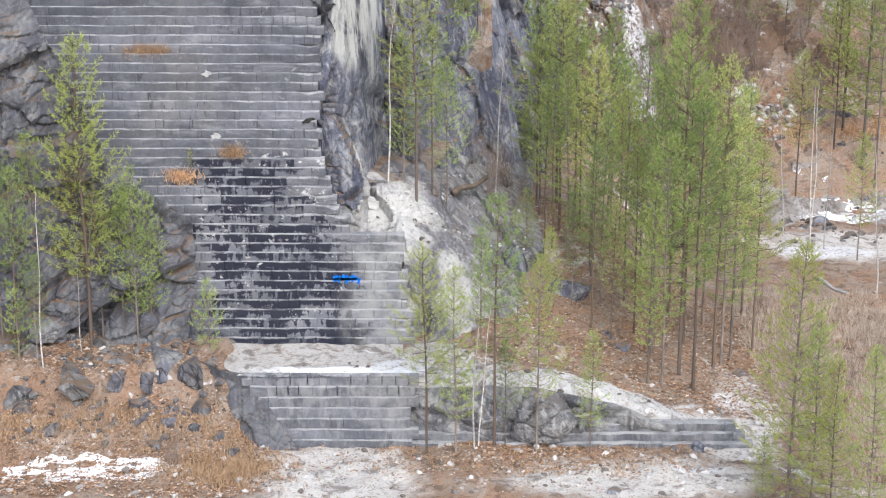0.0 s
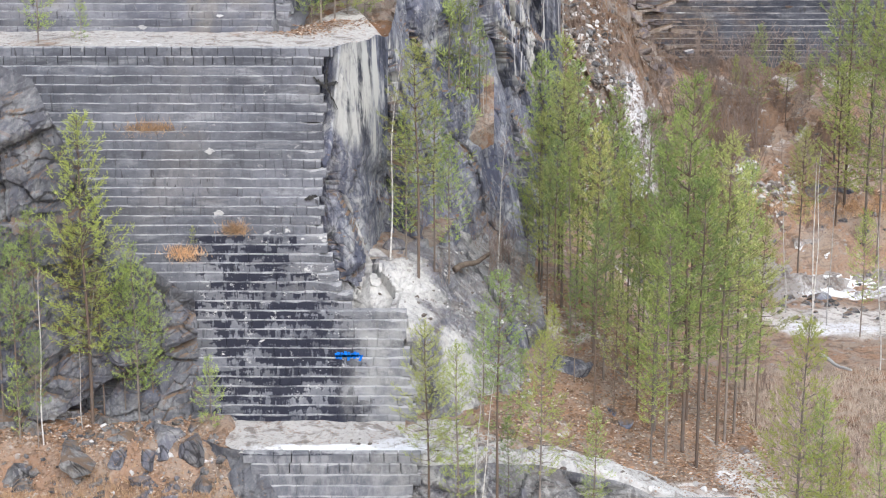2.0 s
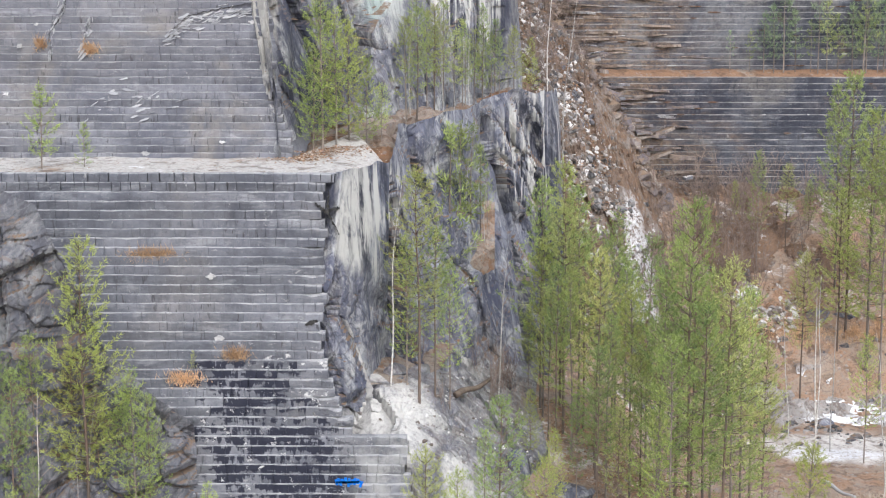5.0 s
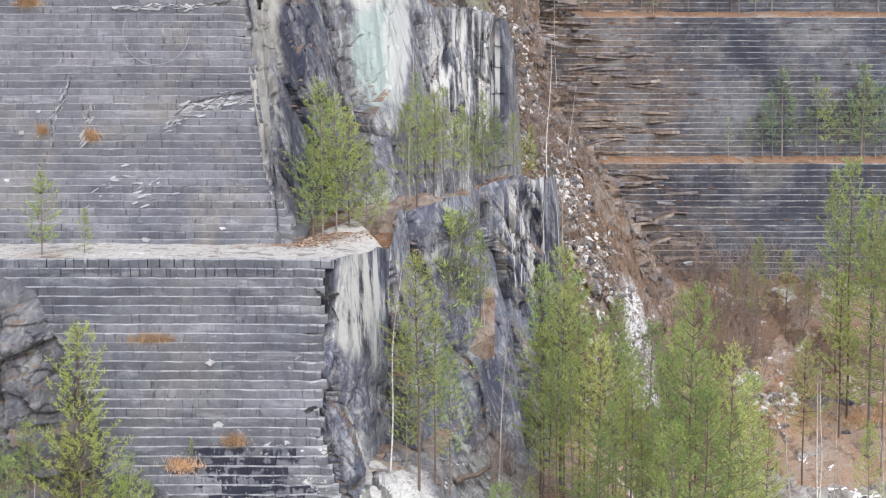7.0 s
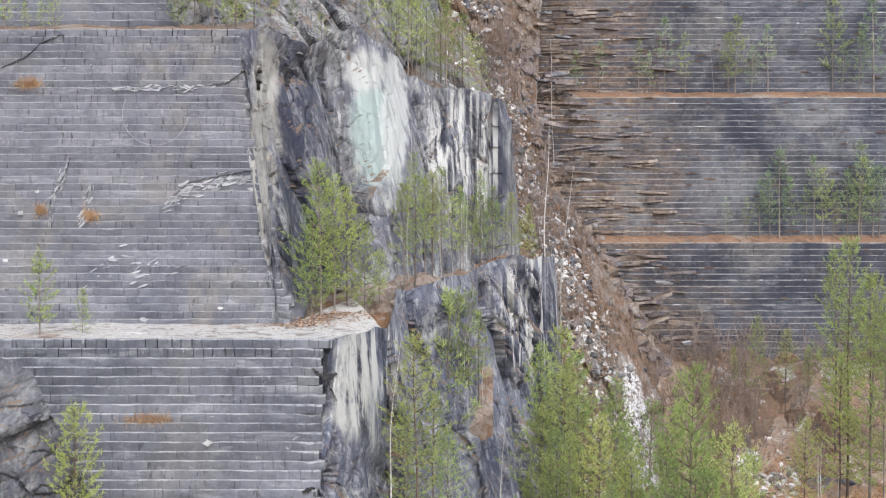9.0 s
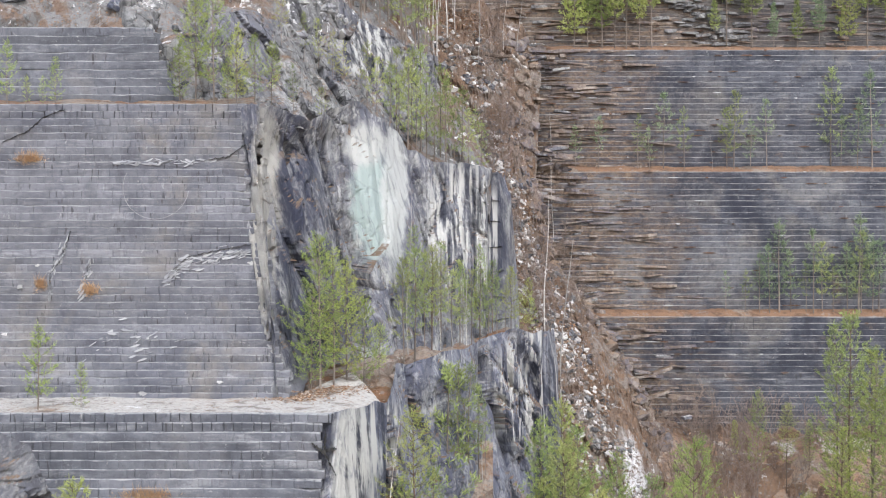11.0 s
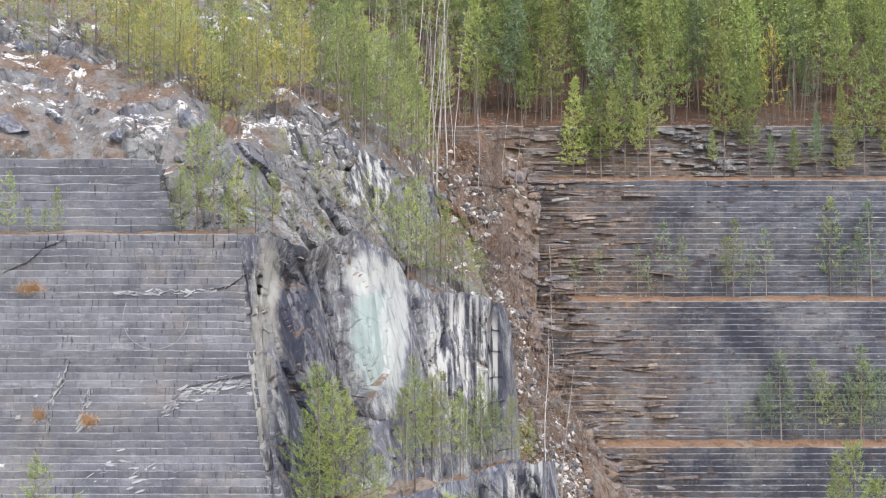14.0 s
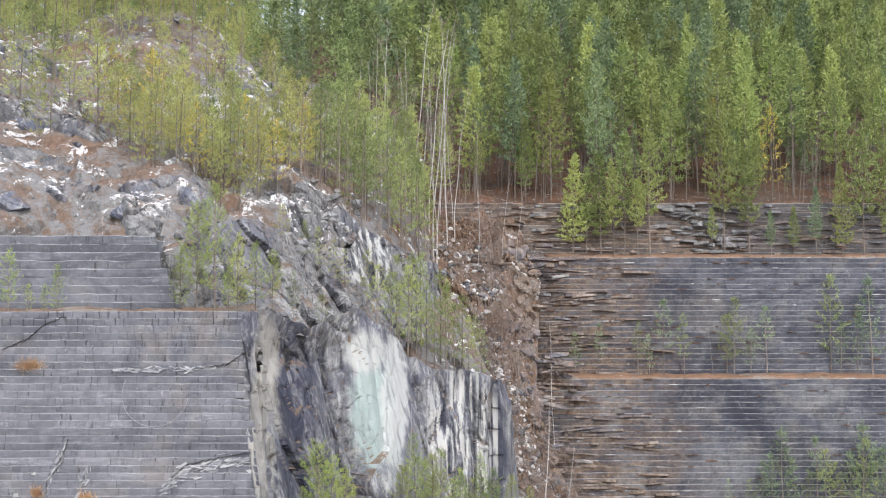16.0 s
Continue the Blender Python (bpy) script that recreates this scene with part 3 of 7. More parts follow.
def course(name, parent, x0, x1, y, z0, z1, setback, material, rng, widths, broken, fine=5, gaps=(0.001, 0.001, 0.003, 0.008)):
    """One sawn step of the face: a run of stones with shallow joints, a chipped edge and a narrow tread."""
    verts, faces = [], []
    x = x0
    while x < x1 - 0.05:
        w = min(rng.choice(widths) * rng.uniform(0.8, 1.25), x1 - x)
        gap = rng.choice(gaps) * rng.uniform(0.7, 1.4)
        deep = rng.choice((0.0, 0.0, 0.002, 0.006, 0.02))
        jut = rng.uniform(-0.012, 0.012) * (1 if fine > 4 else 0.4)
        n = max(2, int(w / 0.12)) if fine > 4 else max(1, int(w / 0.35))
        spots = [(w - gap) * i / n for i in range(n + 1)]
        if fine > 4 and w > 0.2:
            spots = [0.0, 0.022] + spots[1:-1] + [w - gap - 0.022, w - gap]
        n = len(spots) - 1
        start = len(verts)
        for i, along_x in enumerate(spots):
            px = x + along_x
            end = i in (0, n)
            wear = broken(px, (z0 + z1) / 2)
            chip = 0.02 + 0.035 * max(0, noise.noise(Vector((px * 2.3, y, z1 * 5)))) + 0.10 * wear * abs(noise.noise(Vector((px * 3, y * 2, z1 * 3)))) + 0.015 * end
            ro = 0.02 * noise.noise(Vector((px * 3.1, z0 * 4, 2.0))) + 0.05 * noise.noise(Vector((px * 0.7, z0 * 0.9, 5.0))) + (0.28 if fine > 4 else 0.1) * wear * noise.noise(Vector((px * 1.7, z0 * 1.9, 7.0)))
            f = y + jut + ro + deep * end
            sag = 0.02 * noise.noise(Vector((px * 0.8, z1, 0.0))) + 0.012 * noise.noise(Vector((px * 4.0, z1, 3.0))) - (0.18 if fine > 4 else 0.1) * wear * abs(noise.noise(Vector((px * 1.4, z1 * 2, 4.0))))
            back = y + setback + 0.18
            verts += [(px, f + 0.01, z0), (px, f + 0.02 * noise.noise(Vector((px * 5, z0, 1))), (z0 + z1) / 2), (px, f, z1 - chip + sag),
                      (px, f + chip * 0.8, z1 + sag), (px, back, z1 + 0.01 + sag * 0.3), (px, back, z0)]
        for i in range(n):
            a, b = start + 6 * i, start + 6 * (i + 1)
            faces += [(a + k, b + k, b + k + 1, a + k + 1) for k in range(4)]
        faces.append(tuple(start + k for k in range(5, -1, -1)))
        faces.append(tuple(start + 6 * n + k for k in range(6)))
        x += w
    return mesh(name, verts, faces, material, parent)


def coursed_wall(name, label, left, right, y, z, top, rows, setback, material, seed, widths, broken=lambda x, z: 0.0, fine=5, turned=-99.0, category="quarry wall"):
    """A quarry face in sawn steps: left(z) and right(z) bound each course."""
    rng = random.Random(seed)
    wall = thing(name, label, category, kind="structure")
    rise = (top - z) / rows
    for i in range(rows):
        z0 = z + i * rise
        zone = widths if rng.random() < 0.75 else [2.2 * w for w in widths]
        course("stone_course", wall, left(z0), right(z0) + rng.uniform(-0.12, 0.12), y + i * setback, z0, z0 + rise, setback, material, rng, widths if i > rows - 3 else zone, broken, fine, (0.008, 0.016, 0.024) if i > rows - 3 and rows in (7, 40) and fine > 4 else (0.001, 0.001, 0.003, 0.008))
    # the solid rock behind the courses
    verts = []
    for i in range(rows + 1):
        z0 = z + i * rise - (0.6 if i == 0 else 0.06)
        verts += [(left(z0), y + 0.22 + i * setback, z0), (min(right(z0), right(z0 + 0.3), right(z0 - 0.3)) - 0.15, y + 0.22 + i * setback, z0)]
    mesh("rock_core", verts, [(2 * i, 2 * i + 1, 2 * i + 3, 2 * i + 2) for i in range(rows)], material, wall)
    if turned is False:
        return wall
    # the return of that rock round the end of the face
    verts = []
    low = next(i for i in range(rows + 1) if z + i * rise > turned)
    for i in range(low, rows + 1):
        z0 = z + i * rise - 0.06
        verts += [(right(z0) - 0.3, y + 0.3 + i * setback, z0), (right(z0) + 0.5, y + 2.2 + i * setback, z0)]
    mesh("rock_return", verts, [(2 * i, 2 * i + 1, 2 * i + 3, 2 * i + 2) for i in range(rows - low)], material, wall)
    return wall


# ---- pit floor and ground ----
def scarp_line(x):
    return 47.7 + 0.9 * noise.noise(Vector((x * 0.45, 3.3, 0))) + 0.25 * noise.noise(Vector((x * 1.7, 1.3, 0)))


def floor_height(x, y):
    s = scarp_line(x) if x < -5 and 44 < y < 52 else 47.7
    left = ease(-5.5, -6.7, x) * (0.95 * ease(44.8, s - 0.3, y) + 1.15 * ease(s - 0.55, s + 0.45, y) + 0.25 * ease(s, 50, y))
    bank = np.interp(x, [-1.6, -0.6, 2.6, 4.6, 7.0, 9.6], [2.1, 2.0, 1.8, 1.3, 0.5, 0.0]) * ease(48.0, 48.9, y) * (1 if x > -1.2 else 0)
    climb = ease(49, 62, y) * ease(11.0, 4.5, x) * ease(-3.5, 0.0, x) * 2.6
    back = ease(75, 90, y) * (8.8 + 0.9 * noise.noise(Vector((x * 0.3, y * 0.2, 4)))) + ease(66, 76, y) * ease(15, 8, x) * 1.2
    dip = -2.6 * ease(40, 20, y)
    h = max(left, 0) + bank + climb * (y < 75) + climb * (y >= 75) + back + dip
    far = ease(100, 260, math.hypot(x, y - 40))
    h = h * (1 - far) + far * (4 * noise.noise(Vector((x, y, 0)) * 0.006) - 2)
    lump = 0.16 * noise.fractal(Vector((x, y, 0)) * 0.55, 0.7, 2.1, 5) + (0.22 * max(0, crag(Vector((x, y, 1)), 0.9, 1.0, 0, 1)) + 0.12 * max(0, crag(Vector((x, y, 3)), 0.4, 1.0, 0, 1))) * ease(-4.5, -7, x)
    return h + lump


def axis_steps(lo, hi, fine, reach):
    mid = list(np.arange(lo, hi, fine))
    out, step, p = [], fine, hi
    while p < reach:
        out.append(p)
        step *= 1.35
        p += step
    step, p, pre = fine, lo, []
    while p > -reach:
        step *= 1.35
        p -= step
        pre.append(p)
    return pre[::-1] + mid + out


gx, gy = axis_steps(-17, 27, 0.22, 2600), axis_steps(40, 92, 0.22, 2600)
verts = [(x, y, floor_height(x, y)) for x in gx for y in gy]
faces = grid_faces(len(gx) - 1, len(gy) - 1)
ground = tagged(mesh("ground", verts, faces, FLOOR, smooth=True), "brown needle-strewn quarry floor with pale dusty tracks", "ground", kind="structure")
SUPPORTS.append(BVHTree.FromPolygons(verts, faces))

# ---- the stepped faces, from the floor up ----
NARROW, MIXED, LONG = [0.26, 0.30, 0.34], [0.3, 0.36, 0.6], [0.6, 1.1, 1.8]


def wall_1_left(z):
    return -18.0


def wall_1_right(z):
    return float(np.interp(z, [2, 5.3, 5.4, 6.4, 8.7, 9.0, 12.8, 13.7], [-0.85, -1.2, -2.7, -3.3, -3.95, -3.8, -3.8, -3.3]))


def wall_1_wear(x, z):
    edge = ease(-1.0, 0.2, x - wall_1_right(z)) * 0.6
    low = 0.35 * ease(7.6, 6.4, z) * ease(-6.5, -4.5, x) * ease(5.2, 6.0, z)
    left = ease(-10.2, -12.5, x) * ease(11.5, 8.5, z)
    mid = 0.25 * max(0, noise.noise(Vector((x * 0.35, z * 0.5, 3.0))))
    return min(1.0, edge + low + left + mid)


def wall_0_right(z):
    return -0.75 + 0.2 * noise.noise(Vector((z * 3, 0, 0)))


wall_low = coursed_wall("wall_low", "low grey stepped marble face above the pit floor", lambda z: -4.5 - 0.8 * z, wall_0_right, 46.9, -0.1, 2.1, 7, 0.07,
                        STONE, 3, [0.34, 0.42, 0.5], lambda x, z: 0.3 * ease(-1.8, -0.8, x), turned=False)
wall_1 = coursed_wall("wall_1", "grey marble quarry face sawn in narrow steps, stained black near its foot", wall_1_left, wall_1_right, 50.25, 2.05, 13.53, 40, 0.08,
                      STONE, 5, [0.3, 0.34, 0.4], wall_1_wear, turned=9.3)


def wall_2_right(z):
    return float(np.interp(z, [13.6, 16, 18.5, 21, 22.5, 23.9], [-5.1, -5.75, -6.15, -6.75, -7.0, -6.4])) + 0.15 * noise.noise(Vector((0, z * 2, 0)))


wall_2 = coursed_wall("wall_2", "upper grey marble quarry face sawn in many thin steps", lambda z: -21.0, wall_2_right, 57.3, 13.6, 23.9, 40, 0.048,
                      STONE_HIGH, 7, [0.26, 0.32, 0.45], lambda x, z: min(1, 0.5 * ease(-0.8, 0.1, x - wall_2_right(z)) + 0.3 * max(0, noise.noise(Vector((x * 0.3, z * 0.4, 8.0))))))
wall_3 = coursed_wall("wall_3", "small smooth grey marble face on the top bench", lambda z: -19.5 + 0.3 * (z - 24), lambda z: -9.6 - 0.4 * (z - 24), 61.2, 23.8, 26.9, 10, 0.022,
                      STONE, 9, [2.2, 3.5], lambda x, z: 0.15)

# ---- benches ----
tagged(sheet("ledge_low", [(-6.1, 47.6, 1.98), (-5.8, 47.42, 2.06), (-0.6, 47.42, 2.05)], [(-8.4, 51.0, 2.15), (-7.6, 50.6, 2.2), (0.6, 50.6, 2.1)], 60, 28, LEDGE, 0.06,
       "pale dusty ledge with trampled snow in front of the stepped wall"))
sheet("ledge_1", [(-21, 53.5, 13.52), (-3.3, 53.5, 13.52), (-1.9, 57.0, 13.4)], [(-21, 58.0, 13.75), (-5.0, 58.0, 13.7), (-3.2, 60.5, 14.4)], 110, 24, LEDGE, 0.05,
      "pale bench between two stepped faces, strewn with needles")
sheet("ledge_2", [(-21, 59.3, 23.88), (-6.5, 59.3, 23.85)], [(-21, 63.0, 24.5), (-7.0, 62.6, 24.5)], 90, 24, LITTER, 0.10,
      "top bench covered in rusty needles")

# ---- broken cliffs beside the stepped faces ----
brow_1 = [(-3.88, 54.00, 13.41), (-3.26, 53.40, 13.56), (-2.69, 55.00, 13.63), (-1.82, 57.00, 13.60), (-1.63, 60.00, 14.62), (-0.11, 62.50, 14.83), (1.42, 65.50, 15.19), (2.72, 68.00, 15.51), (4.28, 70.00, 15.37), (5.08, 76.00, 15.09)]
foot_1 = [(-4.67, 52.30, 7.0), (-3.97, 51.60, 6.9), (-2.65, 53.20, 5.6), (-1.63, 56.00, 5.60), (-0.09, 58.00, 4.62), (1.57, 60.00, 3.60), (3.18, 63.00, 2.85), (4.66, 67.00, 1.85), (5.35, 72.00, 2.63), (5.98, 77.00, 2.06)]


def calm_1(u, v):
    # the sawn return of the face stays flat near its brow
    return 0.05 + 0.95 * max(ease(0.18, 0.23, u), ease(0.62, 0.36, v))


cliff("cliff_1", foot_1, brow_1, 220, 130, CLIFF, 0.85, "broken blue-grey marble cliff streaked with white lime", lean=0.75, slim=0.45, calm=calm_1)
brow_2 = [(-7.55, 59.30, 23.80), (-6.69, 58.80, 23.84), (-5.76, 60.50, 23.82), (-4.68, 62.50, 23.57), (-3.96, 64.50, 24.27), (-3.16, 66.00, 24.56), (-2.32, 67.50, 24.07), (-1.22, 70.00, 22.85), (0.44, 72.00, 22.49), (2.25, 74.00, 22.27), (2.88, 79.00, 22.19)]
foot_2 = [(-6.21, 57.35, 13.17), (-5.40, 56.60, 13.43), (-4.79, 58.60, 14.24), (-3.72, 60.50, 14.50), (-2.98, 62.00, 14.60), (-1.78, 64.00, 14.47), (-0.94, 66.00, 14.45), (0.41, 68.50, 14.41), (1.61, 70.50, 14.52), (2.47, 72.00, 14.67), (3.23, 78.00, 14.60)]
cliff("cliff_2", foot_2, brow_2, 220, 120, CLIFF_PALE, 0.9, "tall pale marble cliff with lime-white and dark streaks", lean=0.3, slim=0.38, calm=lambda u, v: (0.3 + 0.7 * ease(0.03, 0.1, u)) * (1 - 0.75 * ease(0.34, 0.4, u) * ease(0.6, 0.54, u) * ease(0.25, 0.4, v)))
brow_3 = [(-11.0, 62.4, 26.37), (-9.95, 61.5, 26.42), (-9.46, 62.3, 27.06), (-8.74, 63.2, 27.68), (-7.78, 65, 28.13), (-6.42, 67, 28.08), (-5.19, 69, 27.6), (-3.89, 71, 27.62), (-3.56, 74, 29.01), (-2.1, 76, 28.45), (-0.44, 79, 28.03), (-0.18, 84, 28.39)]
foot_3 = [(-10.89, 62.00, 23.95), (-9.91, 60.90, 23.86), (-7.89, 61.20, 23.78), (-6.41, 60.90, 23.55), (-5.09, 62.40, 23.24), (-3.99, 65.00, 23.65), (-3.20, 67.00, 23.69), (-1.93, 70.00, 23.21), (-0.54, 74.00, 24.21), (-0.04, 77.00, 25.22), (0.37, 83.00, 26.29)]
cliff("cliff_3", foot_3, brow_3, 190, 80, CLIFF_TOP, 0.55, "upper band of broken grey marble with snow in its cracks", lean=0.5, ends=0.45, face=(0.3, -0.85, 0.35))
sheet("shelf_1", [(-1.86, 58.00, 13.35), (-1.64, 60.40, 14.31), (-0.19, 63.00, 14.50), (1.35, 66.00, 14.86), (2.63, 68.50, 15.17), (4.13, 70.60, 15.01), (4.95, 76.00, 14.83)],
      [(-5.45, 58.20, 13.58), (-4.58, 61.00, 14.47), (-3.05, 63.50, 15.15), (-0.95, 67.00, 15.07), (0.89, 70.00, 15.14), (2.82, 74.00, 15.31), (3.67, 79.00, 15.35)], 90, 24, LITTER, 0.12, "needle-covered rock shelf at mid height", crags=0.3)
sheet("shelf_2", None, None, 80, 40, HILL, 0.12, "wooded rock shelf on the upper cliff", crags=0.35,
      stations=[[(-3.68, 65.60, 22.26), (-3.18, 66.60, 22.54), (-2.42, 68.00, 22.16), (-1.32, 70.50, 21.11), (0.32, 72.50, 20.69), (2.01, 74.50, 20.50), (2.73, 79.00, 20.34)],
                [(-3.70, 65.70, 23.86), (-3.19, 66.70, 24.17), (-2.43, 68.10, 23.91), (-1.32, 70.60, 22.72), (0.32, 72.60, 22.32), (2.01, 74.60, 22.10), (2.74, 79.00, 21.98)],
                [(-4.18, 68.00, 24.80), (-3.12, 70.00, 25.34), (-2.02, 73.00, 24.88), (-0.57, 77.00, 25.87), (0.22, 80.00, 26.97), (1.09, 84.00, 26.24)]])
sheet("cliff_step", None, None, 40, 24, LITTER, 0.1, "small step of the cliff under rusty needles", crags=0.15,
      stations=[[(0.15, 62.7, 8.6), (1.05, 62.9, 8.5), (1.95, 63.5, 9.0)], [(0.15, 62.5, 9.45), (1.05, 62.75, 9.3), (1.95, 63.4, 9.8)], [(0.34, 64.2, 10.9), (1.2, 65.0, 11.2), (2.0, 65.4, 11.3)]])
# dusty saddle and rubble beside the lower block
sheet("rubble", None, None, 110, 100, RUBBLE, 0.16, "mass of weathered grey rock beside the stepped face", crags=0.36,
      stations=[[(-3.5, 51.7, 1.4), (-0.95, 50.5, 1.4), (0.6, 50.8, 1.6), (2.2, 52.2, 2.0), (4.0, 55.5, 2.6)], [(-3.7, 51.9, 5.0), (-1.15, 51.4, 5.0), (0.2, 52.0, 4.3), (1.8, 53.8, 3.7), (3.6, 56.8, 3.8)],
                [(-4.0, 53.4, 6.6), (-1.6, 54.4, 6.4), (-0.2, 55.8, 6.0), (1.5, 57.8, 5.2), (3.4, 61.0, 4.4)], [(-3.4, 57.0, 7.2), (-0.8, 59.0, 6.9), (0.8, 60.3, 6.4), (2.2, 62.5, 5.4), (3.8, 65.0, 5.0)]])
sheet("saddle_back", None, None, 50, 30, LITTER, 0.15, "brown needle-covered hollow behind the dusty saddle", stations=[[(-2.9, 54.0, 6.35), (-1.8, 54.7, 6.4), (-0.6, 55.7, 6.1)], [(-2.6, 55.5, 6.75), (-1.3, 56.5, 6.8), (0.1, 57.8, 6.5)], [(-2.2, 58.0, 7.1), (-0.8, 59.0, 7.1), (0.6, 60.2, 6.8)]])
cliff("corner_rock", [(-4.71, 52.00, 9.54), (-4.54, 51.50, 8.28), (-4.23, 51.10, 6.93), (-3.25, 50.70, 5.03)], [(-3.55, 53.90, 9.49), (-2.76, 53.70, 7.84), (-2.20, 53.40, 6.49), (-2.23, 51.50, 4.63)],
      120, 90, RUBBLE, 0.8, "shattered corner of the sawn face", lean=0.6, face=(0.35, -0.8, 0.3))
cliff("left_outcrop", [(-14.6, 48.9, 1.6), (-11.85, 48.9, 1.7), (-10.14, 49.0, 1.8), (-8.5, 49.3, 1.8), (-7.4, 49.9, 2.0)], [(-14.60, 51.20, 13.62), (-12.56, 51.20, 12.75), (-11.38, 50.90, 10.17), (-10.31, 50.40, 8.15), (-7.66, 50.30, 6.03)],
      150, 140, OUTCROP, 0.42, "rough grey rock outcrop breaking through the sawn face", lean=-0.25, slim=1.3)
cliff("bank", [(-1.1, 47.2, 0.3), (1.21, 46.95, 0.12), (3.77, 46.95, 0.14), (6.33, 47.1, 0.1), (9.58, 47.25, -0.45)], [(-1.1, 47.4, 1.7), (1.20, 47.3, 1.76), (2.71, 47.35, 1.76), (5.17, 47.3, 1.26), (7.14, 47.15, 0.41), (9.55, 47.15, -0.35)],
      170, 44, RUBBLE, 0.3, "low rocky bank with a pale worn crest", lean=0.2, slim=1.3, bulge=0.28, ends=0.5, face=(0, -0.9, 0.2))
sheet("bank_crest", None, None, 140, 26, PALE_DUST, 0.12, "pale dusty path along the crest of the bank", scale=1.1,
      stations=[[(-0.74, 47.45, 0.9), (1.20, 47.5, 1.0), (2.72, 47.5, 1.0), (5.19, 47.5, 0.5), (7.16, 47.45, -0.1), (9.56, 47.4, -0.6)],
                [(-1.34, 47.50, 2.00), (1.21, 47.90, 2.02), (2.76, 48.20, 1.86), (5.27, 48.20, 1.32), (7.25, 48.00, 0.49), (9.68, 47.90, -0.32)],
                [(-1.04, 49.60, 1.63), (1.24, 49.20, 1.77), (3.00, 49.40, 1.65), (5.56, 49.30, 1.09), (7.69, 49.20, 0.29), (9.98, 49.00, -0.42)]])
coursed_wall("wall_low_right", "long low sawn marble steps at the foot of the bank", lambda z: -1.15, lambda z: 9.3 - 1.2 * z, 47.0, -0.15, 0.62, 3, 0.14, STONE, 31, LONG, lambda x, z: 0.35 + 0.3 * noise.noise(Vector((x * 0.5, z, 0))), turned=False)
cliff("left_bank", [(-13.5, scarp_line(-13.5) - 1.0, 0.4), (-11.8, scarp_line(-11.8) - 1.0, 0.4), (-10.2, scarp_line(-10.2) - 1.0, 0.4), (-8.8, scarp_line(-8.8) - 1.0, 0.3), (-7.4, scarp_line(-7.4) - 1.2, 0.2)],
      [(-13.5, scarp_line(-13.5) + 0.3, 1.8), (-11.8, scarp_line(-11.8) + 0.3, 1.8), (-10.2, scarp_line(-10.2) + 0.3, 1.8), (-8.8, scarp_line(-8.8) + 0.3, 1.8), (-7.2, scarp_line(-7.2) + 0.1, 1.8)], 150, 40, ROCK, 0.62, "low scarp of dark broken rock under leaf litter", lean=0.2, bulge=0.65, face=(0, -0.8, 0.35))
cliff("bank_end", [(-9.9, 50.3, 1.6), (-8.3, 48.4, 0.9), (-6.7, 46.7, 0.15), (-4.1, 46.45, -0.25)], [(-9.4, 50.7, 2.35), (-8.0, 49.2, 2.2), (-6.7, 47.75, 2.14), (-5.7, 47.4, 2.08)], 80, 40, OUTCROP, 0.18, "broken end of the low stone face", lean=0.2, face=(-0.4, -0.8, 0.3))

# ---- gully, far faces and wooded slopes ----
sheet("gully", None, None, 110, 230, SCREE, 0.5, "steep gully of brown scree and fallen leaves with snow between stones", scale=0.9, crags=0.28, ledges=1.2,
      stations=[[(3.97, 74, 3.99), (7.69, 76, 4.11), (10.67, 79, 4.35)], [(4.27, 75, 8.4), (7.97, 79, 8.39), (12.01, 87, 8.52)], [(3.11, 78, 15.13), (6.39, 83, 14.9), (9.24, 88.6, 14.04)],
                [(1.86, 81, 18.27), (4.7, 86.5, 18.53), (6.2, 90.7, 17.9)], [(1.07, 84, 22.2), (3.7, 89, 22.71), (5.2, 91.8, 22.82)], [(-0.64, 87, 26.69), (2.99, 91, 28.27), (5.59, 93.6, 28.54)], [(-1.91, 92, 31.74), (1.54, 96, 32.95), (4.16, 97, 33.1)]])



def far_row(y, lift):
    return [(x, y, floor_height(x, y) + lift) for x in (-1, 3, 7, 10, 13, 16, 19, 22, 26, 31)]


sheet("far_scree", None, None, 150, 90, FAR_FLOOR, 0.25, "brown leafy scree with grey stones below the far faces", scale=0.7, crags=0.4,
      stations=[far_row(71.5, -0.35), far_row(74.5, 0.12), far_row(78, 0.15), far_row(82, 0.2), far_row(86, 0.35), far_row(90.2, 0.7), far_row(92, 0.9)])


def far_wall(name, label, t_left, y, z, top, rows, seed, wear, material=STONE_FAR):
    return coursed_wall(name, label, lambda v: t_left, lambda v: 36.0, y, z, top, rows, 0.03, material, seed, MIXED, wear, fine=2)


def patchy(k):
    return lambda x, z: min(1.0, 0.4 * ease(0.15, 0.6, noise.noise(Vector((x * 0.2, z * 0.35, k)))) + 1.0 * ease(3.0, -3.0, x - np.interp(z, [8, 15, 23, 30], [13, 9, 6, 4])))


far_wall("far_wall_1", "lowest far face of dark blue-grey sawn marble", 6.0, 90.0, 6.5, 15.15, 26, 21, patchy(1.0))
far_wall("far_wall_2", "middle far face of grey sawn marble, brown and overgrown in part", 1.5, 92.0, 15.1, 23.1, 25, 22, patchy(2.0))
far_wall("far_wall_3", "upper far face of grey sawn marble with rusty ledges", -0.5, 94.6, 23.1, 30.15, 23, 23, patchy(3.0))
far_wall("far_wall_4", "topmost broken steps of sawn marble below the wood", -2.5, 96.8, 30.1, 33.6, 13, 24, lambda x, z: 0.45 + 0.5 * max(0, noise.noise(Vector((x * 0.3, z, 9)))), STONE_TOP)
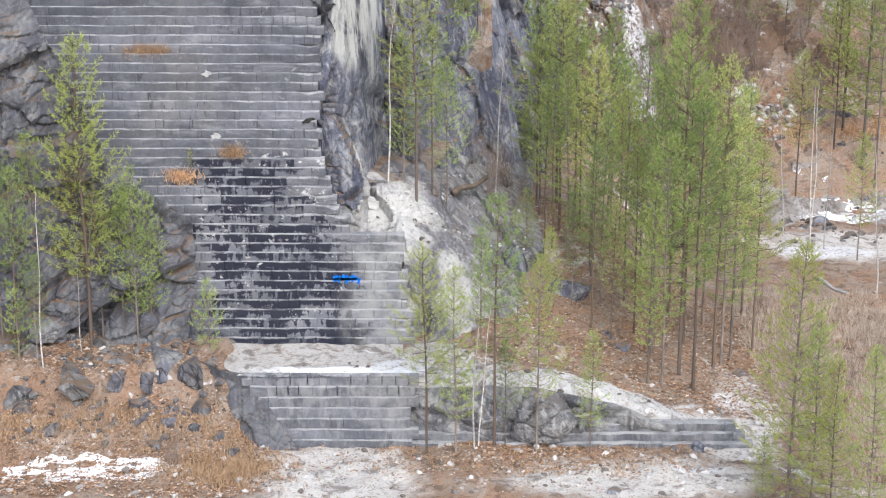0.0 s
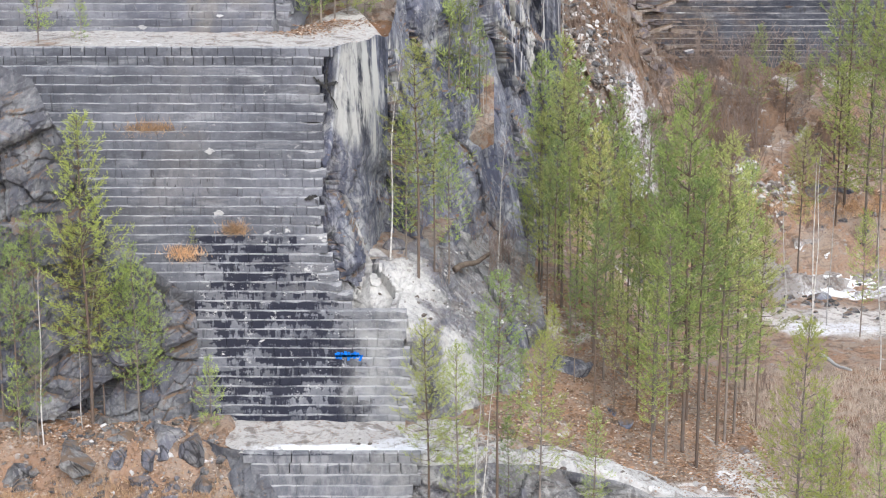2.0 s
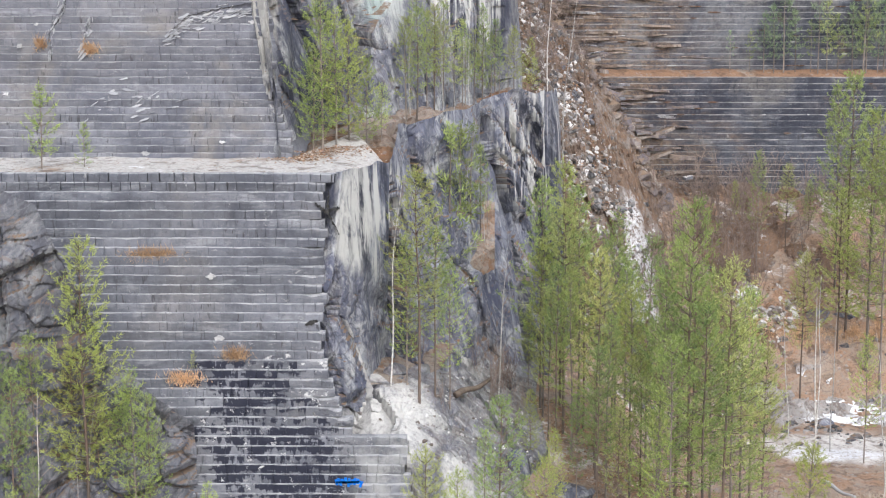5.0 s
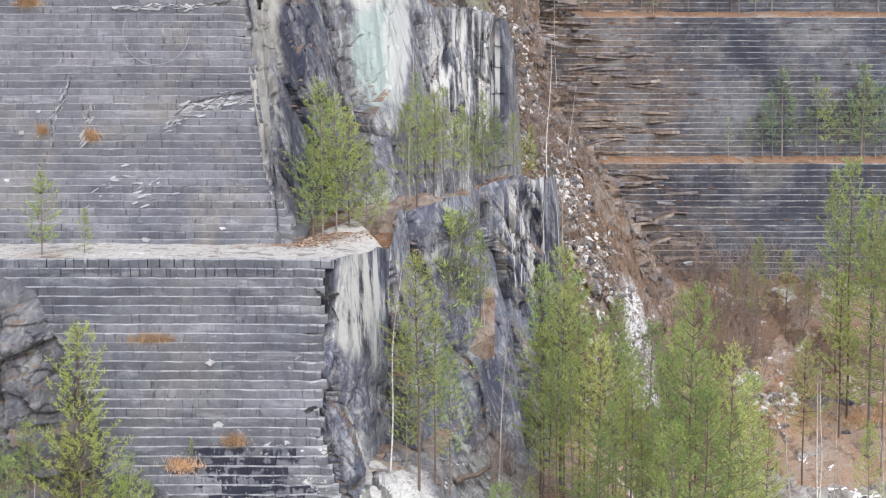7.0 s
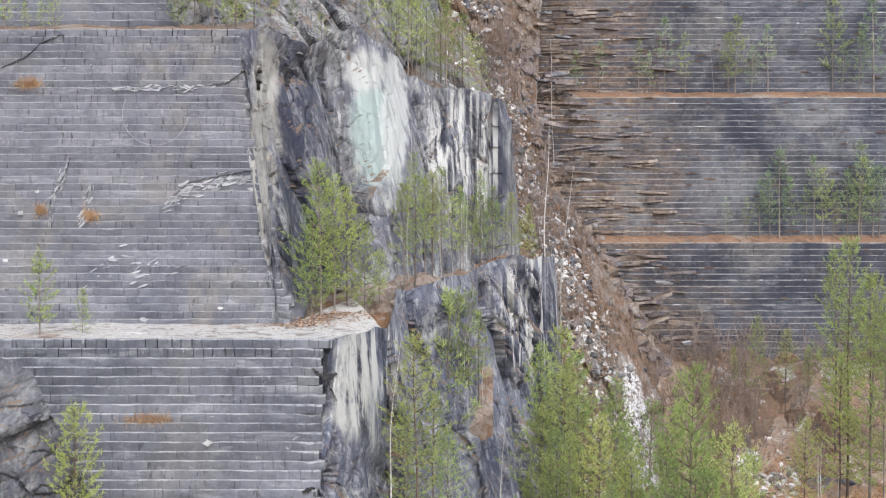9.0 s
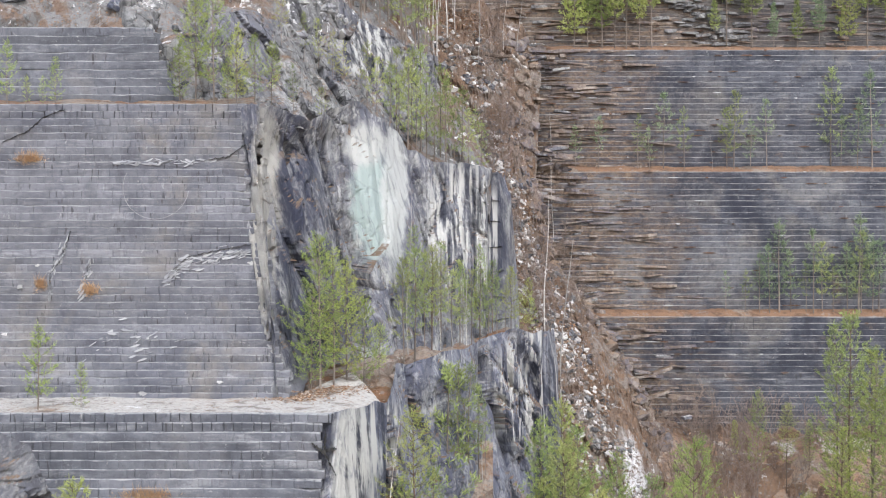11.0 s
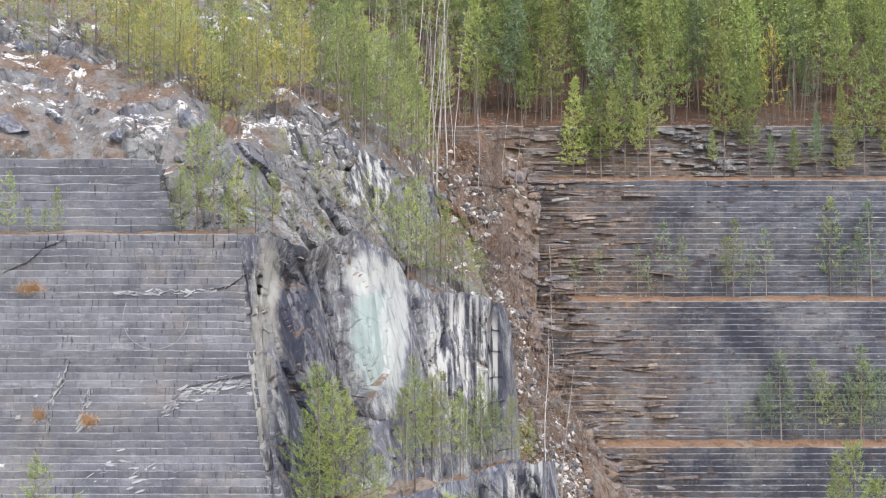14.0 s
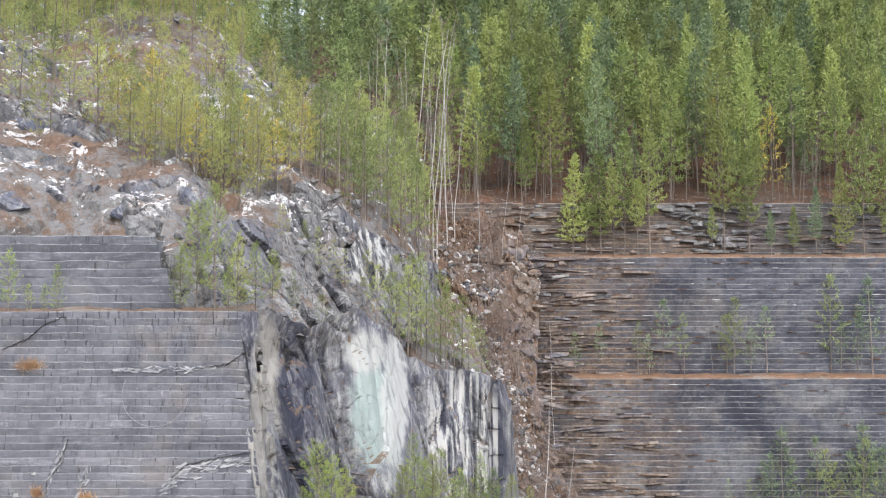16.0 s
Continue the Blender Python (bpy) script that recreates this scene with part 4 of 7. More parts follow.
for name, y0, y1, z, x0 in (("far_ledge_1", 90.75, 92.3, 15.2, 6.0), ("far_ledge_2", 92.7, 94.9, 23.15, 2.0), ("far_ledge_3", 95.2, 97.1, 30.2, 0.0)):
    sheet(name, [(x0, y0 + 0.12, z - 0.16), (36, y0 + 0.12, z - 0.16)], [(x0, y0 + 0.5, z + 0.08), (36, y0 + 0.5, z + 0.08)], 160, 10, DRIFT, 0.08, "narrow far ledge under a drift of orange needles",
          stations=[[(x0, y0 + 0.12, z - 0.16), (36, y0 + 0.12, z - 0.16)], [(x0, y0 + 0.5, z + 0.08), (36, y0 + 0.5, z + 0.08)], [(x0, y1, z + 0.4), (36, y1, z + 0.4)]])
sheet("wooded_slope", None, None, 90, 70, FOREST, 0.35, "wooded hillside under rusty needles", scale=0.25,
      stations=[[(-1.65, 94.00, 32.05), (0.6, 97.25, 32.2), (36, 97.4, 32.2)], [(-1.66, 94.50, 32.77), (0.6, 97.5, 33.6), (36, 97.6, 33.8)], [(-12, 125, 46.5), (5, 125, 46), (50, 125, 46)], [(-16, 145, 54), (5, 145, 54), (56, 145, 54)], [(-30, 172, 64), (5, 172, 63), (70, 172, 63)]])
sheet("rocky_slope", None, None, 210, 220, HILL, 0.35, "steep rocky slope with snow and rusty needles between young pines", scale=0.4, crags=0.32,
      stations=[[(-25.92, 61.6, 25.59), (-16.92, 61.5, 25.79), (-13.25, 61.8, 26.25), (-10.01, 61.9, 26.05), (-8.76, 63.4, 27.27), (-7.8, 65.2, 27.78), (-6.43, 67.2, 27.74), (-5.2, 69.2, 27.25), (-3.55, 73.8, 28.35), (-2.1, 76, 27.99), (-0.44, 79, 27.54), (-0.18, 84, 27.87), (0.5, 86, 24.5)],
                [(-23.6, 64, 28.93), (-17.33, 65, 29.32), (-14.73, 65.3, 29.26), (-13.02, 65.6, 29.69), (-10.18, 66, 30.06), (-9.01, 67.5, 29.22), (-7.1, 69, 29.86), (-6.49, 70, 30.48), (-5.23, 72.5, 30.15), (-4.05, 76, 29.89), (-2.44, 78.5, 29.58), (-1.16, 82, 29.42), (-0.57, 86, 29.5), (0.3, 88, 26.0)],
                [(-27.51, 74, 35.43), (-19.88, 74, 35.43), (-16.14, 74.5, 34.11), (-12.54, 76, 33.62), (-10.12, 77.5, 33.38), (-7.61, 79, 33.31), (-6.47, 80, 33.58), (-4.87, 83, 33.56), (-2.75, 88, 33.69), (-1.62, 92, 33.74), (-1.02, 95, 33.57), (-0.2, 97, 30.0)],
                [(-33.62, 90, 42.53), (-24.29, 90, 42.37), (-20.56, 90, 42.37), (-17.67, 91, 43.61), (-14.68, 92, 43.88), (-12.76, 92, 43.0), (-10.59, 90, 40.25), (-8.51, 88, 37.82), (-6.8, 85, 35.1), (-5.59, 90, 35.9), (-3.48, 100, 38.51), (-2.19, 104, 38.94), (-1.43, 106, 38.6), (-0.4, 107, 35.5)],
                [(-40, 118, 46.0), (-28, 118, 46.0), (-20, 118, 46.5), (-14, 118, 46.0), (-9, 118, 44.5), (-5, 118, 43.5), (-2.2, 118, 43.0), (-0.8, 119, 40.5)],
                [(-60, 165, 62), (-30, 165, 62), (-14, 165, 61), (-3, 165, 59)]])

for foot, brow, wide in (
        ([(-12.64, 62.0, 27.08), (-10.34, 61.9, 26.73), (-8.69, 63.3, 27.56)], [(-13.21, 64.9, 29.35), (-12.07, 65.3, 29.73), (-10.77, 65.5, 29.95), (-10.2, 66.6, 30.2), (-9.29, 66.5, 29.45)], 80),
        ([(-18.34, 63.9, 29.03), (-17.09, 64.1, 29.13), (-15.36, 64.2, 29.01), (-13.8, 64.1, 28.91)], [(-19.53, 67.8, 31.54), (-18.24, 68.2, 31.69), (-16.63, 68.3, 31.47), (-14.57, 66.5, 30.3)], 90),
        ([(-22.54, 77.8, 37.32), (-20.94, 77.8, 37.32), (-19.14, 77.1, 36.67), (-17.7, 76.1, 35.85)], [(-24.0, 82.6, 39.8), (-22.4, 83.0, 39.9), (-20.9, 82.0, 39.3), (-18.9, 79.8, 37.8)], 80),
        ([(-19.72, 70.0, 33.18), (-17.77, 69.9, 32.91), (-15.96, 70.4, 32.65), (-13.88, 68.6, 31.53)], [(-20.46, 72.5, 34.71), (-18.62, 73.1, 34.71), (-17.14, 73.3, 34.24), (-14.82, 72.5, 33.19)], 90),
        ([(-12.22, 86.6, 39.95), (-10.18, 82.0, 36.23), (-8.21, 79.5, 34.12), (-6.62, 76.4, 32.56)], [(-12.65, 91.2, 42.79), (-10.48, 89.1, 40.03), (-8.42, 87.1, 37.63), (-6.56, 82.0, 34.52)], 110),
        ([(-6.65, 66.6, 28.32), (-5.59, 68.1, 27.91), (-4.37, 70.8, 27.96), (-3.52, 73.2, 28.09)], [(-6.84, 69.9, 30.53), (-5.88, 71.3, 30.55), (-4.79, 73.4, 30.19), (-3.93, 75.2, 29.69)], 90)):
    cliff("outcrop", [(x, y + 0.9, z - 0.5) for x, y, z in foot], brow, wide, 50, SLOPE_ROCK, 0.42, "ledge of grey rock capped with old snow on the slope", lean=0.5, slim=0.9, bulge=0.55, face=(0.15, -0.75, 0.6), sink=1.3)


def broken_slabs(name, label, count, place, face_y, material, wide, thick, out, tilt=0.05):
    """Cracked slabs left standing out of a far face: place() gives x and z, face_y(z) the face."""
    vs, fs = [], []
    for _ in range(count):
        x, z = place()
        w, t, d = rng.uniform(*wide), rng.uniform(*thick), rng.uniform(*out)
        dip, turn = rng.gauss(0, tilt), rng.gauss(0, 0.12)
        ring = [(-0.5, 0.5), (-0.5 + rng.uniform(0, 0.1), -d * rng.uniform(0.2, 0.8)), (rng.uniform(-0.35, 0.0), -d), (rng.uniform(0.05, 0.4), -d * rng.uniform(0.6, 1.1)), (0.5, -d * rng.uniform(0.1, 0.6)), (0.5, 0.5)]
        base, y = len(vs), face_y(z)
        for level in (0, 1):
            for u, v in ring:
                worn = 1 - 0.06 * level * rng.random()
                vs.append((x + u * w * worn, y + (v * worn if v < 0 else v) + u * w * turn, z + t * (level - 0.5) + u * w * dip + rng.gauss(0, 0.012)))
        n = len(ring)
        fs += [tuple(base + n + i for i in range(n)), tuple(base + n - 1 - i for i in range(n))] + [(base + i, base + (i + 1) % n, base + n + (i + 1) % n, base + n + i) for i in range(n)]
    return tagged(mesh(name, vs, fs, material), label, "rock", kind="stuff")


rng = random.Random(31)
BORDER = np.array([(10.67, 79, 4.35), (12.01, 87, 8.52), (9.24, 88.6, 14.04), (6.2, 90.7, 17.9), (5.2, 91.8, 22.82), (5.59, 93.6, 28.54), (4.16, 97, 33.1)])


def border(k, z):
    """Where the gully meets the far faces, at a height."""
    return float(np.interp(z, BORDER[:, 2], BORDER[:, k]))


def by_border(low, high):
    z = rng.uniform(low, high)
    return border(0, z) + rng.gauss(0.5, 0.8), z


FACE_4, FACE_3 = (lambda z: 96.8 + 0.11 * (z - 30.1)), (lambda z: 94.6 + 0.098 * (z - 23.1))
FACE_2, FACE_1 = (lambda z: 92.0 + 0.094 * (z - 15.1)), (lambda z: 90.0 + 0.09 * (z - 6.5))
broken_slabs("broken_slabs", "broken brown slabs of the topmost steps", 110, lambda: (rng.uniform(-0.5, 26), 30.2 + 3.3 * rng.random()), FACE_4, SLAB, (0.4, 2.2), (0.04, 0.13), (0.04, 0.22))
broken_slabs("snowy_slabs", "broken slabs of the topmost steps with snow on them", 70, lambda: (rng.choice((rng.uniform(0, 26), rng.gauss(15.2, 1.0))), rng.uniform(30.6, 33.6)), FACE_4, SLOPE_ROCK, (0.3, 1.2), (0.06, 0.2), (0.1, 0.45))
broken_slabs("tilted_slabs", "heap of tilted grey slabs under snow on the highest ledge", 30, lambda: (lambda u: (13.4 + 4.2 * u + rng.gauss(0, 0.3), 33.3 - 2.4 * u * rng.uniform(0.5, 1.15)))(rng.random()), FACE_4, SLOPE_ROCK, (0.5, 1.6), (0.08, 0.22), (0.15, 0.6))
broken_slabs("broken_slabs", "broken brown slabs at the end of the upper far face", 115, lambda: (2.4 + abs(rng.gauss(0, 4.0)), rng.uniform(23.3, 30.1)), FACE_3, SLAB, (0.4, 2.4), (0.04, 0.15), (0.05, 0.3))
broken_slabs("snowy_slabs", "ledges of broken rock with snow at the end of the upper far face", 40, lambda: (2.4 + abs(rng.gauss(0, 1.6)), rng.uniform(23.3, 30.1)), FACE_3, SLOPE_ROCK, (0.4, 1.4), (0.06, 0.2), (0.2, 0.6))
broken_slabs("broken_slabs", "broken brown slabs at the end of the middle far face", 85, lambda: (4.6 + abs(rng.gauss(0, 3.2)), rng.uniform(15.3, 22.9)), FACE_2, SLAB, (0.4, 2.2), (0.04, 0.15), (0.05, 0.3))
broken_slabs("broken_slabs", "broken brown slabs at the end of the lowest far face", 55, lambda: (8.0 + abs(rng.gauss(0, 3.0)), rng.uniform(9.0, 15.0)), FACE_1, SLAB, (0.4, 2.0), (0.04, 0.15), (0.05, 0.3))

broken_slabs("gully_ledges", "broken brown ledges where the gully meets the far faces", 46, lambda: by_border(10, 32.5), lambda z: border(1, z) - 0.1, SLAB, (0.4, 1.5), (0.05, 0.2), (0.1, 0.4), 0.16)
broken_slabs("snowy_ledges", "broken ledges with old snow where the gully meets the far faces", 26, lambda: by_border(10, 32.5), lambda z: border(1, z) - 0.15, SLOPE_ROCK, (0.4, 1.3), (0.05, 0.18), (0.15, 0.5), 0.16)

# ---- trees ----
def limb(verts, faces, pts, radii, sides=5):
    """A tapering round limb through pts."""
    base = len(verts)
    for k, (p, r) in enumerate(zip(pts, radii)):
        d = (pts[min(k + 1, len(pts) - 1)] - pts[max(k - 1, 0)]).normalized()
        s = d.orthogonal().normalized()
        c = d.cross(s)
        for i in range(sides):
            a = 2 * math.pi * i / sides
            verts.append(p + (s * math.cos(a) + c * math.sin(a)) * r)
    for k in range(len(pts) - 1):
        for i in range(sides):
            a, b = base + k * sides + i, base + k * sides + (i + 1) % sides
            faces.append((a, b, b + sides, a + sides))


def plumes(spots, rng, count, length, needle, width):
    """Twig ends clad in needles: each spot is (place, way it points, size)."""
    m = len(spots)
    at = np.array([s[0] for s in spots])
    way = np.array([s[1] for s in spots])
    size = np.array([s[2] for s in spots])[:, None, None]
    along_twig = rng.uniform(-0.55, 0.45, (m, count, 1)) * length * size
    root = at[:, None, :] + way[:, None, :] * along_twig + rng.normal(size=(m, count, 3)) * 0.03 * length
    d = rng.normal(size=(m, count, 3)) * 0.62 + way[:, None, :] * 0.75
    d /= np.linalg.norm(d, axis=2, keepdims=True)
    side = np.cross(d, rng.normal(size=(m, count, 3)))
    side /= np.linalg.norm(side, axis=2, keepdims=True) + 1e-9
    long = needle * size * rng.uniform(0.75, 1.3, (m, count, 1))
    v = np.stack([root - side * width * 0.5, root + d * long * 0.5 + side * width, root + d * long], 2).reshape(-1, 3)
    return v, np.arange(len(v)).reshape(-1, 3)


def pine(height, bare, spread, seed, foliage, full=True, bark=None, thin=1.0, lean=0.02, label="", taper=0.8, grain=1.0, needle=None):
    """A young pine: straight bole, whorls of rising branches, needles in plumes round the ends of the twigs."""
    rng = random.Random(seed)
    nrng = np.random.default_rng(seed)
    tree = thing("pine_tree", label, "pine tree")
    verts, faces = [], []
    bend = Vector((rng.uniform(-lean, lean), rng.uniform(-lean, lean), 0)) * height

    def bole(z):
        k = z / height
        return Vector((0, 0, z)) + bend * (k * k) + Vector((0.05 * math.sin(z * 0.9 + seed), 0.05 * math.cos(z * 0.7 + seed), 0)) * k
    n = 9
    r0 = 0.0038 * height + 0.013
    limb(verts, faces, [bole(height * i / n - (0.3 if i == 0 else 0)) for i in range(n + 1)], [r0 * (1 - i / n) ** 0.8 + 0.008 for i in range(n + 1)], 7 if full else 5)
    spots, bv, bf = [], [], []
    # dead stubs below the crown
    for _ in range(10 if full else 4):
        z, a = height * bare * rng.uniform(0.45, 1.05), rng.uniform(0, 6.28)
        limb(verts, faces, [bole(z), bole(z) + Vector((math.cos(a), math.sin(a), 0.1)) * spread * rng.uniform(0.12, 0.4)], [0.012, 0.004], 3)
    mesh("trunk", verts, faces, bark or BARK, tree, smooth=True)
    z = bare * height
    gap = 0.40 * (0.35 + 0.65 * grain) if full else 0.62 * (0.35 + 0.65 * grain)
    while z < height * 0.985:
        k = (z - bare * height) / (height * (1 - bare))
        reach = spread * (1 - k) ** taper * min(1.0, 0.5 + 2.4 * k) + 0.14
        turn = rng.uniform(0, 6.28)
        arms = rng.randint(5, 6)
        for b in range(arms):
            if rng.random() < 0.17 / thin:
                continue
            a = turn + 6.283 * b / arms + rng.uniform(-0.3, 0.3)
            long = reach * rng.uniform(0.5, 1.2)
            up = 0.12 + 0.7 * k + rng.uniform(-0.1, 0.15)
            go = Vector((math.cos(a), math.sin(a), up)).normalized()
            p0 = bole(z + rng.uniform(-0.06, 0.06))
            midp = p0 + go * long * 0.5 - Vector((0, 0, 0.03 * long))
            tip = p0 + go * long + Vector((0, 0, 0.16 * long))
            if full:
                limb(bv, bf, [p0, midp, tip], [0.014 + 0.006 * long, 0.010, 0.004], 3)
            every = (0.17 if full else 0.34) * grain
            steps = max(1, int(long * 0.72 / every + 0.5))
            for s in range(steps + 1):
                f = 1.0 - 0.72 * s / (steps + 0.3) + rng.uniform(-0.04, 0.04)
                if rng.random() > thin * (0.62 + 0.38 * f) * 1.15 and s > 0:
                    continue
                q = p0.lerp(midp, f * 2) if f < 0.5 else midp.lerp(tip, min(1, f * 2 - 1))
                side = 0 if s == 0 else (1 if s % 2 else -1)
                out = Vector((-math.sin(a), math.cos(a), 0.12)) * side * (0.12 + 0.30 * long * (1.05 - f)) * rng.uniform(0.6, 1.25)
                q = q + out + Vector((0, 0, rng.uniform(-0.05, 0.08)))
                way = (go * 0.8 + out * 1.2 + Vector((0, 0, 0.55))).normalized()
                spots.append((q, way, rng.uniform(0.75, 1.25)))
        z += gap * rng.uniform(0.8, 1.2) * (0.8 + 0.4 * (1 - k))
    top = bole(height)
    spots += [(top - Vector((0, 0, 0.22 * i * grain)), (0, 0, 1), 1.1) for i in range(3)]
    if full:
        v, f = plumes(spots, nrng, 19, 0.31 * grain, 0.13 * grain, 0.019 * grain)
    elif needle:
        v, f = plumes(spots, nrng, *needle)
    else:
        v, f = plumes(spots, nrng, 7, 0.46, 0.37, 0.08) if grain > 0.9 else plumes(spots, nrng, 14, 0.5 * grain, 0.25 * grain, 0.038 * grain)
    crown = mesh("crown", v.tolist(), f.tolist(), foliage, tree)
    if bv:
        mesh("branch_frame", bv, bf, bark or BARK, crown, "thin rising branches")
    return tree


def birch(height, seed, label="", lean=0.08, bark=None, twigs=26, stout=1.0):
    """A bare birch: slim pale bole and fine dark twigs."""
    rng = random.Random(seed)
    tree = thing("birch_tree", label, "birch tree")
    verts, faces, tv, tf = [], [], [], []
    bend = Vector((rng.uniform(-lean, lean), rng.uniform(-lean, lean), 0)) * height

    def bole(z):
        k = z / height
        return Vector((0.07 * math.sin(z * 0.8 + seed), 0.05 * math.cos(z + seed), z)) + bend * k * k
    n = 10
    r0 = (0.0024 * height + 0.015) * stout
    limb(verts, faces, [bole(height * i / n - (0.3 if i == 0 else 0)) for i in range(n + 1)], [r0 * (1 - i / n) ** 0.7 + 0.006 for i in range(n + 1)], 6)
    for _ in range(twigs):
        z = height * rng.uniform(0.3, 0.98)
        a, long = rng.uniform(0, 6.28), rng.uniform(0.25, 0.16 * height * (1.15 - z / height) + 0.35)
        p = bole(z)
        go = Vector((math.cos(a), math.sin(a), rng.uniform(0.6, 1.6))).normalized()
        tip = p + go * long
        limb(tv, tf, [p, p.lerp(tip, 0.5) - Vector((0, 0, 0.03)), tip], [0.011, 0.008, 0.003], 3)
        for _ in range(3):
            q = p.lerp(tip, rng.uniform(0.3, 0.95))
            e = q + (go + Vector((rng.gauss(0, 0.7), rng.gauss(0, 0.7), rng.gauss(0, 0.4)))).normalized() * long * 0.4
            limb(tv, tf, [q, e], [0.006, 0.003], 3)
    mesh("trunk", verts, faces, bark or BIRCH, tree, smooth=True)
    mesh("crown", tv, tf, TWIG, tree, "fine bare twigs")
    return tree


class Stand:
    """A few grown models of one kind, set out as copies."""

    def __init__(self, models):
        self.models = models
        self.used = set()
        self.rng = random.Random(len(models) * 17 + 3)

    def set(self, x, y, z, height, pick=None, group="", label=""):
        i = self.rng.randrange(len(self.models)) if pick is None else pick % len(self.models)
        ob, tall = self.models[i]
        s = height / tall
        w = s * self.rng.uniform(0.9, 1.1)
        m = pose(x, y, z, 0, 0, self.rng.uniform(0, 360))
        if i in self.used:
            ob = copy_thing(ob, m)
        else:
            self.used.add(i)
            ob.matrix_basis = m
        ob.scale = (w, w, s)
        return tagged(ob, label, group=group)


L_PINE = "young green pine with a bare lower trunk"
pines = Stand([(pine(10, b, s, 40 + i, GOLD if i == 2 else PINE_DEEP if i in (1, 4) else PINE, thin=d, taper=tp, bark=BARK if i % 2 else BARK_RED), 10) for i, (b, s, d, tp) in enumerate(
    ((0.26, 1.7, 0.9, 0.6), (0.3, 1.6, 0.8, 0.62), (0.36, 1.6, 0.85, 0.55), (0.22, 1.6, 0.82, 0.7), (0.40, 1.5, 0.8, 0.55), (0.3, 1.8, 0.8, 0.6)))])
sparse = Stand([(pine(4, b, s, 70 + i, f, full=False, thin=0.9, taper=0.9, grain=0.5), 4) for i, (b, s, f) in enumerate(((0.3, 0.75, PINE_FAR), (0.4, 0.65, SPRUCE), (0.25, 0.7, SPRUCE), (0.35, 0.6, PINE_FAR)))])
bushy = Stand([(pine(5, b, s, 160 + i, PINE, thin=1.0, taper=tp, grain=0.8), 5) for i, (b, s, tp) in enumerate(((0.18, 1.25, 0.8), (0.25, 1.1, 0.7), (0.12, 1.2, 0.9)))])
lush = Stand([(pine(8, b, s, 140 + i, PINE, thin=1.1, taper=0.85, grain=0.75), 8) for i, (b, s) in enumerate(((0.06, 2.0), (0.10, 1.8), (0.05, 1.9)))])
saplings = Stand([(pine(4, b, s, 60 + i, PINE, thin=0.8), 4) for i, (b, s) in enumerate(((0.10, 1.0), (0.15, 0.85), (0.2, 0.95)))])
wood = Stand([(pine(9, b, s, 80 + i, f, full=False, taper=tp, grain=g), 9) for i, (b, s, f, tp, g) in enumerate(
    ((0.30, 1.55, PINE_SHADED, 0.9, 0.92), (0.38, 1.45, PINE_SHADED, 0.8, 0.92), (0.42, 1.5, PINE_FAR, 0.85, 0.92), (0.24, 1.6, PINE_SHADED, 1.0, 0.92), (0.3, 1.35, SPRUCE, 1.0, 0.92)))])
edge = Stand([(pine(9, b, s, 88 + i, f, full=False, taper=tp, grain=0.7, thin=1.2, needle=(11, 0.34, 0.26, 0.062)), 9) for i, (b, s, f, tp) in enumerate(
    ((0.22, 1.5, PINE_LIT, 0.95), (0.34, 1.35, PINE_FAR, 0.85), (0.42, 1.45, PINE_FAR, 0.8), (0.16, 1.6, PINE_LIT, 1.0), (0.28, 1.3, SPRUCE, 0.95)))])
young = Stand([(pine(5, b, s, 120 + i, GOLD, full=False, taper=tp, grain=0.6, thin=0.72), 5) for i, (b, s, tp) in enumerate(((0.2, 1.0, 0.8), (0.28, 0.9, 0.7), (0.15, 1.1, 0.9), (0.35, 0.9, 0.6)))] + [(pine(5, b, s, 126 + i, PINE_FAR, full=False, taper=0.8, grain=0.6, thin=0.72), 5) for i, (b, s) in enumerate(((0.3, 0.9), (0.22, 1.0)))])
slim = Stand([(pine(5, b, s, 150 + i, PINE_FAR, full=False, taper=0.75, grain=0.6, thin=0.62), 5) for i, (b, s) in enumerate(((0.3, 0.75), (0.4, 0.7), (0.22, 0.8), (0.35, 0.65)))])
amber = Stand([(pine(5, 0.25, 1.0, 95, AMBER, full=False, grain=0.6, thin=0.7), 5)])
slender = Stand([(birch(12, 110 + i, lean=l, stout=0.62), 12) for i, l in enumerate((0.10, 0.14, 0.07, 0.12))])
birches = Stand([(birch(9, 100 + i, lean=l), 9) for i, l in enumerate((0.04, 0.08, 0.12, 0.02))])


def plant(stand, rows, group, label, pick=None):
    """Rows: x, y, height of the top, about where the foot stands."""
    for i, (x, y, top, low) in enumerate(rows):
        z = settle(x, y, low)
        stand.set(x, y, z - 0.05, max(0.8, top - z), None if pick is None else pick + i, group, label)


plant(pines, [(-10.75, 49.20, 12.0, 0.97), (-13.55, 49.50, 9.20, 1.79), (-10.46, 49.60, 7.36, 1.76), (-9.27, 49.00, 8.19, 1.23), (-12.9, 48.8, 8.1, 2.0), (-9.8, 49.6, 7.4, 2.4), (-8.95, 49.7, 7.2, 2.4), (-12.2, 48.2, 5.6, 1.6), (-11.3, 50.1, 8.6, 2.2), (-12.5, 50.0, 9.0, 2.2), (-9.9, 50.2, 6.6, 2.4)], "pines by the left bank", L_PINE, 0)
plant(saplings, [(-7.14, 49.40, 4.45, 1.84), (-12.85, 48.60, 4.53, 1.19), (-13.11, 54.50, 16.39, 13.96), (-11.82, 55.00, 15.03, 13.99)], "pine saplings", "small young pine sapling with light green needles")
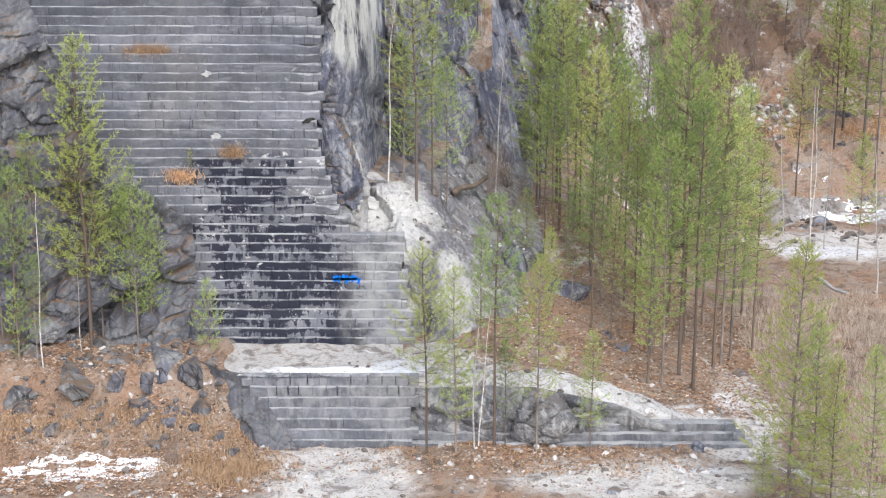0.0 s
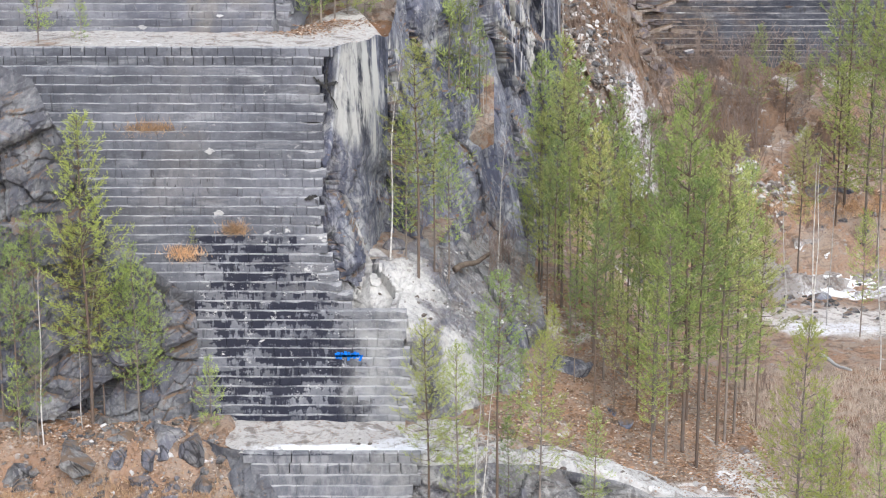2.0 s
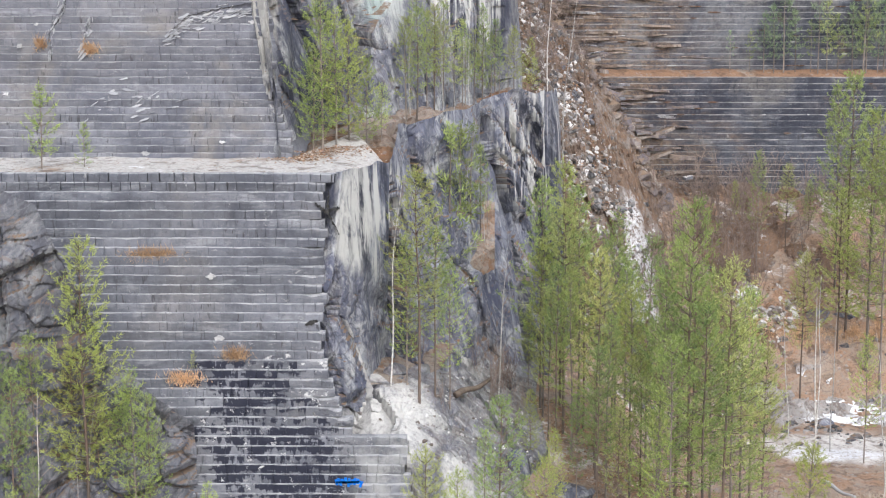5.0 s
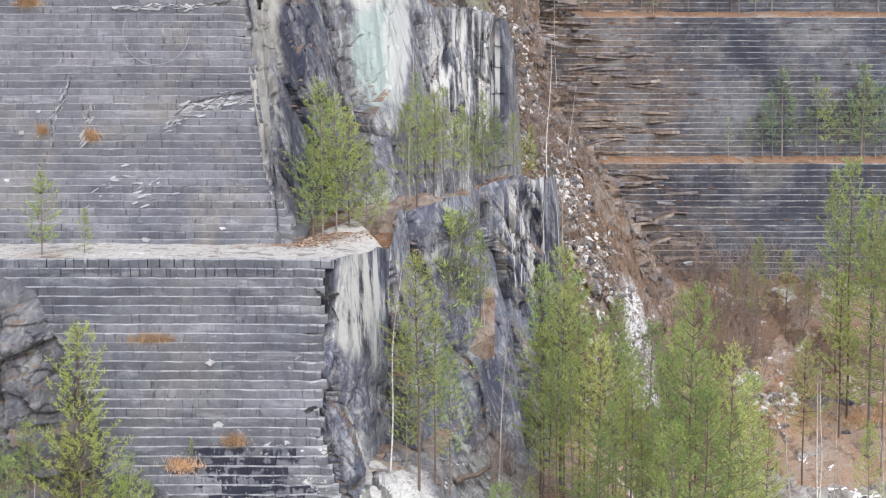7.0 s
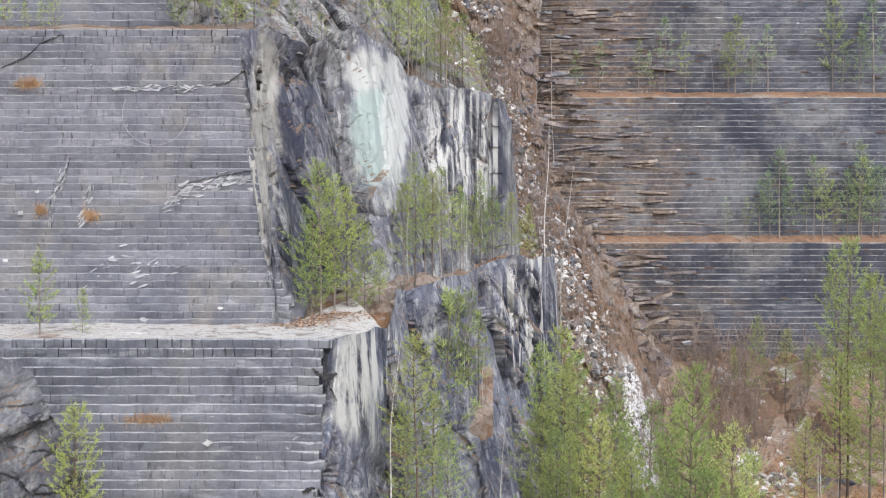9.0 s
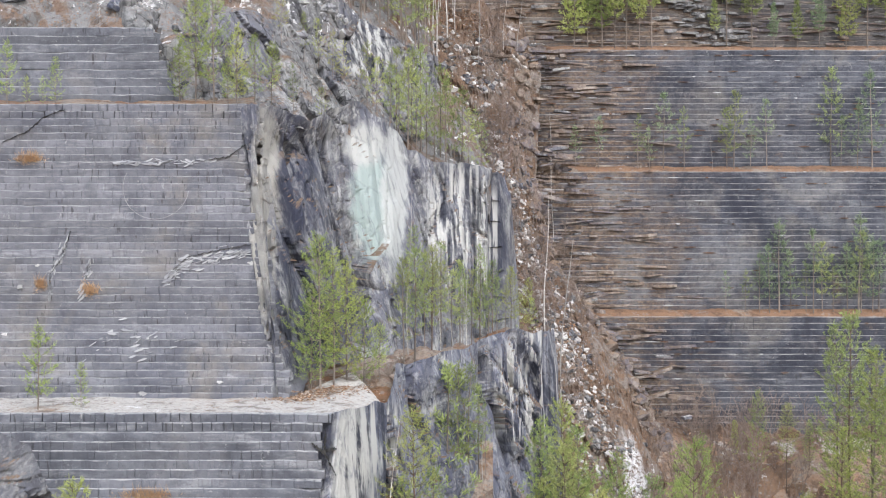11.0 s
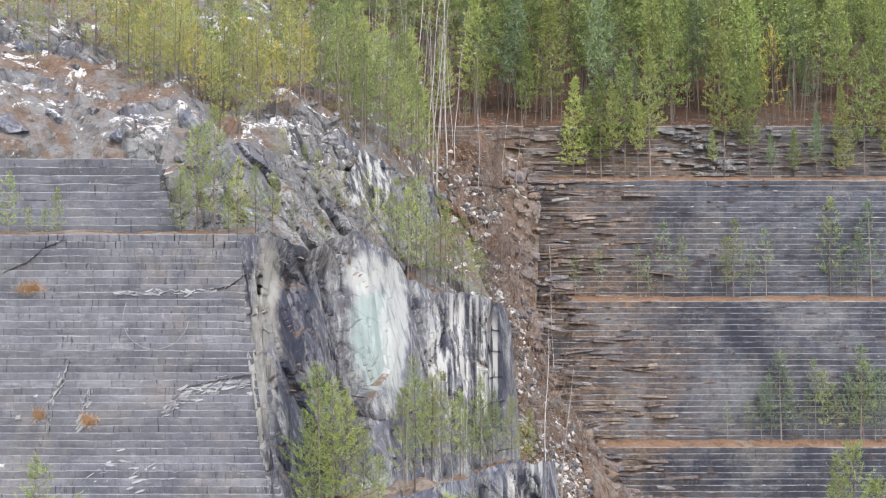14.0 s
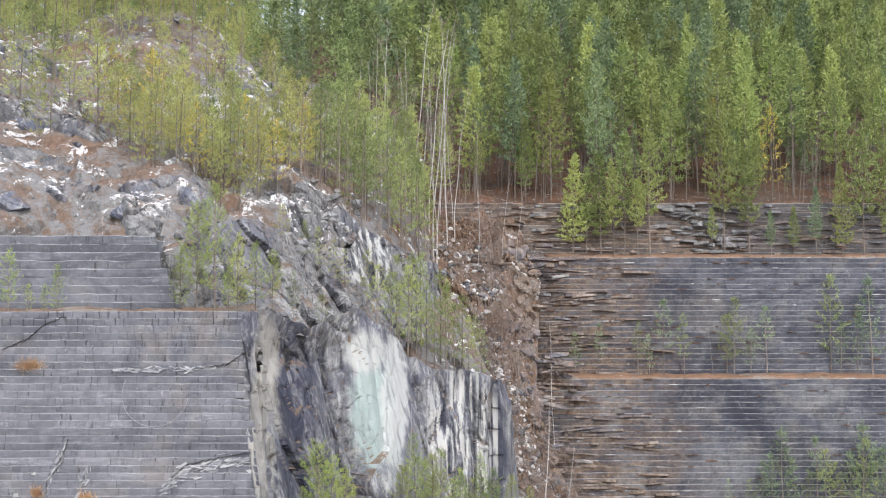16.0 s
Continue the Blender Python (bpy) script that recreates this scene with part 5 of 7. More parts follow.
plant(birches, [(-12.07, 48.30, 7.49, 0.29), (-11.04, 49.00, 5.75, 1.51), (-10.82, 49.60, 7.01, 1.58), (1.00, 46.60, 5.73, -0.03), (1.18, 46.75, 4.9, -0.03), (-1.74, 54.60, 13.30, 6.51), (1.92, 58.00, 10.40, 4.11)],
      "bare birches below the faces", "slim bare birch with a white trunk")
plant(pines, [(-0.80, 54.60, 13.67, 6.22), (-1.22, 55.00, 11.39, 6.13), (-0.28, 55.20, 11.55, 5.99), (0.22, 56.00, 10.30, 5.70)], "pines on the saddle", L_PINE, 2)
plant(slim, [(0.23, 62.6, 14.2, 10.2), (0.6, 62.8, 14.5, 10.3), (1.02, 63.3, 14.5, 10.2), (1.41, 63.7, 13.6, 10.3), (1.67, 63.9, 12.6, 10.5)], "pines on the cliff step", "slim young pine on a step of the cliff", 1)
plant(birches, [(0.8, 63.1, 13.4, 10.0), (1.55, 63.5, 13.0, 10.1)], "bare birches on the cliff step", "thin bare birch on a step of the cliff")
plant(pines, [(-0.40, 46.50, 6.42, 0.72), (0.46, 46.40, 5.78, 0.23), (1.61, 46.80, 7.69, 0.07), (2.86, 46.60, 6.07, 0.15), (4.44, 46.50, 3.80, 0.20), (1.95, 47.00, 3.37, 1.61), (0.02, 50.50, 3.72, 1.47), (1.29, 51.00, 5.79, 1.30), (2.46, 51.00, 4.32, 1.31)], "young pines along the bank", "slender young pine with sparse yellow-green needles", 2)
plant(pines, [(7.81, 52.00, 12.83, -0.01), (7.01, 53.00, 10.48, -0.17), (9.19, 53.50, 10.86, -0.54), (10.02, 55.00, 9.61, -0.87), (8.13, 51.00, 9.57, 0.16), (7.06, 50.50, 8.78, 0.34), (6.54, 54.00, 7.71, 0.29),
              (5.49, 55.00, 8.66, -0.05), (4.31, 59.00, 12.13, -0.98), (3.64, 60.00, 10.61, -1.31), (5.13, 60.00, 10.61, -1.31), (6.62, 60.00, 9.80, -1.31), (2.99, 56.00, 5.92, 0.44), (4.42, 54.00, 6.19, 0.69), (5.67, 53.00, 6.23, 0.63), (9.50, 58.00, 9.71, -1.07),
              (11.28, 60.00, 8.58, -0.86), (3.59, 53.00, 5.29, 1.02), (5.26, 57.00, 6.30, 0.11), (7.80, 63.00, 10.21, -0.91),
              (3.72, 58.00, 9.10, -0.43), (4.47, 57.00, 9.86, -0.74), (5.01, 53.00, 7.91, 0.43), (6.40, 56.00, 9.44, -0.81), (8.12, 57.00, 11.02, -0.73), (9.53, 54.00, 8.47, -0.11), (10.96, 56.00, 7.51, -0.39), (6.60, 50.50, 7.18, 0.53), (8.29, 54.50, 10.25, -0.90),
              (3.57, 60.5, 12.6, 1.5), (4.37, 61.5, 13.2, 1.5), (4.9, 59.4, 12.4, 1.5), (5.28, 56.5, 10.7, 1.5), (6.22, 60.5, 11.5, 1.5), (3.95, 57.4, 9.9, 1.5), (3.20, 62.00, 7.59, -1.52), (2.54, 57.00, 4.68, 0.11), (6.70, 64.00, 10.51, -2.17)], "pines in the middle grove", "tall green pine with a reddish trunk among others", 0)
plant(lush, [(9.60, 43.00, 7.44, -0.75), (10.14, 42.50, 5.64, -0.53), (10.55, 42.00, 4.54, -0.47), (11.60, 42.00, 4.86, -0.30), (8.79, 42.50, 2.28, -0.53)], "young pines in front of the grass", "bushy young pine with bright green needles", 3)
plant(pines, [(16.52, 76.00, 7.84, 3.36), (20.29, 79.00, 14.10, 4.41), (19.74, 81.00, 15.59, 3.20), (17.53, 68.00, 5.45, 1.61), (19.12, 80.00, 10.27, 2.55), (20.71, 78.00, 12.33, 4.60)], "pines on the far floor", L_PINE, 2)
plant(pines, [(15.85, 84.00, 11.72, 6.56), (17.49, 85.00, 11.06, 5.84), (19.61, 83.00, 15.17, 6.71), (21.07, 82.00, 13.84, 5.73), (15.04, 86.00, 10.09, 7.45), (18.86, 86.00, 10.10, 6.28), (13.28, 84.00, 8.86, 6.56)], "pines on the scree", "green pine on the scree below the far face", 1)
plant(birches, [(16.92, 74.00, 7.11, 3.76), (15.45, 68.00, 7.58, 1.61), (17.06, 63.00, 6.65, 1.74), (15.16, 72.00, 6.18, 2.65), (16.59, 70.00, 6.53, 2.10)], "bare birches on the far floor", "slim bare birch with a white trunk")
plant(bushy, [(-4.23, 58.50, 19.18, 14.14), (-3.78, 58.90, 18.78, 14.01), (-3.36, 59.50, 18.38, 13.92), (-2.77, 59.80, 16.97, 13.84), (-2.25, 60.50, 16.13, 13.99), (-4.56, 58.60, 17.40, 14.24)], "pines at the bench corner", "bushy young pine with yellow-green needles", 3)
plant(pines, [(-1.01, 65.00, 19.66, 15.07), (-0.38, 65.60, 19.01, 15.03), (1.60, 70.00, 19.03, 15.49), (2.14, 70.50, 18.32, 15.47), (2.98, 72.00, 18.07, 15.40), (3.79, 73.50, 17.56, 15.33), (0.87, 68.00, 18.11, 15.59)], "pines on the mid shelf", L_PINE, 1)
plant(slim, [(-1.43, 63.5, 18.4, 15.0), (-1.02, 64.3, 18.8, 15.0), (-0.66, 65.5, 18.6, 15.0), (-0.38, 66.3, 18.1, 15.0), (-0.04, 66.8, 19.0, 15.0), (0.41, 67.5, 18.0, 15.0), (0.76, 68.4, 18.3, 15.0), (1.24, 69.5, 17.9, 15.0),
             (1.61, 70.2, 18.1, 15.1), (1.99, 71, 17.8, 15.1), (2.38, 71.8, 17.6, 15.1), (2.77, 72.5, 17.3, 15.2), (3.42, 73.5, 16.9, 15.2), (3.97, 74.5, 16.7, 15.2)], "thicket on the mid shelf", "slim green pine in a thicket on the rock shelf")
plant(birches, [(-1.31, 64.50, 20.85, 15.09), (-0.05, 66.40, 19.01, 14.99), (0.40, 67.00, 18.34, 15.63), (1.01, 68.60, 18.56, 15.79), (4.62, 75.00, 21.32, 16.02), (5.33, 76.00, 19.31, 15.73)], "bare birches on the mid shelf", "slim bare birch with a white trunk", 0)
rng = random.Random(11)
plant(slim, [(-2.12, 68.60, 26.37, 23.35), (-1.41, 70.00, 26.77, 22.97), (-0.64, 71.60, 26.22, 22.83), (0.20, 72.80, 26.10, 22.65), (1.20, 73.80, 24.95, 22.58),
              (1.76, 74.50, 24.50, 22.62), (-2.61, 68.00, 26.54, 24.00), (-3.04, 68.40, 27.29, 24.49), (-0.90, 73.00, 27.61, 23.40), (-0.04, 74.00, 26.98, 23.21), (-1.75, 69.2, 26.0, 23.3), (-1.05, 70.8, 26.2, 22.9), (-0.3, 72.2, 25.6, 22.7), (0.55, 73.2, 25.4, 22.6), (0.9, 74.4, 26.0, 22.8), (1.5, 75.5, 25.2, 22.9), (-1.9, 70.6, 27.2, 24.3), (-1.3, 72.0, 27.5, 24.2), (0.3, 76.0, 26.9, 24.2)], "pines on the upper shelf", "slim young pine rooted on a rock shelf")
plant(young, [(-5.41, 66.00, 28.12, 26.31), (-4.92, 67.00, 28.03, 26.19), (-4.42, 68.00, 27.70, 25.84), (-3.99, 68.60, 27.31, 25.44), (-5.51, 62.30, 25.67, 23.98), (-4.57, 64.00, 24.99, 23.47), (-6.26, 65.50, 28.72, 26.92)], "pines on the broken ridge", "young pine rooted in a crack of the cliff")
saplings.set(*(-7.83, 51.40, 7.54), 0.6, 0, "pine saplings", "tiny pine seedling growing from a step of the face")
plant(sparse, [(17.38, 91.60, 18.67, 15.49), (18.46, 91.60, 20.36, 15.49), (20.27, 91.40, 19.74, 15.49), (20.83, 91.70, 19.13, 15.48), (22.76, 91.50, 20.66, 15.49), (15.53, 91.60, 17.59, 15.49), (23.56, 91.60, 19.43, 15.49),
                 (12.41, 93.80, 27.43, 23.41), (13.56, 93.70, 26.79, 23.40), (16.36, 93.80, 27.59, 23.41), (18.21, 93.90, 27.12, 23.41), (24.09, 93.80, 28.87, 23.41), (11.62, 93.80, 25.69, 23.41), (21.94, 94.50, 28.94, 25.42),
               (16.6, 91.6, 17.7, 15.49), (17.9, 91.5, 19.1, 15.49), (19.1, 91.7, 18.8, 15.49), (19.9, 91.5, 18.2, 15.49), (21.4, 91.6, 18.5, 15.49), (22.2, 91.7, 19.1, 15.49), (22.9, 91.5, 19.7, 15.49), (23.9, 91.6, 19.4, 15.49),
               (7.5, 94.0, 25.8, 23.4), (8.8, 94.0, 26.2, 23.4), (11.0, 93.9, 26.4, 23.4), (16.0, 94.0, 26.7, 23.4), (17.3, 93.9, 26.1, 23.4), (22.4, 94.0, 26.4, 23.4), (23.3, 93.9, 27.0, 23.4)],
      "pine saplings on the far ledges", "small pine on a narrow quarry ledge")
plant(bushy, [(-8.23, 60.60, 28.60, 24.14), (-8.86, 60.40, 28.05, 24.22), (-7.37, 60.30, 26.89, 24.01), (-6.74, 60.50, 26.50, 24.03), (-6.22, 61.40, 26.41, 24.21), (-9.40, 60.20, 26.26, 24.21), (-7.63, 59.90, 25.61, 24.02)], "pines at the top bench corner", "bushy young pine with yellow-green needles", 3)
plant(saplings, [(-15.55, 60.00, 26.34, 23.99), (-14.81, 59.90, 24.99, 23.94), (-13.82, 60.00, 25.62, 23.88), (-14.22, 59.80, 24.98, 23.87)], "pine saplings on the top bench", "small bushy pine sapling on the top bench")
plant(slender, [(-2.02, 89.00, 41.63, 30.18), (-1.73, 90.00, 40.62, 30.61), (-0.41, 88.50, 42.76, 30.11), (0.74, 93.00, 39.72, 31.33), (-2.41, 87.00, 37.45, 29.92), (3.45, 94.00, 35.03, 29.53), (-3.58, 90.00, 41.89, 33.40), (-3.16, 91.00, 43.44, 33.25), (-12.74, 62.50, 28.91, 26.97)], "slender birches of the gully", "slender leaning birch with a white trunk", 2)
plant(slender, [(15.14, 93.70, 26.15, 23.40), (2.05, 91.00, 37.35, 29.19), (-0.20, 90.00, 41.57, 30.61), (-1.43, 90.00, 43.81, 30.61), (-0.67, 91.00, 42.79, 30.43), (6.14, 92.00, 26.49, 23.38), (4.25, 94.00, 34.70, 30.18), (-1.11, 89.00, 39.75, 29.87), (0.26, 92.00, 44.04, 30.88)], "bare birches in the gully", "tall bare birch with a white trunk", 1)
plant(edge, [(x, 96.0 + rng.uniform(-0.3, 0.5), 30.4 + rng.uniform(2.5, 8.5), 30.3) for x in (7.6, 8.4, 9.2, 9.9, 10.6, 11.3, 12.0, 15.7, 16.4, 17.8, 19.0, 20.4, 21.6, 23.1, 24.4, 26.0)], "pines on the top ledge", "young pine on the highest ledge")
birches_head = []
for i in range(14):
    x, y = rng.uniform(-4.5, 0.8), rng.uniform(88, 97)
    birches_head.append((x, y, 31 + 0.35 * (y - 88) + rng.uniform(5, 9.5), 31 + 0.35 * (y - 88)))
plant(slender, birches_head, "thin birches at the head of the gully", "thin bare birch with a greyish white trunk")
# the wood on the hill: the front trees one by one, those behind them joined
def thickets(name, label, stand, places, clumps):
    """A wood as a few interlocking clumps of joined trees."""
    for i in range(clumps):
        if places[i::clumps]:
            joined(name, label, "wood", stand, places[i::clumps])


def joined(name, label, category, stand, places):
    """Many far trees as one mesh."""
    vs, fs, mats, count = [], [], [], 0
    inks = []
    for x, y, z, h, pick, turn in places:
        ob, tall = stand.models[pick]
        s = h / tall
        c, k = math.cos(turn) * s, math.sin(turn) * s
        for o in ob.children:
            if o.data.materials[0] not in inks:
                inks.append(o.data.materials[0])
            v = np.empty(len(o.data.vertices) * 3)
            o.data.vertices.foreach_get("co", v)
            v = v.reshape(-1, 3)
            vs.append(np.stack([v[:, 0] * c - v[:, 1] * k + x, v[:, 0] * k + v[:, 1] * c + y, v[:, 2] * s + z], 1))
            fs += [[count + i for i in p.vertices] for p in o.data.polygons]
            mats += [inks.index(o.data.materials[0])] * len(o.data.polygons)
            count += len(v)
    ob = mesh(name, np.concatenate(vs).tolist(), fs, inks[0])
    for m in inks[1:]:
        ob.data.materials.append(m)
    ob.data.polygons.foreach_set("material_index", mats)
    return tagged(ob, label, category, kind="stuff")


def scatter(count, near, far, x_of, apart, keep, height, ground_z, power=1.0):
    out = []
    tries = 0
    while len(out) < count and tries < 20000:
        tries += 1
        y = near + (far - near) * rng.random() ** power
        x = x_of(y)
        if keep(x, y) and all((x - a[0]) ** 2 + (y - a[1]) ** 2 > apart for a in out):
            out.append((x, y, settle(x, y, ground_z(y), 14) - 0.1, height(x, y)))
    return sorted(out, key=lambda p: p[1])


def within(ring):
    """Whether a spot of the plan lies inside a ring of corners."""
    def test(x, y):
        hit = False
        for (ax, ay), (bx, by) in zip(ring, ring[1:] + ring[:1]):
            if (ay > y) != (by > y) and x < ax + (y - ay) * (bx - ax) / (by - ay):
                hit = not hit
        return hit
    return test


hill = scatter(330, 98.3, 165, lambda y: rng.uniform(-0.02 * y, 0.30 * y), 2.4, lambda x, y: x > 1.5 or y > 104, lambda x, y: rng.uniform(6.5, 9.5) + 0.035 * (y - 98), lambda y: 33 + (y - 97) * 0.43, 1.3)
for x, y, z, h in hill[:52]:
    edge.set(x, y, z, h, None, "pines at the edge of the hill wood", "tall slender green pine at the edge of a dense wood")
crest = scatter(46, 84, 97, lambda y: rng.uniform(-0.29 * y, -0.12 * y), 1.0, lambda x, y: True, lambda x, y: rng.uniform(3.8, 6.2), lambda y: 43)
bright_band = within([(-14.9, 73.1), (-12.0, 72.9), (-9.8, 75.2), (-7.3, 76.5), (-5.8, 75.0), (-5.4, 73.1), (-6.8, 69.6), (-8.8, 67.7), (-11.1, 67.1), (-13.4, 68.9)])
slope = scatter(105, 65, 86, lambda y: rng.uniform(-0.26 * y, -0.03 * y), 0.5, bright_band, lambda x, y: rng.uniform(2.8, 4.6), lambda y: 27 + (y - 62) * 0.45)
for i, (x, y, z, h) in enumerate(slope[:46]):
    (amber if i % 6 == 2 else young).set(x, y, z, h, rng.choice((0, 1, 2, 3, 0, 1, 2, 3, 4)), "pines on the rocky slope", "young yellow-green pine on a rocky slope")
sparse_part = within([(-16.6, 65.0), (-18.4, 68.5), (-23.3, 86.3), (-20.2, 88.4), (-17.5, 89.7), (-14.1, 89.9), (-11.4, 86.6), (-9.7, 78.1), (-14.9, 73.1), (-13.9, 65.2)])
upper = scatter(85, 68, 100, lambda y: rng.uniform(-0.28 * y, -0.10 * y), 1.3, lambda x, y: (sparse_part(x, y) or y > 88) and not bright_band(x, y), lambda x, y: rng.uniform(2.6, 5.2), lambda y: 27 + (y - 62) * 0.5)
for i, (x, y, z, h) in enumerate(upper[:22]):
    young.set(x, y, z, h, None, "pines on the upper rocky slope", "young green pine among boulders and old snow")
thicket = within([(-6.2, 79.0), (-4.4, 86.0), (-1.5, 93.0), (-0.5, 81.3), (-1.7, 77.0), (-3.7, 75.0), (-5.5, 72.5)])
right = scatter(70, 69, 100, lambda y: rng.uniform(-0.115 * y, -0.005 * y), 0.5, thicket, lambda x, y: rng.uniform(3.0, 5.5), lambda y: 28 + (y - 66) * 0.4)
for x, y, z, h in right[:24]:
    slim.set(x, y, z, h, None, "slim pines beside the gully", "slim green pine in a thicket beside the gully")
back = scatter(150, 91, 165, lambda y: rng.uniform(-0.29 * y, -0.02 * y), 1.0, lambda x, y: y > np.interp(x, [-30, -18, -14, -10.6, -8.5, -6.5, -3], [92, 93, 95, 94, 92, 90, 98]), lambda x, y: rng.uniform(4.5, 7.5), lambda y: 36 + (y - 85) * 0.3)
thickets("slope_wood", "thicket of young yellow-green pines on the slope", young, [(x, y, z, h, rng.choice((0, 1, 2, 3, 0, 1, 4)), rng.uniform(0, 6.28)) for x, y, z, h in slope[46:] + upper[22:] + crest], 9)
thickets("shelf_wood", "thicket of slim green pines beside the gully", slim, [(x, y, z, h, rng.randrange(4), rng.uniform(0, 6.28)) for x, y, z, h in right[24:]], 5)
ridge = scatter(110, 138, 171, lambda y: rng.uniform(-0.2 * y, 0.27 * y), 2.0, lambda x, y: True, lambda x, y: rng.uniform(8, 11), lambda y: 46 + (y - 118) * 0.34)
gap = scatter(26, 112, 150, lambda y: rng.uniform(-0.072 * y, -0.005 * y), 2.5, lambda x, y: True, lambda x, y: rng.uniform(8, 11), lambda y: 43 + (y - 118) * 0.38)
thickets("far_wood", "dense wood of green pines on the hill", wood, [(x, y, z, h, rng.randrange(5), rng.uniform(0, 6.28)) for x, y, z, h in hill[120:] + back + ridge + gap], 14)
thickets("edge_wood", "pines with pointed green crowns at the front of the wood", edge, [(x, y, z, h, rng.randrange(5), rng.uniform(0, 6.28)) for x, y, z, h in hill[52:120]], 4)
for model, tall in wood.models:
    for o in list(model.children) + [model]:
        bpy.data.objects.remove(o)
low = scatter(30, 97.4, 102, lambda y: rng.uniform(-0.01 * y, 0.29 * y), 1.0, lambda x, y: noise.noise(Vector((x * 0.4, y * 0.3, 2))) > -0.15, lambda x, y: rng.uniform(2.0, 6.0), lambda y: 33 + (y - 97) * 0.42)
for i, (x, y, z, h) in enumerate(low):
    (amber if i % 15 == 4 else sparse if i % 3 else edge).set(x, y, z, h, None, "young pines in front of the wood", "young green pine at the brow of the far face")
# thin dead poles between the trees of the wood
vs, fs = [], []
for x, y, z, h in scatter(330, 97.6, 112, lambda y: rng.uniform(-0.01 * y, 0.29 * y), 0.15, lambda x, y: True, lambda x, y: rng.uniform(2.5, 6.0), lambda y: 33 + (y - 97) * 0.42):
    tip = Vector((x + rng.gauss(0, 0.25), y, z + h))
    limb(vs, fs, [Vector((x, y, z)), tip], [0.04, 0.015], 3)
tagged(mesh("dead_poles", vs, fs, BARK), "thin bare trunks crowding the edge of the wood", "dead trees", kind="stuff")

# ---- stones, snow, shrubs and dead wood ----
def rock_mesh(name, seed, size, flat, material, parent=None, cuts=3):
    """A broken stone with flat faces and worn corners."""
    bm = bmesh.new()
    bmesh.ops.create_icosphere(bm, subdivisions=cuts, radius=1.0)
    rng = random.Random(seed)
    off = Vector((rng.uniform(0, 50), rng.uniform(0, 50), rng.uniform(0, 50)))
    planes = [(Vector((rng.gauss(0, 1), rng.gauss(0, 1), rng.gauss(0, 0.7))).normalized(), rng.uniform(0.38, 0.72)) for _ in range(13)]
    for v in bm.verts:
        p = v.co.copy()
        for n, d in planes:
            over = p.dot(n) - d
            if over > 0:
                p -= n * over
        p *= 1 + 0.10 * noise.noise(p * 1.7 + off) + 0.05 * noise.noise(p * 5 + off)
        v.co = Vector((p.x * size * 1.5, p.y * size * 1.2, p.z * size * flat * 1.5))
    data = bpy.data.meshes.new(name)
    bm.to_mesh(data)
    bm.free()
    data.materials.append(material)
    ob = new(name, data)
    return ob


def boulder(x, y, z, size, flat, seed, material=None, label="weathered grey boulder half sunk in brown needles"):
    ob = rock_mesh("boulder", seed, size * 0.75, flat, material or ROCK)
    ob.location = (x, y, settle(x, y, z) - size * flat * 0.15)
    ob.rotation_euler = (0, 0, seed * 1.7)
    return tagged(ob, label, "boulder", "boulders on the quarry floor")


for i, (x, y, z, r, f) in enumerate([(-12.77, 48.00, 0.95, 0.55, 0.60), (-10.96, 47.60, 1.10, 0.85, 0.45), (-9.62, 47.40, 0.94, 0.30, 0.80), (-9.54, 48.30, 1.30, 0.50, 0.60), (-8.41, 48.50, 1.56, 0.60, 0.70), (-7.63, 48.30, 1.70, 0.55, 0.80),
                                     (-8.83, 47.80, 1.21, 0.40, 0.70), (-11.52, 46.60, 0.76, 0.35, 0.50), (-8.05, 46.90, 0.92, 0.30, 0.60), (-10.52, 49.40, 1.65, 0.50, 0.60), (-12.53, 49.00, 1.60, 0.50, 0.70), (-6.18, 45.90, 0.42, 0.25, 0.60),
                                     (-7.28, 47.60, 1.56, 0.45, 0.80), (-9.60, 50.40, 2.43, 0.50, 0.60), (-13.37, 49.60, 1.76, 0.60, 0.70), (-11.91, 50.30, 2.27, 0.70, 0.80)]):
    boulder(x, y, z, 1.3 * r, f, 200 + i)
for i, (x, y, z, r, f) in enumerate([(7.62, 46.60, -0.16, 0.32, 0.90), (4.93, 43.60, -0.04, 0.26, 0.60), (7.00, 46.60, -0.13, 0.22, 0.70), (5.98, 52.50, 1.00, 0.40, 0.60), (5.58, 53.20, 1.06, 0.30, 0.70), (10.09, 53.40, 0.20, 0.35, 0.60)]):
    boulder(x, y, z, r, f, 230 + i, CLIFF, "pale grey marble boulder on the dusty floor")
for i, (x, y, z, r, f) in enumerate([(4.28, 55.00, 1.58, 1.00, 0.70), (3.45, 55.50, 1.22, 0.90, 0.80), (2.46, 55.50, 1.73, 0.90, 0.90), (17.24, 74.80, 0.5, 0.70, 0.40), (18.66, 82.00, 0.88, 0.90, 0.50), (19.81, 82.00, 0.59, 0.80, 0.50)]):
    boulder(x, y, z, r, f, 250 + i, CLIFF, "large outcrop of grey marble among the pines")
for i, (x, y, z, r, f) in enumerate([(-1.16, 56.50, 6.24, 0.50, 0.50), (-9.93, 65.20, 29.24, 0.95, 0.90), (-12.07, 64.20, 28.52, 0.70, 0.60), (-18.76, 72.50, 36.10, 1.20, 0.80), (-17.60, 71.00, 34.25, 0.90, 0.70), (-16.63, 64.00, 29.16, 0.90, 0.70), (-11.53, 66.00, 30.17, 0.60, 0.60)]):
    boulder(x, y, z, r, f, 270 + i, CLIFF, "rounded grey boulder on the rocky slope")

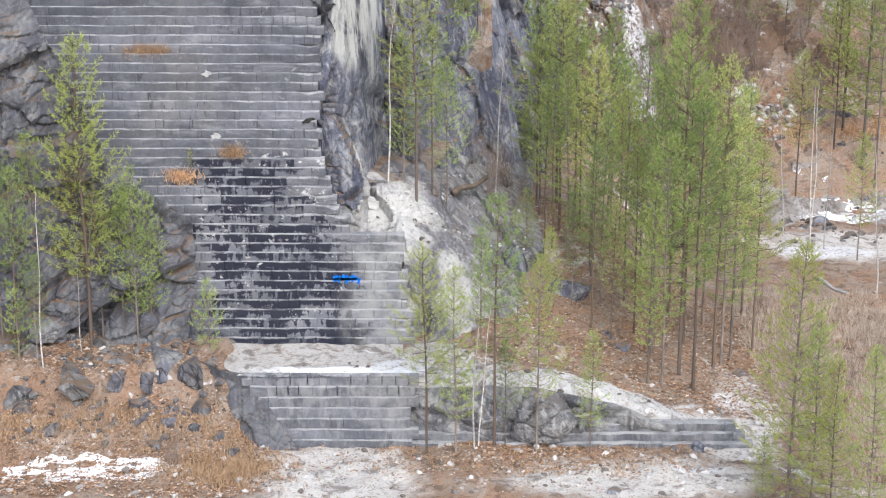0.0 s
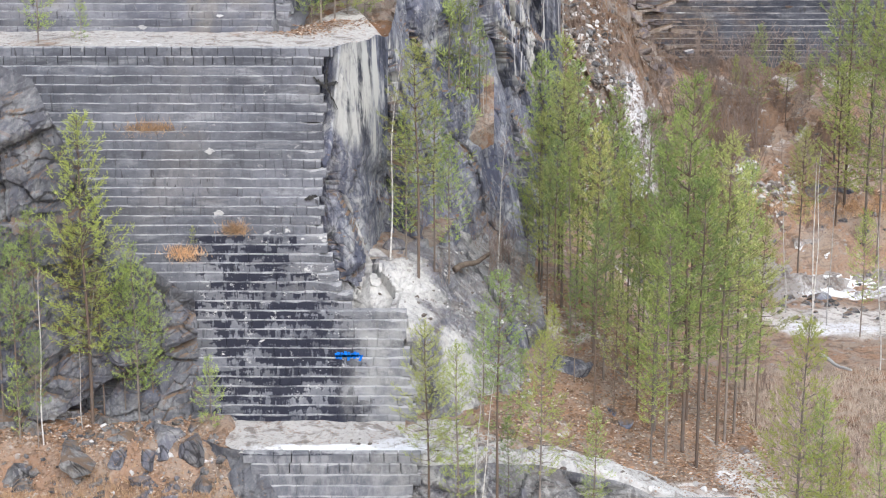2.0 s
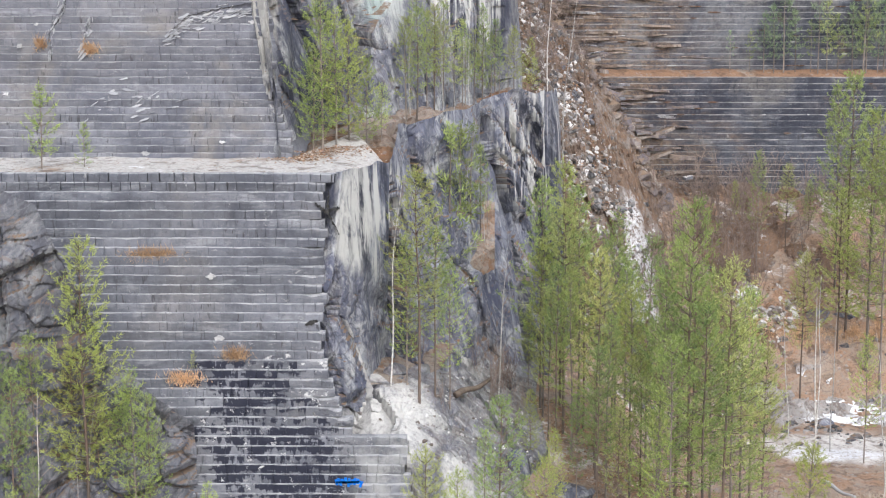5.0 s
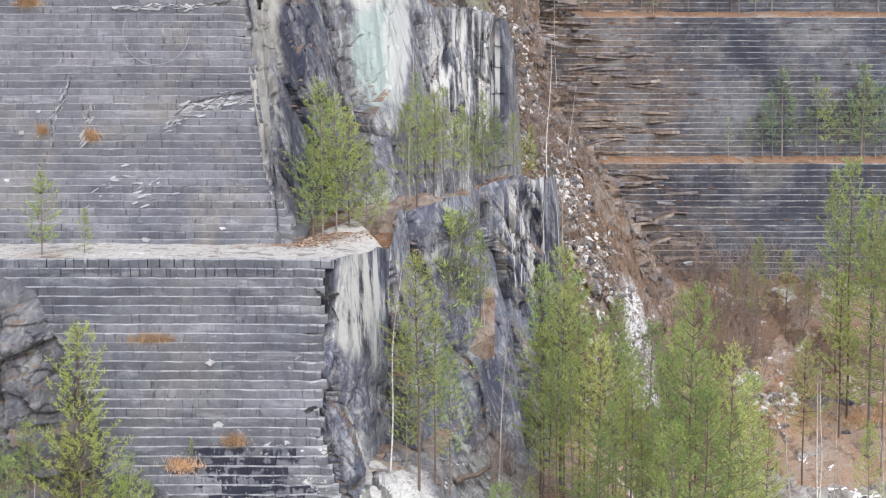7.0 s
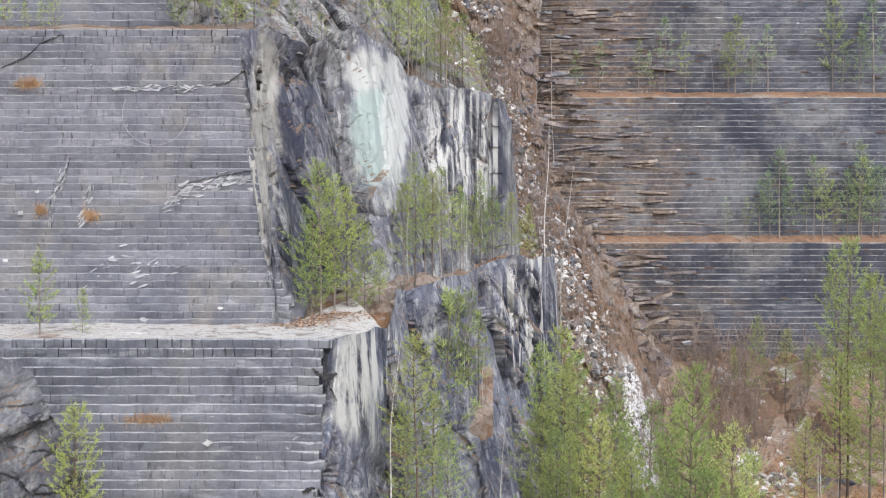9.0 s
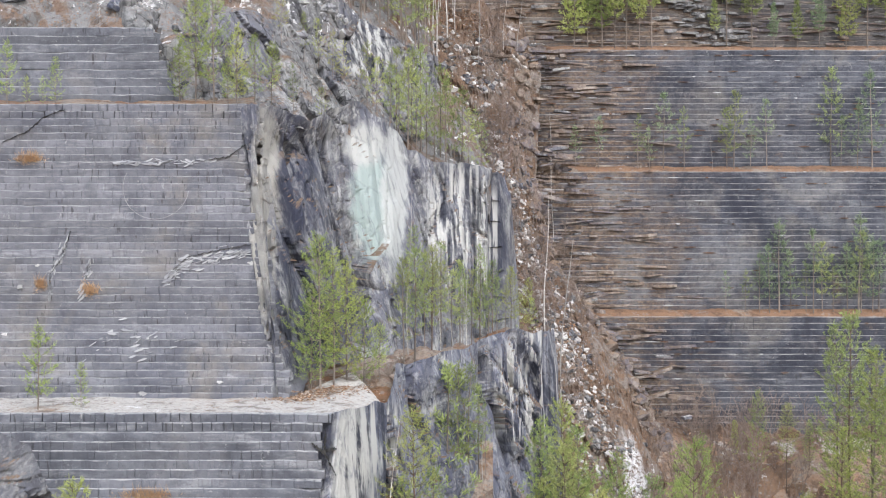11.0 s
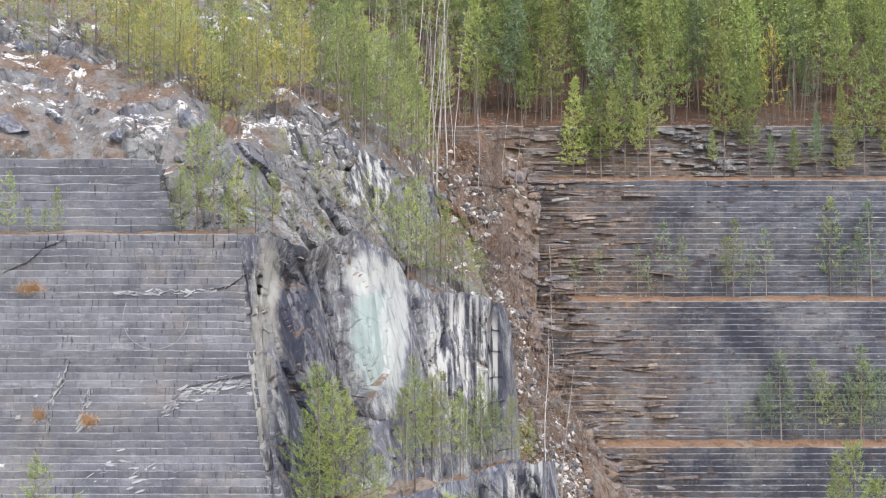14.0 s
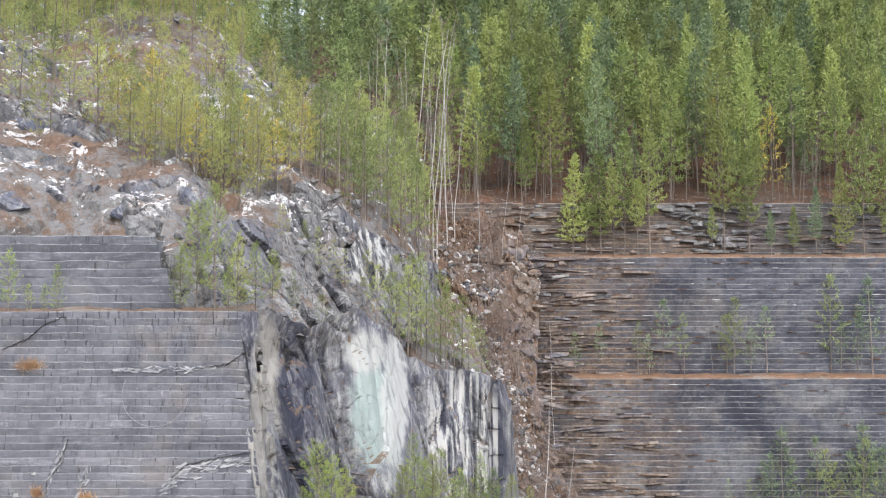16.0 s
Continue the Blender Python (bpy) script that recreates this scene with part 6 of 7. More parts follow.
for i, (x, y, z, r, f) in enumerate([(-2.44, 54.20, 6.19, 0.50, 0.80), (-2.65, 53.90, 5.92, 0.45, 0.80), (-2.22, 54.80, 6.19, 0.60, 0.70), (-2.91, 54.00, 6.18, 0.50, 0.90), (-1.77, 55.60, 6.07, 0.60, 0.60), (-2.31, 53.80, 5.85, 0.40, 0.70), (-0.92, 56.50, 6.01, 0.70, 0.50)]):
    boulder(x, y, z, r, f, 290 + i, RUBBLE, "dusty grey stone wedged at the edge of the saddle")

# loose stones and chips over the floor, as one layer
rng = random.Random(5)
chips = [rock_mesh("chip", 300 + i, 1.0, 0.6, ROCK, cuts=1) for i in range(4)]


def scatter_stones(name, label, count, place, small, large, material, steep=6.0):
    vs, fs, count_v = [], [], 0
    for _ in range(count):
        x, y, z = place()
        z = settle(x, y, z, steep)
        data = rng.choice(chips).data
        s = small + (large - small) * rng.random() ** 3
        a = rng.uniform(0, 6.28)
        c, k = math.cos(a) * s, math.sin(a) * s
        vs += [(v.co.x * c - v.co.y * k + x, v.co.x * k + v.co.y * c + y, v.co.z * s + z + 0.1 * s) for v in data.vertices]
        fs += [tuple(count_v + i for i in p.vertices) for p in data.polygons]
        count_v += len(data.vertices)
    return tagged(mesh(name, vs, fs, material), label, "stones", kind="stuff")


scatter_stones("bank_stones", "broken grey stones sunk in the leaves of the left bank", 420, lambda: (rng.uniform(-13.5, -6.2), rng.uniform(45.9, 50.3), 1.5), 0.03, 0.22, ROCK)
scatter_stones("loose_stones", "scattered grey and pale stones on the quarry floor", 900, lambda: (rng.uniform(-13, 10), rng.uniform(43, 50.5), 1.0), 0.025, 0.16, CHIPS)
def in_gully(spread=1.0):
    """A spot on the run of stones down the middle of the gully."""
    z = rng.choice((9, 13, 15.5, 20, 22.5, 24, 29)) + rng.gauss(0, 1.1)
    x = float(np.interp(z, [4, 8.4, 15, 18.5, 22.7, 28, 33], [7.4, 6.9, 5.6, 4.4, 3.3, 2.2, 0.9])) + rng.gauss(0, spread)
    return x, float(np.interp(z, [4, 8.4, 15, 18.5, 22.7, 28, 33], [76, 79, 82, 85, 88, 90.5, 95])) + rng.gauss(0, 0.9), z


scatter_stones("gully_stones", "tumbled grey stones in the leafy gully", 1500, lambda: in_gully(1.9), 0.06, 0.34, ROCK, 10)
scatter_stones("saddle_stones", "broken pale stones on the dusty saddle", 420, lambda: (rng.uniform(-3, 3.2), rng.uniform(51, 59), 5), 0.03, 0.13, CHIPS, 8)
scatter_stones("gully_rubble", "runs of pale broken marble down the gully", 3000, lambda: in_gully(1.4), 0.05, 0.24, CHIPS, 10)
scatter_stones("pale_stones", "heap of pale broken marble on the far floor", 420, lambda: (rng.gauss(15.9, 0.9), rng.gauss(82.3, 0.8), 4), 0.06, 0.3, CHIPS, 10)
scatter_stones("slope_stones", "broken stones over the rocky slope", 500, lambda: (lambda y: (rng.uniform(-0.27 * y, -0.05 * y), y, 26 + (y - 62) * 0.45))(rng.uniform(62, 92)), 0.06, 0.35, CLIFF_TOP, 10)
scatter_stones("scree_stones", "grey stones on the brown scree below the far faces", 700, lambda: (rng.uniform(5, 25), rng.uniform(71, 90), 3), 0.05, 0.3, ROCK, 10)
scatter_stones("border_rubble", "brown and grey broken rock along the edge of the gully", 900, lambda: (lambda q: (q[0] - 0.5, border(1, q[1]) - rng.uniform(0.2, 1.2), q[1]))(by_border(9, 32)), 0.06, 0.5, SLAB, 10)
for ob in chips:
    bpy.data.objects.remove(ob)


def snow_patch(name, x, y, z, rx, ry, seed, label, thick=0.05):
    """Old snow lying thin over the ground, frayed at its rim, with bare spots."""
    verts, faces, index = [], [], {}
    n = 70
    off = Vector((seed * 3.7, seed * 1.3, 0))

    def inside(i, j):
        u, v = 2 * i / n - 1, 2 * j / n - 1
        q = Vector((u * rx, v * ry, 0))
        return u * u + v * v + 0.45 * noise.fractal(q * 0.9 + off, 0.6, 2, 5) < 0.75 and noise.fractal(Vector((q.x * 0.8, q.y * 3.5, 3)) + off, 0.6, 2, 5) < 0.2
    for i in range(n):
        for j in range(n):
            if inside(i + 0.5, j + 0.5):
                quad = []
                for a, b in ((i, j), (i + 1, j), (i + 1, j + 1), (i, j + 1)):
                    if (a, b) not in index:
                        px, py = x + (2 * a / n - 1) * rx, y + (2 * b / n - 1) * ry
                        core = all(inside(a + da, b + db) for da in (-0.5, 0.5) for db in (-0.5, 0.5))
                        index[(a, b)] = len(verts)
                        verts.append((px, py, settle(px, py, z, 4) + (thick * (1 + 0.5 * noise.noise(Vector((px * 2, py * 2, 0)))) if core else -0.02)))
                    quad.append(index[(a, b)])
                faces.append(tuple(quad))
    ob = mesh(name, verts, faces, SNOW, smooth=True)
    return tagged(ob, label, "snow", "patches of old snow")


snow_patch("snow_patch", *(-9.75, 44.95, -0.15), 3.1, 0.75, 1, "patch of old white snow lying over dead grass", 0.025)
snow_patch("snow_patch", *(-3.1, 47.9, 2.1), 3.0, 0.42, 6, "strip of trampled snow along the edge of the ledge", 0.015)
snow_patch("snow_patch", *(18.74, 76.00, 0.03), 3.2, 1.4, 3, "sheet of old snow on the far quarry floor")
snow_patch("snow_patch", *(16.35, 84.00, 3.52), 0.9, 0.8, 4, "patch of old snow on the far scree")


def shrub(height, seed, material, stems=9):
    """A leafless shrub: thin stems that fork into twigs."""
    rng = random.Random(seed)
    v, f = [], []
    for _ in range(stems):
        a, lean = rng.uniform(0, 6.28), rng.uniform(0.05, 0.5)
        go = Vector((math.cos(a) * lean, math.sin(a) * lean, 1)).normalized()
        h = height * rng.uniform(0.6, 1.0)
        p = Vector((rng.gauss(0, 0.07), rng.gauss(0, 0.07), -0.05)) * height
        tip = p + go * h
        limb(v, f, [p, p.lerp(tip, 0.5) + Vector((rng.gauss(0, 0.04), rng.gauss(0, 0.04), 0)) * h, tip], [0.012, 0.009, 0.004], 3)
        for _ in range(9):
            q = p.lerp(tip, rng.uniform(0.25, 0.95))
            e = q + (go + Vector((rng.gauss(0, 0.6), rng.gauss(0, 0.6), rng.gauss(0.1, 0.3)))).normalized() * h * rng.uniform(0.15, 0.35)
            limb(v, f, [q, e], [0.007, 0.003], 3)
            for _ in range(2):
                g = q.lerp(e, rng.uniform(0.4, 1))
                rng.random() < 0.55 and limb(v, f, [g, g + Vector((rng.gauss(0, 1), rng.gauss(0, 1), rng.gauss(0.5, 0.6))).normalized() * h * 0.12], [0.005, 0.003], 3)
    return tagged(mesh("shrub", v, f, material), "", "shrub")


shrubs = Stand([(shrub(2.2, 400 + i, TWIG, n), 2.2) for i, n in enumerate((6, 9, 5))])
rng = random.Random(8)


def bushes(count, place, low, high, group, label):
    for _ in range(count):
        x, y, z = place()
        shrubs.set(x, y, settle(x, y, z, 8), rng.uniform(low, high), None, group, label)


bushes(75, lambda: (rng.uniform(7, 24), rng.uniform(82, 89.5), 5), 1.6, 3.6, "leafless shrubs below the far faces", "grey-brown leafless shrub on the scree")
bushes(65, lambda: (lambda v: (rng.uniform(3 - 3 * v, 11 - 8 * v), 76 + 19 * v + rng.uniform(0, 2), 7 + 24 * v))(rng.random()), 1.2, 3.2, "leafless shrubs in the gully", "leafless brown shrub among fallen leaves")
bushes(45, lambda: (rng.uniform(6, 14), rng.uniform(76, 89), 6), 0.8, 2.4, "leafless shrubs at the foot of the gully", "low brown leafless shrub in the scree")
bushes(22, lambda: (rng.uniform(11.5, 17), rng.uniform(46, 60), 0), 0.9, 1.9, "leafless shrubs in the meadow", "pale brown leafless shrub in dry grass")
bushes(12, lambda: (rng.uniform(-1.5, 3.5), rng.uniform(55, 62), 5), 1.0, 2.0, "leafless shrubs by the cliff", "thin leafless shrub at the foot of the cliff")
bushes(3, lambda: (-7.66, 45.00, -0.01), 0.7, 1.0, "leafless shrubs by the snow", "small leafless shrub beside old snow")


def grass(name, count, place, high, label, material=None):
    """Dead grass, blade by blade, in one layer."""
    vs, fs = [], []
    for _ in range(count):
        x, y, z = place()
        z = settle(x, y, z, 4)
        for _ in range(6):
            a, b = rng.uniform(0, 6.28), rng.uniform(0.2, 0.9)
            h = high * rng.uniform(0.5, 1.1)
            bx, by = x + rng.gauss(0, 0.07), y + rng.gauss(0, 0.07)
            n = len(vs)
            w = 0.012
            vs += [(bx - w * math.sin(a), by + w * math.cos(a), z - 0.02), (bx + w * math.sin(a), by - w * math.cos(a), z - 0.02), (bx + math.cos(a) * b * h, by + math.sin(a) * b * h, z + h * 0.9)]
            fs.append((n, n + 1, n + 2))
    return tagged(mesh(name, vs, fs, material or GRASS), label, "grass", kind="stuff")


grass("dry_grass", 5200, lambda: (rng.uniform(10.8, 17), rng.uniform(42, 63), 0), 0.26, "tall dry brown grass of the meadow", STRAW)
grass("grass_tussocks", 700, lambda: (rng.gauss(-6.2, 0.8), rng.gauss(45.0, 0.5), 0.3), 0.25, "orange-brown dead grass and weeds")
grass("bank_weeds", 1100, lambda: (rng.uniform(-13, -5.5), rng.gauss(46.7, 0.4), 0.6), 0.16, "brown dead weeds below the left bank")
grass("floor_weeds", 260, lambda: (rng.uniform(-2, 8), rng.uniform(44.8, 47), 0.1), 0.16, "low dead weeds on the quarry floor")
grass("orange_grass", 1500, lambda: (rng.uniform(15, 24), rng.gauss(81.2, 0.35), 3), 0.3, "strip of orange dead grass on the far floor")


def log(name, a, b, r0, r1, material, label):
    """A fallen trunk between two points, slightly bent, with a broken end."""
    a, b = Vector(a), Vector(b)
    v, f = [], []
    pts = [a.lerp(b, i / 6) + Vector((0, 0, 0.06 * math.sin(i * 1.3))) for i in range(7)]
    limb(v, f, pts, [r0 + (r1 - r0) * i / 6 for i in range(7)], 8)
    f += [tuple(range(7, -1, -1)), tuple(range(len(v) - 8, len(v)))]
    return tagged(mesh(name, v, f, material, smooth=True), label, "log")


log("fallen_log", (0.42, 56.40, 5.59), (1.67, 58.00, 5.75), 0.12, 0.07, WOOD, "dark fallen trunk leaning on the saddle")
log("fallen_log", (14.78, 63.60, 0.50), (15.61, 61.60, 0.40), 0.09, 0.05, LIME, "fallen trunk covered with snow in the meadow")
log("fallen_log", (1.65, 91.50, 29.50), (4.18, 92.50, 29.42), 0.14, 0.08, WOOD, "fallen trunk across the head of the gully")
log("fallen_log", (3.86, 92.40, 29.48), (4.71, 92.40, 28.72), 0.10, 0.05, BIRCH, "pale broken trunk at the head of the gully")


# fallen leaves, each a bent scrap, in one layer
def leaves(name, count, place, label, size=0.07):
    vs, fs = [], []
    for _ in range(count):
        x, y, z = place()
        z = settle(x, y, z, 4) + rng.uniform(0.0, 0.03)
        a, s = rng.uniform(0, 6.28), size * rng.uniform(0.6, 1.5)
        c, k = math.cos(a) * s, math.sin(a) * s
        n = len(vs)
        vs += [(x - c, y - k, z), (x + k * 0.5, y - c * 0.5, z + rng.uniform(0, 0.5) * s), (x + c, y + k, z + rng.uniform(0, 0.4) * s), (x - k * 0.5, y + c * 0.5, z + rng.uniform(0.1, 0.8) * s)]
        fs.append((n, n + 1, n + 2, n + 3))
    return tagged(mesh(name, vs, fs, LEAF), label, "fallen leaves", kind="stuff")


leaves("fallen_leaves", 17000, lambda: (rng.uniform(-14, -5) + rng.gauss(0, 0.6), rng.uniform(43.2, 51.5), 1.0), "brown and orange fallen leaves on the left bank", 0.05)
leaves("fallen_leaves", 2200, lambda: (lambda u: (-5.2 + 2.2 * u + rng.gauss(0, 0.5), 57.0 + 2.2 * u + rng.gauss(0, 0.6), 13.8))(rng.random()), "orange needles and leaves at the corner of the bench", 0.045)
leaves("fallen_leaves", 2600, lambda: (rng.gauss(2.5, 2.6), min(46.9, rng.gauss(46.0, 0.7)), 0.1), "fallen leaves below the bank", 0.05)
leaves("fallen_leaves", 15000, lambda: (rng.uniform(1, 11), rng.uniform(49.3, 62), 2), "rusty needles and leaves under the pines", 0.055)
leaves("fallen_leaves", 9000, lambda: (lambda v: (rng.uniform(2 - 3 * v, 11 - 9 * v), 75 + 20 * v + rng.uniform(0, 3), 6 + 25 * v))(rng.random()), "dead leaves over the gully", 0.09)
leaves("fallen_leaves", 9000, lambda: (rng.uniform(5, 25), rng.uniform(80.5, 90), 5), "dead leaves on the far scree", 0.1)



# drifts of leaves and scraps of snow caught on the steps of the far faces
def drifts(name, count, material, label, west, low=0.15, high=0.9):
    vs, fs = [], []
    decks = ((90.0, 6.5, 15.15, 26), (92.0, 15.1, 23.1, 25), (94.6, 23.1, 30.15, 23), (96.8, 30.1, 33.6, 13))
    for _ in range(count):
        y0, z0, top, rows = rng.choice(decks)
        i = rng.randrange(rows)
        x = 2 + 26 * rng.random() ** west
        z, y = z0 + (i + 1) * (top - z0) / rows, y0 + i * 0.03
        long, tall = rng.uniform(low, high), rng.uniform(0.012, 0.05)
        n, base = 6, len(vs)
        for k in range(n + 1):
            f = k / n
            h = tall * math.sin(math.pi * min(0.97, max(0.03, f))) * rng.uniform(0.6, 1.2)
            px = x + long * (f - 0.5)
            vs += [(px, y - 0.05 - 0.6 * h, z - 0.02 - h * 0.8), (px, y - 0.03, z + h * 0.6), (px, y + 0.2, z + h)]
        for k in range(n):
            a = base + 3 * k
            fs += [(a, a + 3, a + 4, a + 1), (a + 1, a + 4, a + 5, a + 2)]
    return tagged(mesh(name, vs, fs, material), label, "drift", kind="stuff")


drifts("leaf_drifts", 420, FOREST, "drifts of brown leaves caught on the far steps", 3.0, 0.15, 0.7)
drifts("snow_scraps", 240, LIME, "scraps of snow lying along the far steps", 3.2, 0.1, 0.7)


# small marks on the faces
def seam(name, pts, wide, y_of, material, label, proud=0.05):
    """A crooked crack or edge that runs over the face."""
    line = along(pts)
    v, n = [], 40
    for i in range(n + 1):
        q = line(i / n)
        w = wide * (0.35 + 0.65 * math.sin(math.pi * i / n)) * (1 + 0.5 * noise.noise(Vector((i * 0.7, wide * 50, 0))))
        x, z = q.x + 0.06 * noise.noise(Vector((i * 0.5, 1, 2))), q.z + 0.06 * noise.noise(Vector((i * 0.5, 5, 2)))
        y = y_of(z) - proud
        v += [(x - w * 0.35, y, z + w), (x + w * 0.35, y - 0.02, z - w), (x + w * 0.4, y + 0.15, z - w), (x - w * 0.4, y + 0.15, z + w)]
    f = []
    for i in range(n):
        a, b = 4 * i, 4 * i + 4
        f += [(a, a + 1, b + 1, b), (a + 1, a + 2, b + 2, b + 1), (a + 3, a, b, b + 3)]
    return tagged(mesh(name, v, f, material), label, "crack", "cracks in the sawn faces")


def on_2(z):
    return 57.3 + int((z - 13.6) / (10.3 / 40)) * 0.048


def on_1(z):
    return 50.25 + int((z - 2.05) / (11.48 / 40)) * 0.08


def chipped(name, pts, band, count, y_of, slant, label, seed):
    """A run of small broken facets along a line on the face."""
    r = random.Random(seed)
    line = along(pts)
    vs, fs = [], []
    for i in range(count):
        k = r.random()
        q = line(k)
        swell = 0.35 + 0.65 * math.sin(math.pi * k)
        x, z = q.x + r.gauss(0, 0.6 * band * swell), q.z + r.gauss(0, 0.5 * band * swell)
        long, high = r.uniform(0.05, 0.26), r.uniform(0.015, 0.06)
        lean = slant + r.gauss(0, 0.25)
        y, base, n = y_of(z), len(vs), 6
        ring = [(math.cos(t) * r.uniform(0.6, 1.1), math.sin(t) * r.uniform(0.6, 1.1)) for t in (0.2, 1.1, 2.3, 3.2, 4.2, 5.4)]
        out = r.uniform(0.005, 0.03)
        for deep in (-out, 0.12):
            for u, v in ring:
                u2, v2 = u * long, v * high
                vs.append((x + u2 * math.cos(lean) - v2 * math.sin(lean), y + deep + (0.03 * v if deep < 0 else 0), z + u2 * math.sin(lean) + v2 * math.cos(lean)))
        fs += [tuple(base + n - 1 - j for j in range(n))] + [(base + j, base + (j + 1) % n, base + n + (j + 1) % n, base + n + j) for j in range(n)]
    return tagged(mesh(name, vs, fs, CHIPPED), label, "scar", "scars on the upper face", "stuff")


chipped("scar", [(-9.55, 58.5, 17.61), (-8.96, 58.5, 18.2), (-8.18, 58.5, 18.45), (-6.7, 58.5, 18.68)], 0.27, 110, on_2, 0.35, "broad pale scar where slabs broke off the face", 1)
chipped("scar", [(-11.45, 58.60, 21.77), (-10.27, 58.60, 21.81), (-7.91, 58.60, 21.89)], 0.10, 60, on_2, 0.02, "pale chipped edge along a step of the face", 2)
chipped("scar", [(-12.98, 58.5, 19.26), (-13.23, 58.5, 18.39), (-13.62, 58.5, 17.81), (-13.53, 58.5, 17.03)], 0.16, 50, on_2, 1.15, "pale crooked crack running down the face", 3)
chipped("scar", [(-12.16, 58.5, 18.39), (-12.36, 58.5, 17.7), (-12.46, 58.5, 17.03)], 0.14, 24, on_2, 1.2, "thin pale crack running down the face", 4)
chipped("scar", [(-12.3, 58.5, 15.3), (-10.6, 58.5, 15.6), (-9.0, 58.5, 15.4)], 0.7, 26, on_2, 0.25, "scattered pale chips low on the face", 5)
seam("crack", [(-9.3, 58.5, 18.05), (-8.8, 58.50, 18.5), (-8.0, 58.50, 18.68), (-6.6, 58.50, 18.95)], 0.009, on_2, DARK, "dark edge above the scar on the face", 0.05)
seam("crack", [(-12.9, 58.50, 19.4), (-13.15, 58.50, 18.5), (-13.55, 58.50, 17.9), (-13.45, 58.50, 17.0)], 0.006, on_2, DARK, "dark crooked crack running down the face", 0.05)
seam("crack", [(-8.3, 58.6, 21.9), (-7.5, 58.6, 22.0), (-6.9, 58.7, 22.45)], 0.012, on_2, DARK, "dark notch at the corner of the upper face", 0.05)
seam("crack", [(-15.43, 58.80, 22.53), (-14.54, 58.80, 22.93), (-14.04, 58.80, 23.42), (-13.27, 58.90, 23.72)], 0.009, on_2, DARK, "dark crack near the top of the face", 0.05)
seam("crack", [(-4.11, 53.00, 12.63), (-3.77, 53.00, 12.34), (-3.32, 53.00, 12.47)], 0.05, on_1, DARK, "dark crack at the corner of the face", 0.06)
seam("crack", [(-3.67, 53.00, 13.01), (-3.71, 53.00, 12.34), (-3.33, 53.00, 11.65)], 0.05, on_1, DARK, "dark crack at the corner of the face", 0.06)
seam("crack", [(-4.36, 52.00, 8.87), (-3.97, 52.00, 8.98)], 0.05, on_1, DARK, "dark notch under a broken step", 0.06)
def tuft_on_wall(x, y, z, wide, label):
    vs, fs = [], []
    for _ in range(int(120 + 460 * wide)):
        px, pz = x + rng.gauss(0, wide * 0.4), z + rng.gauss(0, 0.1)
        a = rng.uniform(0, 6.28)
        h = rng.uniform(0.15, 0.42)
        n = len(vs)
        vs += [(px - 0.012, y, pz), (px + 0.012, y, pz), (px + 0.14 * math.cos(a), y - rng.uniform(0.02, 0.25), pz + h * rng.uniform(-0.4, 1.0))]
        fs.append((n, n + 1, n + 2))
    return tagged(mesh("grass_tuft", vs, fs, GRASS), label, "grass tuft", "tufts on the sawn faces", "stuff")


def on_face(z, y0, z0, top, rows, setback):
    return y0 + int((z - z0) / ((top - z0) / rows)) * setback


for x, z, w in ((-9.30, 10.96, 1.10), (-8.13, 7.19, 0.70), (-6.55, 7.91, 0.50)):
    tuft_on_wall(x, on_face(z, 50.25, 2.05, 13.53, 40, 0.08) - 0.01, z, w, "tuft of orange dead grass on a step of the face")
for x, z, w in ((-12.16, 17.31, 0.35), (-13.83, 17.51, 0.25), (-14.45, 21.90, 0.60)):
    tuft_on_wall(x, on_face(z, 57.3, 13.6, 23.9, 40, 0.048) - 0.01, z, w, "tuft of dead grass in a crack of the face")


def splash(x, z, rx, rz, y, seed):
    """A chipped white scar on the stone."""
    r = random.Random(seed)
    ring = [(x + rx * math.cos(a) * r.uniform(0.4, 1.1), y - 0.03, z + rz * math.sin(a) * r.uniform(0.4, 1.1)) for a in np.linspace(0, 2 * math.pi, 15)[:-1]]
    back = [(px, y + 0.06, pz) for px, _, pz in ring]
    n = len(ring)
    faces = [tuple(range(n))[::-1]] + [(i, (i + 1) % n, n + (i + 1) % n, n + i) for i in range(n)]
    return tagged(mesh("lime_scar", ring + back, faces, LIME), "white lime scar on the sawn marble face", "stain", "lime scars")


